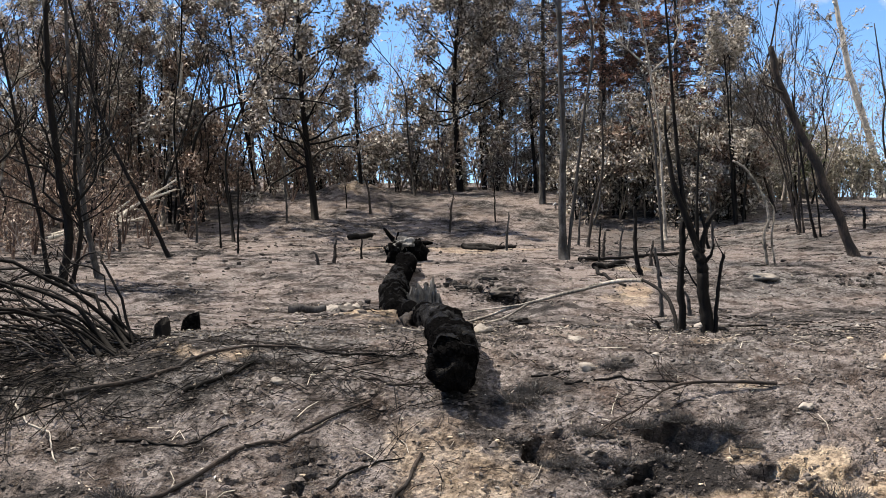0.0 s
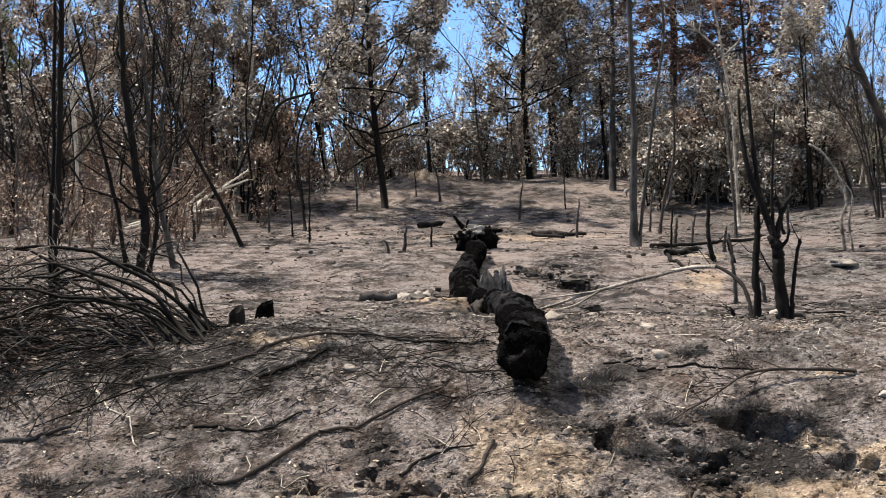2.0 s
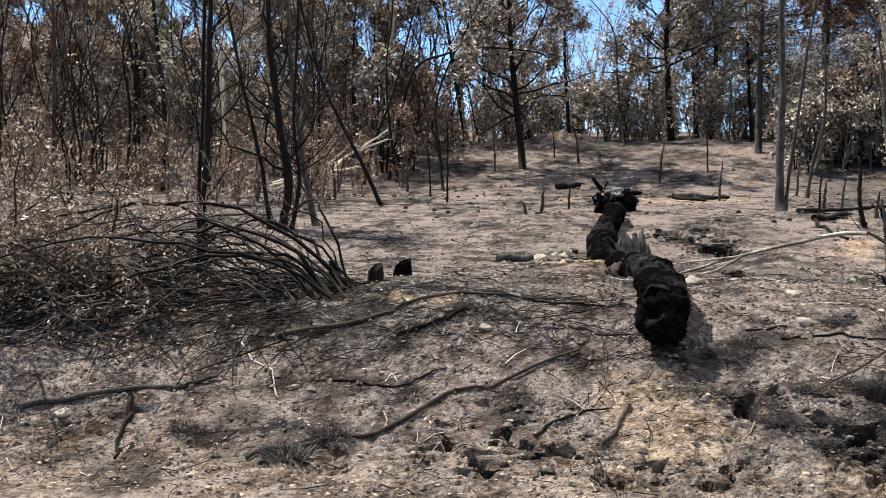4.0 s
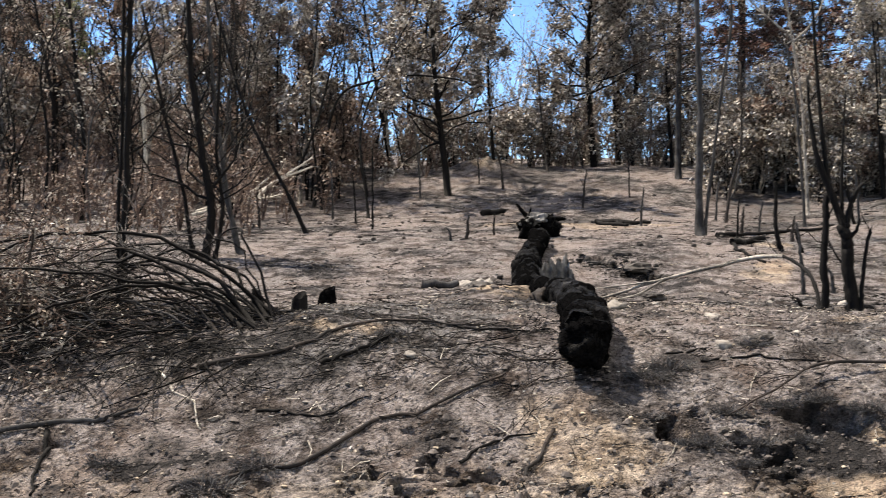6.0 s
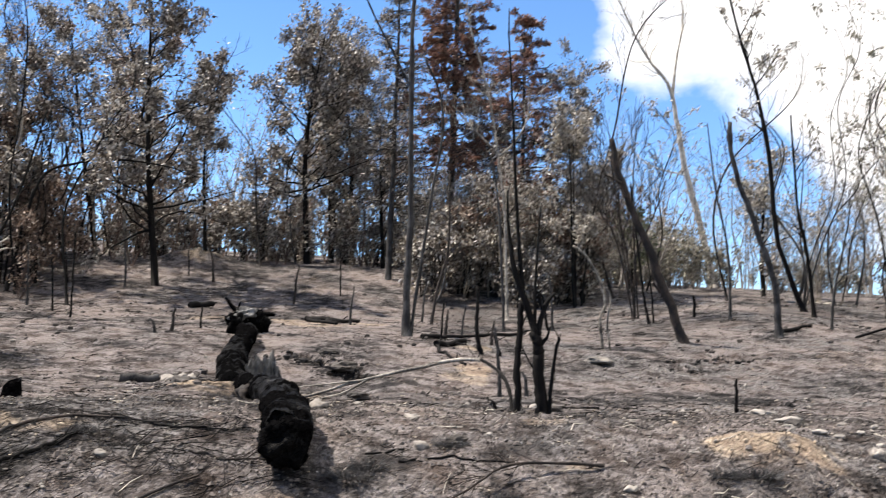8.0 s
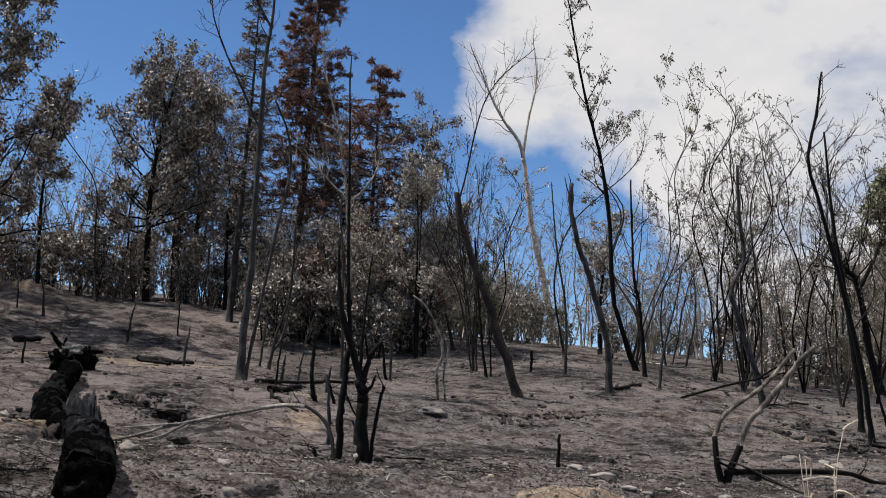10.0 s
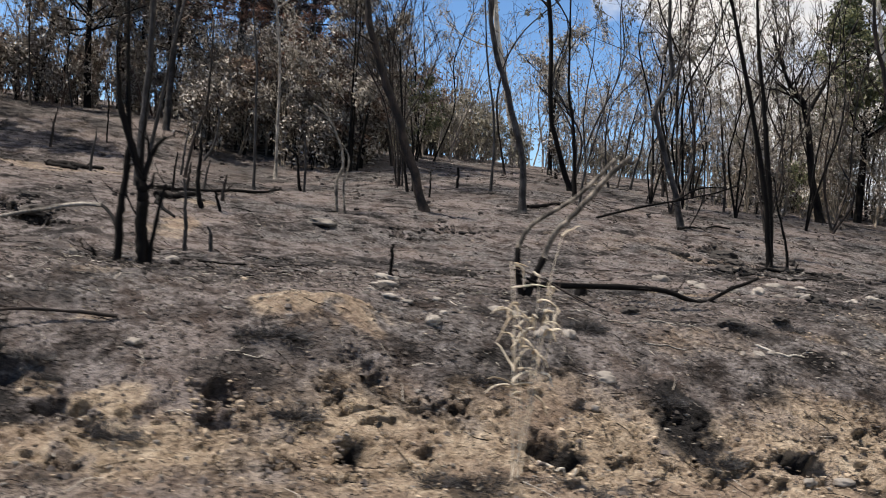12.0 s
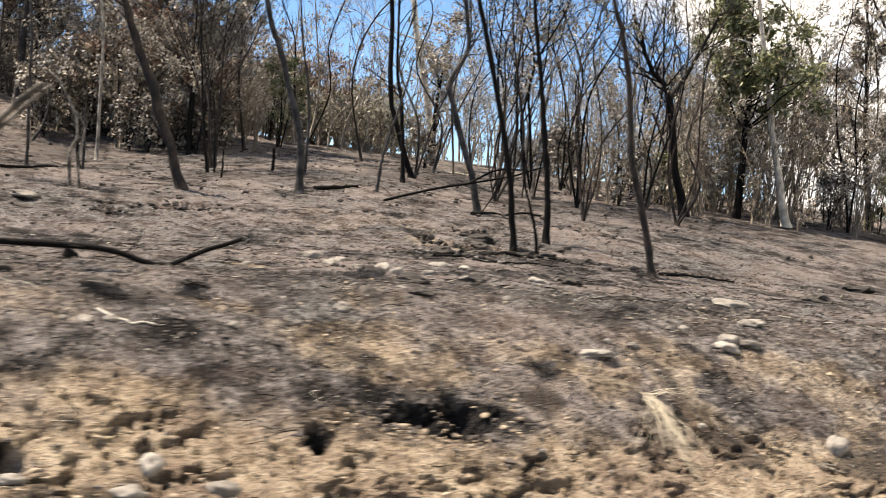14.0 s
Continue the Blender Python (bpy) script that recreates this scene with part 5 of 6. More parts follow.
def torn_slab(name, foot, rows, mat, seed, thick=0.05):
    """A slab of split wood standing on edge: rows of (x, y, foot z, top z) with a ragged top."""
    rng = chance(seed)
    rows = flowing(rows, 26)
    rows[:, 3] += rng.normal(0, 0.018, 26) + 0.03 * np.sign(np.sin(np.arange(26) * 2.4))
    high = np.linspace(0, 1, 9)
    front, back = [], []
    for k, (x, y, z0, z1) in enumerate(rows):
        for f in high:
            lean = 0.22 * f * (z1 - z0) + 0.02 * math.sin(k * 1.7 + 3 * f) + 0.012 * rng.normal()
            front.append((x + 0.01 * rng.normal(), y + lean, z0 + (z1 - z0) * f))
            back.append((x, y + lean + thick * (1.6 - f), z0 + (z1 - z0) * f * 0.97))
    verts = np.array(front + back) - foot
    m, w = len(front), len(high)
    quads = []
    for k in range(25):
        for f in range(w - 1):
            a = k * w + f
            quads += [(a, a + w, a + w + 1, a + 1), (m + a + 1, m + a + w + 1, m + a + w, m + a)]
        top = k * w + w - 1
        quads.append((top, top + w, m + top + w, m + top))
    for f in range(w - 1):
        quads += [(f, f + 1, m + f + 1, m + f), (25 * w + f + 1, 25 * w + f, m + 25 * w + f, m + 25 * w + f + 1)]
    return mesh_from(name, verts, quads, mat, False)


def fallen_log():
    foot = np.array([-0.3, 11.6, 1.0])
    ob = root("fallen_log", foot, "fallen tree trunk burnt to black charcoal, winding up the slope", "log")
    rng = chance(401)
    axis = flowing([(0.07, 7.6, 0.945), (0.065, 8.4, 1.06), (0.02, 9.7, 1.14), (-0.14, 11.6, 1.15), (-0.38, 13.6, 1.13), (-0.56, 15.0, 1.14)], 230)
    thick = np.interp(np.linspace(0, 1, 230), [0, 0.1, 0.3, 0.55, 0.8, 1], [0.185, 0.195, 0.18, 0.17, 0.175, 0.15])
    lower = part("trunk", charred_round("trunk", axis - foot, rounded(thick, steps_=3), 7, knots=[(0.35, 2.6, 0.28, 0.22), (5.4, 2.4, 0.5, 0.35)], open_end=0.16), ob)
    part("burnt_end", lump("burnt_end", (0.15, 0.1, 0.16), CHARCOAL, 21, 0.45, 4), lower, "rounded burnt-off end of charcoal").location = np.array([0.06, 7.6, 0.94]) - foot
    axis = flowing([(-0.6, 15.1, 1.12), (-0.72, 16.2, 1.24), (-0.77, 17.4, 1.38), (-0.76, 18.7, 1.62), (-0.71, 19.9, 1.83), (-0.7, 21.2, 2.02)], 170)
    thick = np.interp(np.linspace(0, 1, 170), [0, 0.15, 0.4, 0.7, 1], [0.17, 0.22, 0.23, 0.19, 0.18])
    part("trunk", charred_round("trunk", axis - foot, rounded(thick, steps_=3), 17, knots=[(2.5, 2.2, 0.6, 0.18), (5.0, 0.7, 0.5, 0.2)]), ob)
    # the root crown: burnt lobes, the upper side grey with ash
    for where, size, mat, seed, label in [((-0.96, 22.2, 2.2), (0.2, 0.3, 0.26), CHARCOAL, 3, "charred lobe of the root crown"), ((-0.55, 22.4, 2.22), (0.26, 0.34, 0.3), CHARCOAL, 5, "charred lobe of the root crown"), ((-0.78, 22.3, 2.36), (0.26, 0.3, 0.17), ASHEN, 8, "top of the root crown grey with ash")]:
        lobe = part("root_lobe", lump("root_lobe", size, mat, seed, 0.6, 4), ob, label)
        lobe.location = np.array(where) - foot
    for k, (x, y, z, way_, long, r) in enumerate([(-0.98, 22.4, 2.4, (-0.45, 0.1, 1.0), 0.42, 0.06), (-0.95, 22.3, 2.38, (-0.1, 0.0, 1.0), 0.26, 0.04), (-0.42, 22.4, 2.4, (0.9, 0.0, 0.25), 0.24, 0.06), (-1.02, 22.2, 2.28, (-1.0, 0.0, 0.2), 0.2, 0.07)]):
        part("root", Wood(k).add(sprout(rng, np.array([x, y, z]) - foot, way_, long, 0.18, 0.0, 6), np.linspace(r, r * 0.4, 6), 8).mesh("root", CHARCOAL, 0.2), ob)
    # a frayed stub under the trunk, and the torn grey slab that stands beside it
    stub = part("stub", lump("stub", (0.2, 0.5, 0.13), BROWN, 12, 0.8, 4), ob, "frayed brown stub of a burnt limb")
    stub.location = np.array([-0.36, 12.2, 1.05]) - foot
    part("torn_slab", torn_slab("torn_slab", foot, [(-0.6, 15.9, 1.0, 1.2), (-0.5, 16.0, 1.0, 1.46), (-0.38, 16.1, 1.0, 1.5), (-0.22, 16.2, 1.0, 1.54), (-0.15, 16.25, 1.0, 1.63), (-0.07, 16.25, 1.0, 1.38), (0.1, 16.2, 1.0, 1.12)], ASHEN, 33), ob, "torn slab of ash-grey wood on edge")


fallen_log()


# ---- fallen branches and sticks ----
def on_ground(points, lift=0.0):
    return [(x, y, float(ground(x, y)) + lift) for x, y in points]


def fallen_branch(label, points, r0, r1, mat, seed, twigs=4, length=0.35, name="fallen_branch", group="", extra=(), category="branch"):
    """A branch lying on the ground, or propped, with its side twigs; points in the plan follow the ground."""
    rng = chance(seed)
    flat = len(points[0]) == 2
    pts = np.array(on_ground(points, r0 * 0.55) if flat else points, float)
    line = flowing(pts, 18)
    if flat:
        sway = 0.035 * np.linalg.norm(pts[-1] - pts[0]) * np.stack([np.interp(np.linspace(0, 5, 18), np.arange(6), rng.normal(0, 1, 6)) for _ in range(2)], 1)
        line[:, :2] += sway * np.sin(np.linspace(0, np.pi, 18))[:, None]
        line[:, 2] = ground(line[:, 0], line[:, 1]) + r0 * 0.55 + 0.5 * r0 * np.sin(np.linspace(0, 5.0, 18) + seed) ** 2
        line[:, 2] = np.maximum(line[:, 2], ground(line[:, 0], line[:, 1]) + r1 * 0.5)
    line[1:-1] += rng.normal(0, min(r0 * 0.25, 0.005 * np.linalg.norm(pts[-1] - pts[0])), (16, 3)) * (1, 1, 0.4)
    foot = line[0].copy()
    ob = root(name, foot, label, category, group)
    thick = np.linspace(r0, r1, 18) * (1 + 0.1 * rng.uniform(-1, 1, 18))
    part("stem", Wood(seed).add(line - foot, thick, 8).mesh("stem", mat, 0.08), ob)
    for k, (side, a, b, *own) in enumerate(extra):
        side = flowing(np.array(on_ground(side, a * 0.6) if len(side[0]) == 2 else side, float), 10) - foot
        part("side_branch", Wood(seed + k).add(side, np.linspace(a, b, 10), 6).mesh("side_branch", own[0] if own else mat, 0.08), ob)
    fine = Wood(seed + 9)
    branch_out(rng, fine, line - foot, thick, twigs, length, (0.25, 1.0), 40, 0.0, 2, 0.16, 3, 0.6, None, 0.5, 0.003)
    if fine.kinds:
        tagged(part("twig_mass", fine.mesh("twig_mass", mat), ob), kind="stuff")
    return ob


fallen_branch("bare branch snapped over from the coppice, its bark half peeled", [(2.13, 11.6, 1.57), (1.9, 11.82, 1.56), (1.59, 12.0, 1.49), (0.84, 12.34, 1.28), (0.37, 12.67, 1.11), (0.05, 13.0, 1.04)], 0.024, 0.012, SPLIT, 411, 2, 0.3,
              extra=[([(1.0, 12.3, 1.33), (0.7, 12.2, 1.16), (0.45, 12.0, 1.1)], 0.015, 0.007), ([(0.9, 12.3, 1.3), (0.5, 12.5, 1.24), (0.2, 12.6, 1.2)], 0.013, 0.006)])
fallen_branch("forked branch propped upright, charred foot and pale peeled top", [(6.19, 9.66, 1.47), (6.27, 9.62, 1.72), (6.41, 9.57, 1.89), (6.68, 9.53, 2.25), (6.9, 9.48, 2.5)], 0.03, 0.026, PEELED, 412, 0, 0.3,
              extra=[([(5.95, 9.75, 1.53), (6.08, 9.78, 1.77), (6.52, 9.8, 2.08), (6.9, 9.82, 2.49)], 0.025, 0.02), ([(6.86, 9.49, 2.46), (6.92, 9.48, 2.44), (6.97, 9.47, 2.5)], 0.018, 0.01),
                     ([(6.06, 9.71, 1.02), (6.1, 9.7, 1.2), (6.15, 9.68, 1.35), (6.195, 9.66, 1.48)], 0.042, 0.032, BLACK), ([(6.05, 9.71, 1.02), (5.99, 9.72, 1.2), (5.96, 9.73, 1.38), (5.951, 9.75, 1.54)], 0.036, 0.027, BLACK)])
fallen_branch("thin dark stick leaning against the forked branch", [(6.59, 8.99, 1.03), (6.39, 9.22, 1.12), (6.18, 9.46, 1.25), (5.95, 9.7, 1.34)], 0.012, 0.007, BROWN, 414, 1, 0.2, name="stick")
fallen_branch("long charred branch lying across the slope with an upturned end", [(6.04, 9.68, 1.2), (6.44, 9.7, 1.22), (7.17, 9.72, 1.26), (7.6, 9.75, 1.24), (7.95, 9.77, 1.16), (8.22, 9.78, 1.29), (8.6, 9.8, 1.46)], 0.03, 0.018, BLACK, 413, 4, 0.3,
              extra=[([(6.2, 9.62, 1.27), (6.43, 9.6, 1.16), (6.6, 9.55, 1.1)], 0.012, 0.006), ([(5.9, 9.6, 1.3), (6.05, 9.6, 1.25), (6.25, 9.65, 1.2)], 0.014, 0.008)])
fallen_branch("thin dead branch with fine twigs, lying over the pits", [(x, y, float(ground(x, y)) + h) for x, y, h in [(2.39, 7.8, 0.02), (2.04, 7.76, 0.06), (1.65, 7.67, 0.1), (1.34, 7.46, 0.09), (0.97, 7.2, 0.05)]], 0.014, 0.005, BROWN, 429, 22, 0.34, name="stick")
fallen_branch("long charred branch fallen against a crooked tree", [(12.2, 22.0, 2.37), (12.95, 21.7, 2.65), (13.8, 21.5, 2.9), (14.7, 21.4, 3.17), (15.25, 21.3, 3.4)], 0.028, 0.013, BLACK, 464, 9, 0.7,
              extra=[([(13.8, 21.5, 2.9), (14.3, 21.35, 3.22), (14.9, 21.25, 3.3)], 0.024, 0.012), ([(14.45, 21.42, 3.09), (14.3, 21.3, 2.75), (14.05, 21.2, 2.35)], 0.02, 0.012)])
for seed, points, r0, r1, mat, twigs in [
        (421, [(-2.5, 6.45), (-2.12, 6.66), (-1.71, 6.86), (-1.37, 7.14), (-0.97, 7.28), (-0.5, 7.6)], 0.019, 0.009, BROWN, 7),
        (422, [(-2.75, 7.7), (-2.14, 8.0), (-1.52, 8.4), (-0.68, 8.42)], 0.018, 0.008, BROWN, 7),
        (423, [(-1.85, 7.75), (-1.6, 7.95), (-1.35, 8.2)], 0.018, 0.011, BLACK, 4),
        (424, [(-4.3, 6.82), (-3.89, 6.99), (-3.35, 7.08), (-3.0, 7.2)], 0.025, 0.012, GREY, 4),
        (425, [(-3.56, 7.0), (-3.45, 6.74), (-3.34, 6.36)], 0.02, 0.01, BLACK, 3),
        (426, [(-0.14, 7.1), (-0.28, 6.75), (-0.28, 6.2)], 0.014, 0.01, BROWN, 2),
        (427, [(-0.71, 6.72), (-0.52, 6.94), (-0.27, 7.07)], 0.012, 0.006, BLACK, 3),
        (428, [(-3.04, 7.68), (-2.71, 7.37), (-2.5, 7.06)], 0.009, 0.005, PALE, 1)] + [
        (430, [(0.88, 7.9), (1.29, 7.92), (1.74, 7.88)], 0.01, 0.006, BLACK, 4),
        (431, [(0.65, 8.05), (0.94, 8.05)], 0.01, 0.008, BLACK, 2),
        (432, [(-1.0, 8.5), (-0.6, 8.3), (-0.2, 8.45)], 0.012, 0.006, BLACK, 8),
        (433, [(-0.6, 7.9), (-0.25, 7.85), (0.0, 7.9)], 0.009, 0.005, BROWN, 5),
        (434, [(-2.2, 7.3), (-1.8, 7.2), (-1.45, 7.35)], 0.012, 0.006, BLACK, 8),
        (435, [(0.5, 26.5), (0.85, 26.1), (1.2, 25.7)], 0.05, 0.035, BLACK, 5),
        (436, [(0.5, 27.2), (0.9, 26.6), (1.1, 26.2)], 0.07, 0.05, BLACK, 5)] + [(450, [(1.0, 27.0), (1.3, 26.5), (1.75, 26.2)], 0.06, 0.04, BLACK, 4),
        (437, [(-2.6, 30.0), (-2.3, 30.2), (-2.0, 30.45)], 0.09, 0.07, BLACK, 0),
        (438, [(2.76, 22.0), (3.8, 22.8), (4.7, 23.4), (5.69, 25.0)], 0.045, 0.025, BLACK, 5),
        (460, [(2.84, 20.36), (3.2, 20.9), (3.58, 21.48)], 0.06, 0.045, BLACK, 2),
        (461, [(2.84, 20.4), (2.98, 19.5), (3.13, 18.63)], 0.035, 0.02, BLACK, 2),
        (439, [(15.8, 32.7), (16.4, 32.2), (17.0, 30.6)], 0.045, 0.025, SPLIT, 3),
        (440, [(10.9, 22.8), (11.3, 23.0), (11.65, 23.5), (11.9, 23.4)], 0.05, 0.025, BLACK, 12),
        (441, [(13.9, 21.4), (14.8, 22.0), (15.7, 22.3)], 0.035, 0.018, BLACK, 4),
        (462, [(11.6, 15.0), (12.2, 15.7), (12.75, 16.4), (13.2, 16.9)], 0.026, 0.014, BLACK, 5),
        (463, [(12.1, 14.75), (12.6, 15.2), (13.0, 15.3), (13.7, 15.7)], 0.022, 0.01, BLACK, 8)] + [(442, [(12.6, 16.2), (13.0, 16.7), (13.5, 17.0)], 0.03, 0.02, BROWN, 3),
        (443, [(15.3, 15.6), (15.9, 15.9), (16.8, 16.0)], 0.03, 0.015, BLACK, 8),
        (444, [(13.2, 16.8), (13.9, 16.7), (14.6, 16.9)], 0.03, 0.015, BLACK, 6),
        (445, [(9.3, 8.9), (9.5, 8.85), (9.65, 8.9)], 0.006, 0.004, PEELED, 1),
        (446, [(6.7, 8.56), (6.95, 8.5), (7.1, 8.42)], 0.008, 0.005, SPLIT, 0),
        (447, [(7.55, 8.1), (7.75, 8.0), (7.95, 7.98)], 0.012, 0.008, PALE, 1),
        (448, [(5.05, 6.55), (5.12, 6.48), (5.3, 6.5)], 0.012, 0.008, PALE, 0),
        (449, [(2.9, 13.0), (3.3, 12.9), (3.9, 13.1)], 0.02, 0.012, BLACK, 3)]:
    fallen_branch({"charred_bark": "charred black stick lying on burnt ground", "bleached_bark": "bleached pale stick lying on burnt ground"}.get(mat.name, "scorched brown stick lying on burnt ground"),
                  points, r0, r1, mat, seed, twigs, 0.3, "stick", "sticks on the slope")
for n, pts in enumerate([[(-9.32, 29.0, 3.1), (-8.57, 29.5, 3.6), (-7.4, 30.0, 4.47)], [(-9.07, 29.0, 2.9), (-8.41, 29.5, 3.7), (-7.4, 30.0, 4.2)], [(-10.2, 28.0, 2.75), (-8.9, 28.5, 3.1), (-7.8, 29.0, 3.4)], [(-9.9, 28.6, 2.8), (-9.2, 28.9, 3.2), (-8.1, 29.2, 3.3)], [(-10.6, 29.4, 2.9), (-9.4, 29.7, 3.3), (-8.6, 29.9, 3.9)]]):
    fallen_branch("bleached broken branch heaped on the hillside", pts, 0.05, 0.025, PALE, 460 + n, 5, 0.6, "fallen_branch", "bleached branches on the hillside")


# ---- stumps ----
def burnt_stump(x, y, r, h, seed, mat=None):
    rng = chance(seed)
    foot = np.array([x, y, float(ground(x, y)) - 0.03])
    bm = bmesh.new()
    rows = []
    for k in range(7):
        f = k / 6
        ring = []
        for a in range(14):
            t = a * 2 * math.pi / 14
            w = r * (1.25 - 0.35 * f + 0.15 * noise.noise(Vector((math.cos(t) * 2, math.sin(t) * 2, f * 2 + seed))))
            jag = h * (0.28 * math.cos(t - seed) + 0.1 * noise.noise(Vector((math.cos(t) * 4.0, math.sin(t) * 4.0, seed * 2.3)))) if k == 6 else 0
            ring.append(bm.verts.new((math.cos(t) * w, math.sin(t) * w, f * h + jag)))
        rows.append(ring)
    rows.append([bm.verts.new((v.co.x * 0.6, v.co.y * 0.6, v.co.z - 0.05)) for v in rows[-1]])
    for a, b in zip(rows, rows[1:]):
        for k in range(14):
            bm.faces.new((a[k], a[(k + 1) % 14], b[(k + 1) % 14], b[k]))
    bm.faces.new(rows[-1])
    me = bpy.data.meshes.new("stump")
    bm.to_mesh(me)
    bm.free()
    me.materials.append(mat or CHARCOAL)
    ob = new("stump", me)
    ob.location = foot
    return tagged(ob, "low charred tree stump with a jagged top", "stump", "stumps on the slope")


burnt_stump(-2.34, 9.06, 0.065, 0.15, 1, BLACK)
burnt_stump(-2.26, 9.75, 0.08, 0.17, 7)
burnt_stump(-2.62, 8.75, 0.05, 0.2, 3, BLACK)
burnt_stump(7.15, 10.9, 0.07, 0.12, 4, BLACK)


# ---- the toppled bush ----
def toppled_bush():
    rng = chance(500)
    foot = np.array([-2.5, 8.55, float(ground(-2.5, 8.55))])
    ob = root("toppled_bush", foot, "toppled bush of long arching charred stems, dry leaves at its tips", "shrub")
    # lit gathers every second stem's twigs, coloured pale as if sunlit
    fine, lit, tips = Wood(501), Wood(502), []
    for n in range(96):
        start = np.array([rng.uniform(-0.3, 0.12) - (rng.uniform(0.2, 2.2) if n % 4 else 0.0), rng.uniform(-0.5, 0.6), 0.0]) if n > 13 else np.array([rng.uniform(-0.2, 0.1), rng.uniform(-0.22, 0.3), 0.0])
        long = rng.uniform(1.3, 3.6)
        high = rng.uniform(0.0, 1.0) ** 2.5 * 0.75 + 0.04 if n > 13 else rng.uniform(0.3, 0.85)
        aim = np.array([-1.0, rng.uniform(-0.45, 0.75), 0.0])
        aim = aim / np.linalg.norm(aim)
        s = np.linspace(0, 1, 16)
        line = start + aim * (s * long)[:, None]
        line[:, 2] += high * np.sin(np.pi * np.minimum(s ** 0.9 * 0.97, 1)) ** 0.85 * (0.75 + 0.25 * long / 3.6)
        line[:, 1] += 0.12 * np.sin(s * 3 + rng.uniform(0, 6))
        line[2:] += np.cumsum(rng.normal(0, 0.026 if n < 12 else 0.05, (14, 3)), 0)
        base = ground(line[:, 0] + foot[0], line[:, 1] + foot[1]) - foot[2]
        line[:, 2] = np.maximum(line[:, 2] + base * 0.6, base + 0.01)
        r = rng.uniform(0.004, 0.011) if n > 11 else rng.uniform(0.011, 0.02)
        thick = np.linspace(r, r * 0.35, 16)
        part("stem", Wood(n).add(line, thick, 6).mesh("stem", BLACK if n < 14 else (GREY, BLACK, BROWN)[n % 3], 0.06), ob)
        branch_out(rng, (fine, lit)[n % 2], line, thick, 9, 0.55, (0.3, 1.0), 32, -0.02, 2, 0.16, 3, 0.55, tips, 0.5, 0.003)
    tagged(part("twig_mass", fine.mesh("twig_mass", BLACK), ob), kind="stuff")
    # sunlight on these twigs is put into their pale colour
    tagged(part("twig_mass", lit.mesh("twig_mass", HAZE_LIT_TWIG), ob), kind="stuff")
    far = [t for t in tips if t[-1][0] < -1.9]
    at, _ = scatter_on(rng, far, 1300, 0.08)
    part("leaves", leaf_mesh("leaves", rng, at, 0.036, PALE_LEAF), ob, "shrivelled pale brown leaves")
    return ob


toppled_bush()


def dry_heap():
    """Cut brushwood with shrivelled leaves, beside the toppled bush."""
    rng = chance(510)
    foot = np.array([-4.75, 8.5, float(ground(-4.75, 8.5))])
    ob = root("brush_heap", foot, "heap of dry brushwood with shrivelled reddish and pale leaves", "brushwood")
    fine, tips = Wood(511), []
    for n in range(64):
        start = np.array([rng.uniform(-1.3, 0.45), rng.uniform(-1.0, 0.9), rng.uniform(0, 0.2)])
        line = sprout(rng, start, (rng.normal(0, 0.8), rng.normal(0, 0.5), rng.uniform(0.25, 1.0)), rng.uniform(0.7, 1.5), 0.2, -0.12, 9)
        thick = np.linspace(0.014, 0.005, 9)
        part("stem", Wood(n).add(line, thick, 5).mesh("stem", BROWN), ob)
        branch_out(rng, fine, line, thick, 9, 0.5, (0.15, 1.0), 45, -0.03, 2, 0.2, 4, 0.6, tips, 0.5, 0.003)
    tagged(part("twig_mass", fine.mesh("twig_mass", RUST_TWIG), ob), kind="stuff")
    at, _ = scatter_on(rng, tips, 11000, 0.05)
    pick = rng.uniform(size=len(at)) < 0.5
    part("leaves", leaf_mesh("leaves", rng, at[pick], 0.04, PALE_LEAF), ob, "pale shrivelled leaves")
    part("leaves", leaf_mesh("leaves", rng, at[~pick], 0.045, RUST_LEAF), ob, "reddish shrivelled leaves")


dry_heap()


# ---- burnt tussocks and dry grass ----
def blades(rng, count, radius, length, thick, lean=0.5, up=1.0, droop=-0.15):
    out = Wood(1)
    for _ in range(count):
        a, d = rng.uniform(0, 6.283), radius * math.sqrt(rng.uniform())
        start = np.array([math.cos(a) * d, math.sin(a) * d, -0.02])
        out.add(sprout(rng, start, (math.cos(a) * lean * d / radius + rng.normal(0, 0.25), math.sin(a) * lean * d / radius + rng.normal(0, 0.25), up), length * rng.uniform(0.4, 1.2), 0.22, droop, 4), np.linspace(thick, thick * 0.35, 4), 3)
    return out


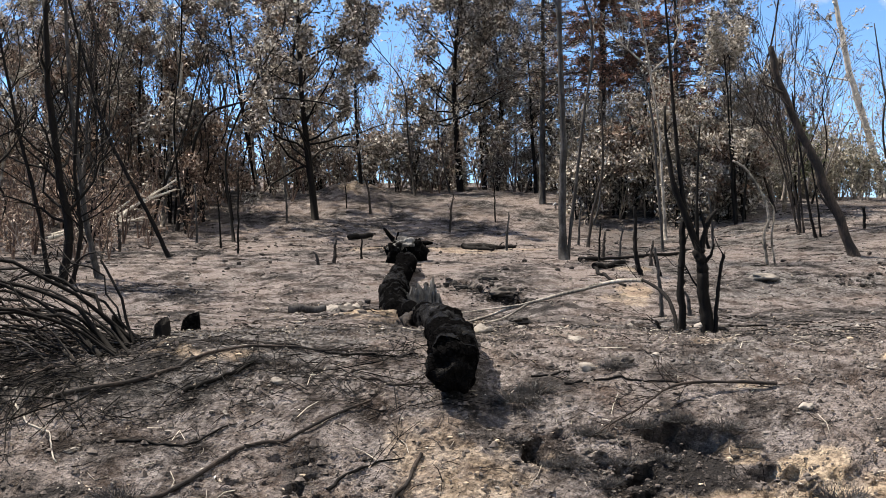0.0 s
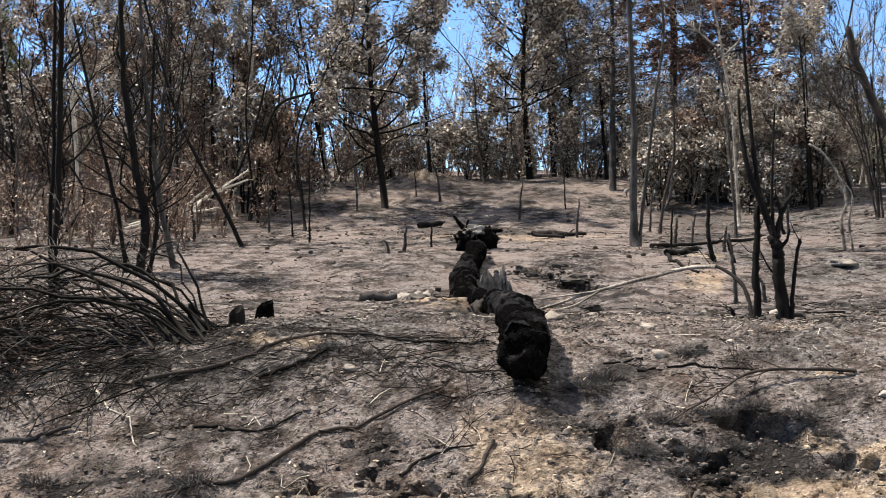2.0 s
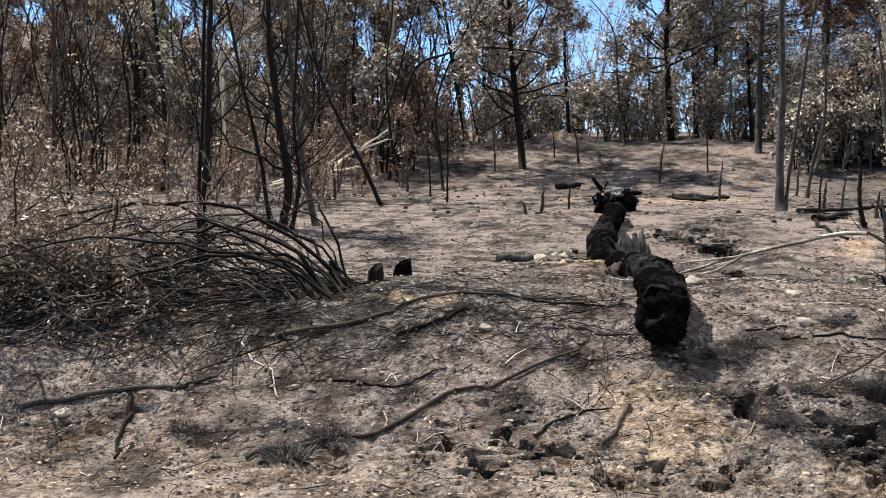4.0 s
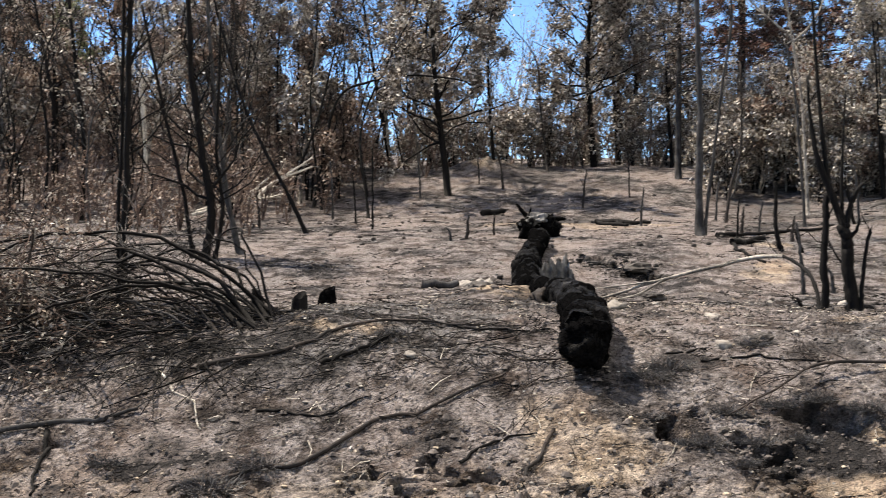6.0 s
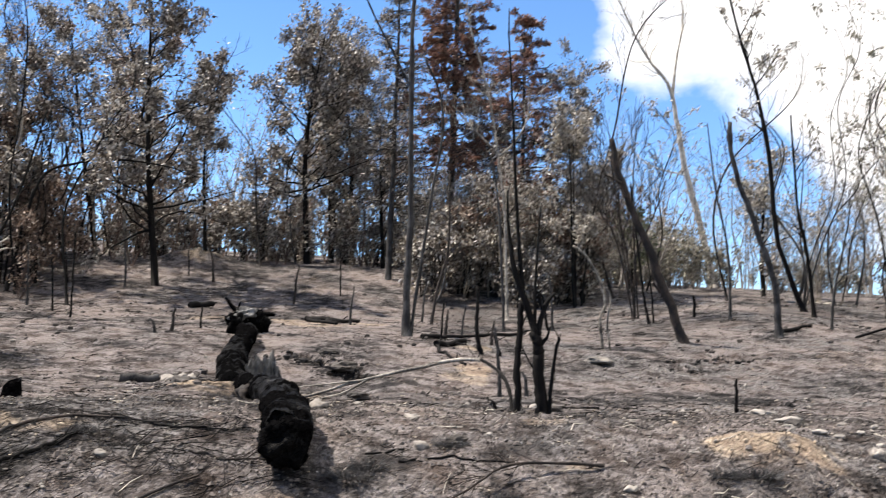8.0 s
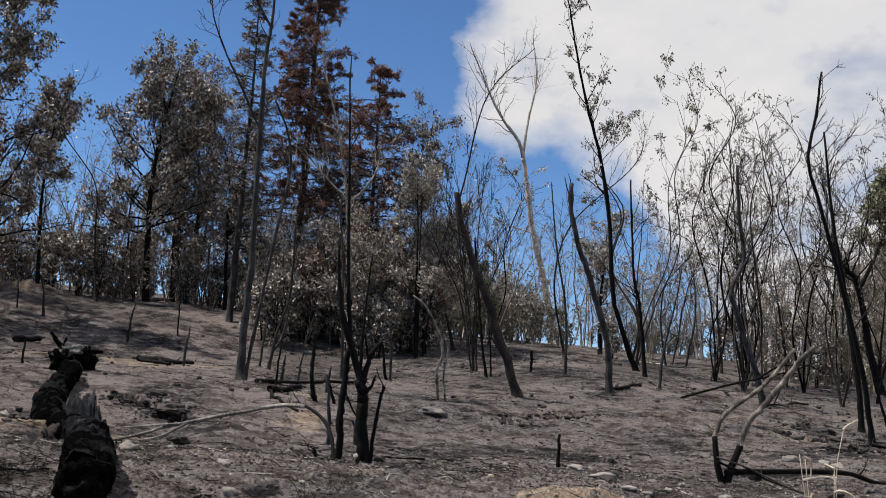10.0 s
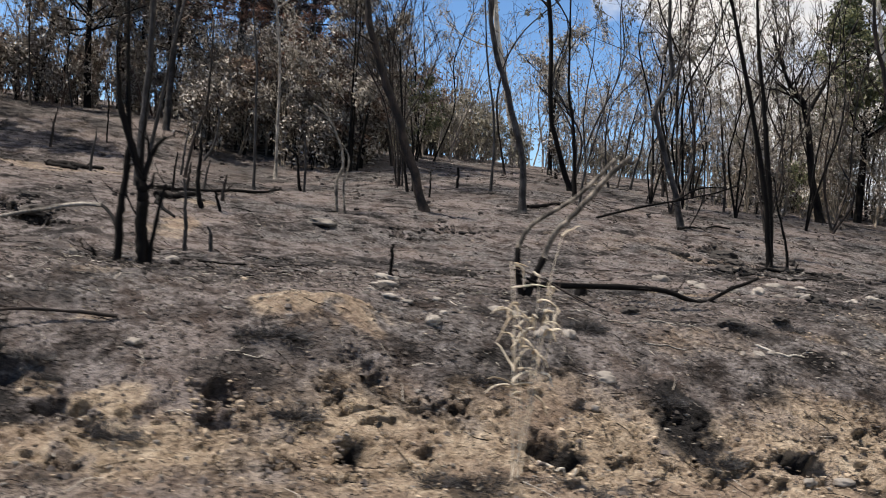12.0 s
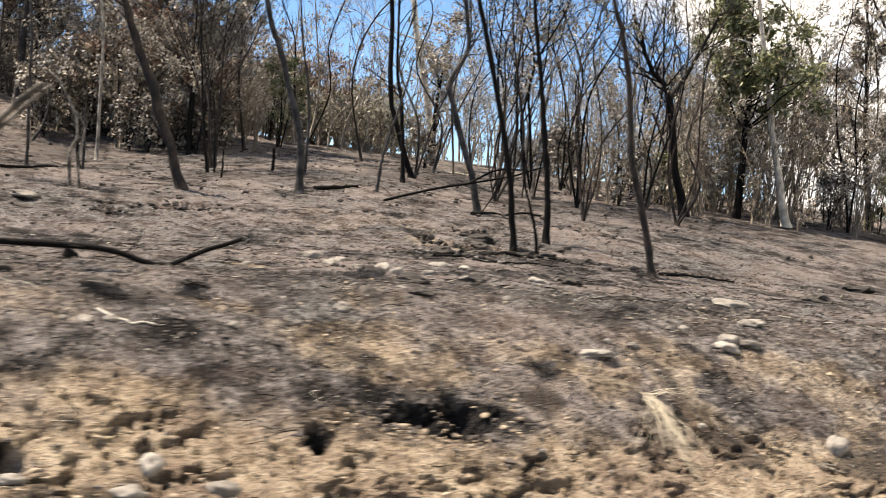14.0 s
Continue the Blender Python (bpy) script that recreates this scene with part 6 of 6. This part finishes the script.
tussocks = []
for n in range(3):
    ob = new("tussock", blades(chance(520 + n), 420, 0.12, 0.085, 0.003, 1.0, 0.8).mesh("tussock", BURNT_GRASS))
    tussocks.append(tagged(ob, "tuft of grass burnt to black stubble", "grass tuft", "burnt tufts on the slope"))
for n, (x, y, size) in enumerate([(4.93, 7.3, 0.9), (2.44, 6.7, 1.1), (4.3, 6.3, 1.1), (4.56, 6.33, 1.2), (6.35, 7.3, 1.0), (6.3, 7.05, 0.8), (6.45, 6.68, 1.1), (7.6, 8.42, 1.2), (6.07, 8.31, 1.2), (3.53, 7.68, 1.1), (0.54, 7.72, 1.1),
                                  (0.66, 7.85, 1.1), (-1.4, 8.2, 0.8), (1.29, 8.16, 0.9), (-2.23, 6.5, 1.3), (10.68, 7.98, 0.9), (8.2, 8.6, 1.0), (3.3, 7.72, 0.9), (9.7, 9.9, 1.2), (-3.0, 6.7, 0.9), (12.0, 9.3, 1.0), (1.33, 7.43, 0.9), (1.6, 7.46, 0.8), (1.9, 7.38, 0.9), (1.15, 7.06, 0.8), (1.43, 7.07, 0.7), (0.85, 7.04, 0.8), (0.98, 7.36, 0.8), (2.0, 7.2, 0.7), (0.5, 7.32, 0.6), (0.72, 7.05, 0.6), (1.02, 6.85, 0.7)]):
    copy_thing(tussocks[n % 3], set_down(None, x, y, turn=n * 77.0, scale=size))
for k, spot in zip(tussocks, [(3.52, 6.9), (5.72, 8.52), (-2.0, 6.75)]):
    stand(k, *spot, scale=1.1)


def dry_stalks(x, y, height, count, seed, spread=0.06, lean=0.1, label="clump of tall dry grass with drooping pale blades"):
    rng = chance(seed)
    foot = np.array([x, y, float(ground(x, y))])
    ob = root("dry_grass", foot, label, "grass")
    for n in range(count):
        stem = sprout(rng, np.array([rng.normal(0, spread), rng.normal(0, spread), -0.02]), (rng.normal(0, lean), rng.normal(0, lean), 1), height * rng.uniform(0.55, 1.05), 0.04, 0.0, 9)
        part("stalk", Wood(n).add(stem, np.linspace(0.0032, 0.0022, 9), 5).mesh("stalk", STRAW), ob)
        leaves = []
        for _ in range(6):
            k = rng.integers(4, 9)
            leaves.append(sprout(rng, stem[k], (rng.normal(0.4, 0.8), rng.normal(0, 0.6), rng.uniform(0.2, 1.4)), rng.uniform(0.08, 0.26), 0.2, rng.uniform(-0.5, -0.1), 6))
        blade_wood = Wood(seed)
        for line in leaves:
            blade_wood.add(line, np.linspace(0.011, 0.004, 6), 3)
        part("blade", blade_wood.mesh("blade", STRAW), ob)


dry_stalks(4.86, 6.38, 1.5, 8, 530, 0.045, 0.05)



# ---- stones ----
def stone(x, y, wide, deep, high, seed, mat=STONE, label="pale weathered stone lying on the burnt soil"):
    me = lump("stone", (wide * 0.5, deep * 0.5, high * 0.46), mat, seed, 0.5, 3)
    ob = new("stone", me)
    ob.location = (x, y, float(ground(x, y)) + high * 0.1)
    ob.rotation_euler = (0.1 * math.sin(seed), 0.1 * math.cos(seed * 2.0), seed * 1.7)
    return tagged(ob, label, "stone", "stones on the slope")


for n, (x, y, w, h) in enumerate([(4.7, 8.1, 0.14, 0.12), (4.65, 9.5, 0.26, 0.08), (5.84, 8.07, 0.11, 0.12), (5.6, 8.0, 0.2, 0.14), (5.92, 7.5, 0.13, 0.1), (10.4, 12.6, 0.22, 0.15), (10.9, 12.4, 0.16, 0.09), (9.3, 8.6, 0.13, 0.09), (6.52, 6.5, 0.2, 0.16),
                                 (8.0, 6.62, 0.17, 0.16), (5.7, 7.15, 0.06, 0.05), (4.39, 7.2, 0.05, 0.04), (10.3, 11.4, 0.16, 0.1), (11.1, 11.6, 0.2, 0.1), (14.2, 11.6, 0.34, 0.12), (11.25, 8.2, 0.26, 0.07), (12.5, 8.5, 0.28, 0.1), (12.75, 8.62, 0.22, 0.08),
                                 (12.85, 7.4, 0.16, 0.22), (13.0, 9.05, 0.18, 0.08), (10.76, 9.1, 0.08, 0.06), (11.62, 8.4, 0.07, 0.06)] + [(0.35, 9.7, 0.2, 0.12), (1.08, 8.15, 0.13, 0.1), (1.1, 9.0, 0.15, 0.06), (-1.7, 16.9, 0.25, 0.16),
                                 (-1.45, 16.4, 0.2, 0.2), (2.5, 7.5, 0.11, 0.05), (5.75, 19.4, 0.55, 0.15), (-2.45, 7.2, 0.09, 0.04), (1.63, 8.35, 0.06, 0.05), (2.9, 12.2, 0.2, 0.08), (0.7, 9.9, 0.1, 0.06), (1.4, 9.2, 0.08, 0.05), (7.3, 6.45, 0.14, 0.07),
                                 (7.9, 6.35, 0.2, 0.1), (8.4, 6.4, 0.18, 0.09), (8.9, 6.5, 0.12, 0.08), (7.0, 6.42, 0.09, 0.07), (9.9, 9.3, 0.1, 0.05), (5.2, 9.0, 0.08, 0.05), (4.9, 8.7, 0.07, 0.05), (5.0, 9.2, 0.12, 0.05), (4.4, 9.0, 0.1, 0.05)] + [(-3.98, 6.85, 0.12, 0.08),
                                 (-1.2, 7.9, 0.1, 0.07), (9.9, 13.2, 0.25, 0.15), (10.2, 12.9, 0.2, 0.1), (12.3, 8.9, 0.1, 0.06), (12.1, 8.75, 0.08, 0.06)]):
    stone(x, y, w, w * (0.65 + 0.3 * ((n * 37) % 10) / 10), h, n + 1)
for n, (x, y, w) in enumerate([(0.95, 7.15, 0.09), (1.1, 7.3, 0.1), (1.35, 7.05, 0.08), (0.9, 6.95, 0.07), (1.45, 7.0, 0.07), (1.9, 7.1, 0.07), (0.75, 7.05, 0.06), (1.2, 7.2, 0.08), (-1.4, 16.2, 0.4), (-1.2, 15.6, 0.35), (-1.1, 15.0, 0.3), (4.55, 9.2, 0.2), (1.35, 8.2, 0.16), (11.0, 11.0, 0.35), (12.9, 13.2, 0.3), (0.9, 13.0, 0.3), (2.9, 11.3, 0.15), (14.0, 17.2, 0.4), (14.5, 16.6, 0.35), (13.2, 18.3, 0.5), (9.9, 10.6, 0.3), (10.0, 9.0, 0.2), (6.8, 9.0, 0.2)]):
    tagged(stone(x, y, w, w * 0.8, w * 0.5, 60 + n, CHAR_CLOD, "clod of blackened earth and roots"), "clod of blackened earth and roots", "clod", "clods on the slope")
for n, (x, y, w, h) in enumerate([(11.2, 8.2, 0.2, 0.07), (12.57, 8.62, 0.22, 0.12), (14.5, 11.9, 0.42, 0.12), (13.1, 9.1, 0.2, 0.08), (12.35, 12.8, 0.25, 0.1), (11.8, 7.5, 0.06, 0.05), (11.6, 8.4, 0.08, 0.05), (11.4, 8.4, 0.07, 0.05), (11.7, 8.1, 0.07, 0.04),
                                 (9.83, 14.2, 0.28, 0.14), (10.1, 13.8, 0.22, 0.08), (10.2, 11.8, 0.16, 0.07), (7.36, 7.97, 0.08, 0.05), (7.5, 7.97, 0.1, 0.06), (8.47, 8.14, 0.09, 0.05), (-1.6, 16.7, 0.22, 0.12), (-1.35, 16.8, 0.2, 0.18)]):
    stone(x, y, w, w * 0.7, h, 120 + n)
for n, (x, y, w) in enumerate([(12.7, 12.6, 0.3), (17.2, 14.3, 0.5), (20.0, 17.4, 0.6), (7.54, 8.5, 0.3), (10.1, 9.75, 0.3), (8.2, 8.74, 0.22), (0.45, 18.8, 0.5), (1.0, 18.1, 0.55), (0.8, 19.2, 0.35), (12.0, 16.2, 0.45), (12.4, 15.8, 0.3), (13.0, 17.5, 0.45), (13.6, 17.0, 0.4), (14.2, 16.3, 0.35), (12.7, 16.6, 0.3), (-1.3, 16.1, 0.3)]):
    tagged(stone(x, y, w, w * 0.75, w * 0.42, 160 + n, CHAR_CLOD, "clod of blackened earth and roots"), "clod of blackened earth and roots", "clod", "clods on the slope")


def straw_clump():
    """Dry straw that hangs down over the bank from one tuft."""
    rng = chance(532)
    top = np.array([11.49, 7.76, float(ground(11.49, 7.76))])
    ob = root("straw_clump", top, "flattened clump of dry straw hanging down the bank", "grass")
    for n in range(46):
        way_ = unit(np.array([rng.normal(0.05, 0.22), -1.0, 0.0])) if n < 36 else unit(np.array([rng.choice([-1.0, 1.0]), rng.normal(0.1, 0.12), 0.0]))
        s = np.linspace(0, rng.uniform(0.35, 0.95) if n < 36 else rng.uniform(0.3, 0.65), 8)
        line = rng.normal(0, 0.035, 3) * (1, 1, 0) + way_ * s[:, None] + np.cumsum(rng.normal(0, 0.006, (8, 3)), 0)
        line[:, 2] = ground(line[:, 0] + top[0], line[:, 1] + top[1]) - top[2] + 0.02 + 0.05 * np.sin(np.linspace(0.3, 3.0, 8)) * rng.uniform(0.3, 1.2)
        part("blade", Wood(n).add(line, np.linspace(0.0024, 0.0014, 8), 3).mesh("blade", STRAW), ob)


straw_clump()
for n, (x, y, w, h) in enumerate([(4.95, 10.7, 0.35, 0.09), (4.72, 8.1, 0.16, 0.11), (5.37, 8.52, 0.13, 0.08), (5.52, 8.4, 0.2, 0.09), (11.36, 13.7, 0.3, 0.1), (11.6, 13.4, 0.22, 0.07), (5.93, 7.53, 0.15, 0.08), (7.5, 7.95, 0.1, 0.05), (7.65, 8.0, 0.08, 0.05), (4.47, 8.6, 0.14, 0.05), (4.3, 8.75, 0.1, 0.05), (4.6, 8.5, 0.09, 0.05), (5.1, 8.9, 0.1, 0.04), (4.85, 8.3, 0.07, 0.05)]):
    stone(x, y, w, w * 0.7, h, 190 + n)
for n, (x, y) in enumerate([(6.68, 8.01), (6.49, 8.5), (6.3, 8.75)]):
    fallen_branch("pale bleached twig lying on the ash", [(x - 0.17, y + 0.05), (x, y + 0.02), (x + 0.16, y - 0.04)], 0.008, 0.005, SPLIT, 470 + n, 1, 0.15, name="stick")
fallen_branch("flat weathered slab of split grey wood on the slope", [(-2.35, 16.5), (-2.1, 16.55), (-1.8, 16.65)], 0.07, 0.05, GREY, 480, 0, 0.2, name="split_log", category="log")
# ---- what lies strewn on the ground ----
def dotted(rng, count, x0, x1, y0, y1, power=1.0):
    x, y = rng.uniform(x0, x1, count), y0 + (y1 - y0) * rng.uniform(0, 1, count) ** power
    return x, y


def crumbs(name, label, seed, spots, low, high, mat, keep=None, sink=0.2, category="gravel", inside=False):
    """Many small rough stones or clods as one mesh."""
    rng = chance(seed)
    x, y = spots
    clear = (holes(x, y) + 8 * crevice(x, y) < 0.35) | inside
    x, y = x[clear], y[clear]
    if keep is not None:
        ok = keep(x, y) > rng.uniform(size=len(x))
        x, y = x[ok], y[ok]
    n = len(x)
    bm = bmesh.new()
    if len(x) > 6000:
        bmesh.ops.create_cone(bm, cap_ends=True, segments=5, radius1=1.0, radius2=0.45, depth=1.1)
        bmesh.ops.triangulate(bm, faces=bm.faces)
    else:
        bmesh.ops.create_icosphere(bm, subdivisions=1, radius=1.0)
    bm.verts.index_update()
    ball = np.array([v.co for v in bm.verts])
    tris = np.array([[v.index for v in f.verts] for f in bm.faces])
    bm.free()
    size = low * (high / low) ** (rng.uniform(0, 1, n) ** 2.2)
    turn = rng.uniform(0, 6.283, n)
    shape = ball[None] * (1 + rng.uniform(-0.3, 0.3, (n, len(ball), 1))) * (size[:, None] * np.stack([np.ones(n), rng.uniform(0.55, 1, n), rng.uniform(0.35, 0.8, n)], 1))[:, None]
    c, s = np.cos(turn)[:, None], np.sin(turn)[:, None]
    sx, sy = shape[..., 0] * c - shape[..., 1] * s, shape[..., 0] * s + shape[..., 1] * c
    z = ground(x, y) + size * 0.5 * (1 - sink * 2)
    verts = np.stack([sx + x[:, None], sy + y[:, None], shape[..., 2] + z[:, None]], -1).reshape(-1, 3)
    faces = (tris[None] + (np.arange(n) * len(ball))[:, None, None]).reshape(-1, 3)
    return tagged(new(name, mesh_from(name, verts, faces, mat, False)), label, category, kind="stuff")


def litter(name, label, seed, spots, low, high, thick, mat, category="litter"):
    """Small twigs lying about, as one mesh."""
    rng = chance(seed)
    x, y = spots
    clear = holes(x, y) < 0.3
    x, y = x[clear], y[clear]
    out = Wood(seed)
    n = len(x)
    long, turn = low * (high / low) ** (rng.uniform(0, 1, n) ** 2), rng.uniform(0, 6.283, n)
    bow = rng.normal(0, 0.12, n) * long
    dx, dy = np.cos(turn), np.sin(turn)
    xs = np.stack([x - dx * long / 2, x - dy * bow, x + dx * long / 2], 1)
    ys = np.stack([y - dy * long / 2, y + dx * bow, y + dy * long / 2], 1)
    zs = ground(xs, ys) + rng.uniform(0.001, 0.02, (n, 3)) * (1 + 3 * long[:, None])
    for k in range(n):
        out.add(np.stack([xs[k], ys[k], zs[k]], 1), np.array([1.0, 0.85, 0.5]) * thick * (0.6 + long[k] / high), 3)
    return tagged(new(name, out.mesh(name, mat)), label, category, kind="stuff")


def flakes(name, label, seed, spots, size, mat, category="litter"):
    """Bits of leaf, bark and ash lying on the ground."""
    rng = chance(seed)
    x, y = spots
    at = np.stack([x, y, ground(x, y) + 0.006], 1)
    way_ = unit(np.stack([rng.normal(size=len(x)), rng.normal(size=len(x)), rng.normal(0.05, 0.3, len(x))], 1))
    return tagged(new(name, leaf_mesh(name, rng, at, size, mat, along=way_ * 3, slim=0.55)), label, category, kind="stuff")


rng = chance(900)
near, mid, far = (-6.5, 16.0, 5.7, 10.5), (-9.0, 19.0, 10.5, 20.0), (-12.0, 22.0, 20.0, 34.0)
crumbs("clods", "crumbled dark clods of burnt earth", 901, dotted(rng, 24000, *near), 0.005, 0.026, CLOD, lambda x, y: 1.05 - sandiness(x, y))
crumbs("clods", "coarser clods of burnt earth on the slope", 920, dotted(chance(920), 9000, *near), 0.011, 0.042, CLOD, lambda x, y: 1.05 - sandiness(x, y))
crumbs("sandy_clods", "crumbled clods of tan sandy soil on the bank", 902, dotted(rng, 11000, *near), 0.004, 0.026, TAN_CLOD, sandiness)
crumbs("gravel", "scattered pale pebbles", 903, dotted(rng, 3200, *near), 0.005, 0.026, STONE)
crumbs("clods", "clods of burnt earth farther up the slope", 904, dotted(rng, 2200, *mid), 0.01, 0.05, CLOD)
crumbs("gravel", "pale pebbles farther up the slope", 905, dotted(rng, 900, *mid), 0.01, 0.05, STONE)
crumbs("clods", "clods of burnt earth on the upper slope", 906, dotted(rng, 1500, *far), 0.02, 0.08, CLOD)
litter("twig_litter", "charred twigs strewn over the ground", 907, dotted(rng, 5200, *near), 0.025, 0.22, 0.003, BLACK)
litter("twig_litter", "scorched brown twigs strewn over the ground", 908, dotted(rng, 1600, *near), 0.04, 0.28, 0.003, BROWN)
litter("twig_litter", "bleached twigs strewn over the ground", 909, dotted(rng, 700, *near), 0.04, 0.25, 0.003, PALE)
litter("twig_litter", "charred twigs strewn farther up the slope", 910, dotted(rng, 4200, *mid), 0.03, 0.3, 0.005, BLACK)
litter("twig_litter", "charred twigs strewn on the upper slope", 911, dotted(rng, 1200, *far), 0.06, 0.45, 0.008, BLACK)
flakes("leaf_litter", "flakes of burnt bark and leaf on the ground", 912, dotted(rng, 6500, *near), 0.035, LITTER)
flakes("leaf_litter", "pale dry leaves among the ash", 913, dotted(rng, 2600, *near), 0.028, PALE_LEAF)
flakes("leaf_litter", "burnt leaf litter farther up the slope", 914, dotted(rng, 2600, *mid), 0.06, LITTER)
# brushwood tangled in front of the toppled bush
brush = dotted(chance(915), 620, -3.8, 0.2, 7.5, 8.7)
litter("brushwood", "tangle of thin charred twigs beside the bush", 916, brush, 0.1, 0.6, 0.0032, BLACK)
brush = dotted(chance(917), 850, -6.2, -2.5, 7.4, 9.0)
litter("brushwood", "tangle of thin charred twigs below the bush", 918, brush, 0.1, 0.75, 0.0048, BLACK)
# crumbled charcoal in and round the burnt-out holes
spots = [chance(930 + n).normal((cx, cy), (rx * 0.9 + 0.05, ry * 0.9 + 0.05), (44, 2)) for n, (cx, cy, rx, ry, deep) in enumerate(PITS)]
spots = np.concatenate(spots)
near_spots, far_spots = spots[spots[:, 1] < 9.0], spots[spots[:, 1] >= 9.0]
crumbs("charcoal_crumbs", "crumbled charcoal and burnt clods in the root holes", 931, (near_spots[:, 0], near_spots[:, 1]), 0.006, 0.03, CLOD, inside=True)
crumbs("charcoal_crumbs", "burnt clods round the holes up the slope", 932, (far_spots[:, 0], far_spots[:, 1]), 0.02, 0.075, CHAR_CLOD, inside=True)
bank_spots = near_spots[near_spots[:, 0] > 2.6]
crumbs("sandy_crumbs", "tan clods broken from the rims of the holes in the bank", 933, (bank_spots[:, 0] + 0.02, bank_spots[:, 1] - 0.05), 0.008, 0.035, TAN_CLOD, inside=True)
rubble = chance(960).normal((-1.2, 15.6), (0.28, 0.9), (90, 2))
crumbs("rubble", "rubble of tan and brown clods beside the log", 961, (rubble[:, 0], rubble[:, 1]), 0.025, 0.09, CLOD, inside=True)
# burnt root heaps at the feet of the trees
for n, (cx, cy, many) in enumerate([(11.8, 15.9, 26), (13.3, 18.8, 26), (13.7, 16.8, 30), (15.1, 16.5, 22), (14.4, 18.4, 24), (16.4, 20.8, 18), (0.6, 18.6, 26), (1.1, 17.8, 22), (2.3, 10.6, 26), (2.8, 10.4, 16)]):
    spot = chance(940 + n).normal((cx, cy), (0.5, 0.4) if cy > 12 else (0.28, 0.2), (many, 2))
    crumbs("burnt_root_heap", "heap of charred roots and clods at a tree's foot", 950 + n, (spot[:, 0], spot[:, 1]), 0.02 if cy > 12 else 0.015, 0.085 if cy > 12 else 0.045, CHAR_CLOD, inside=True)
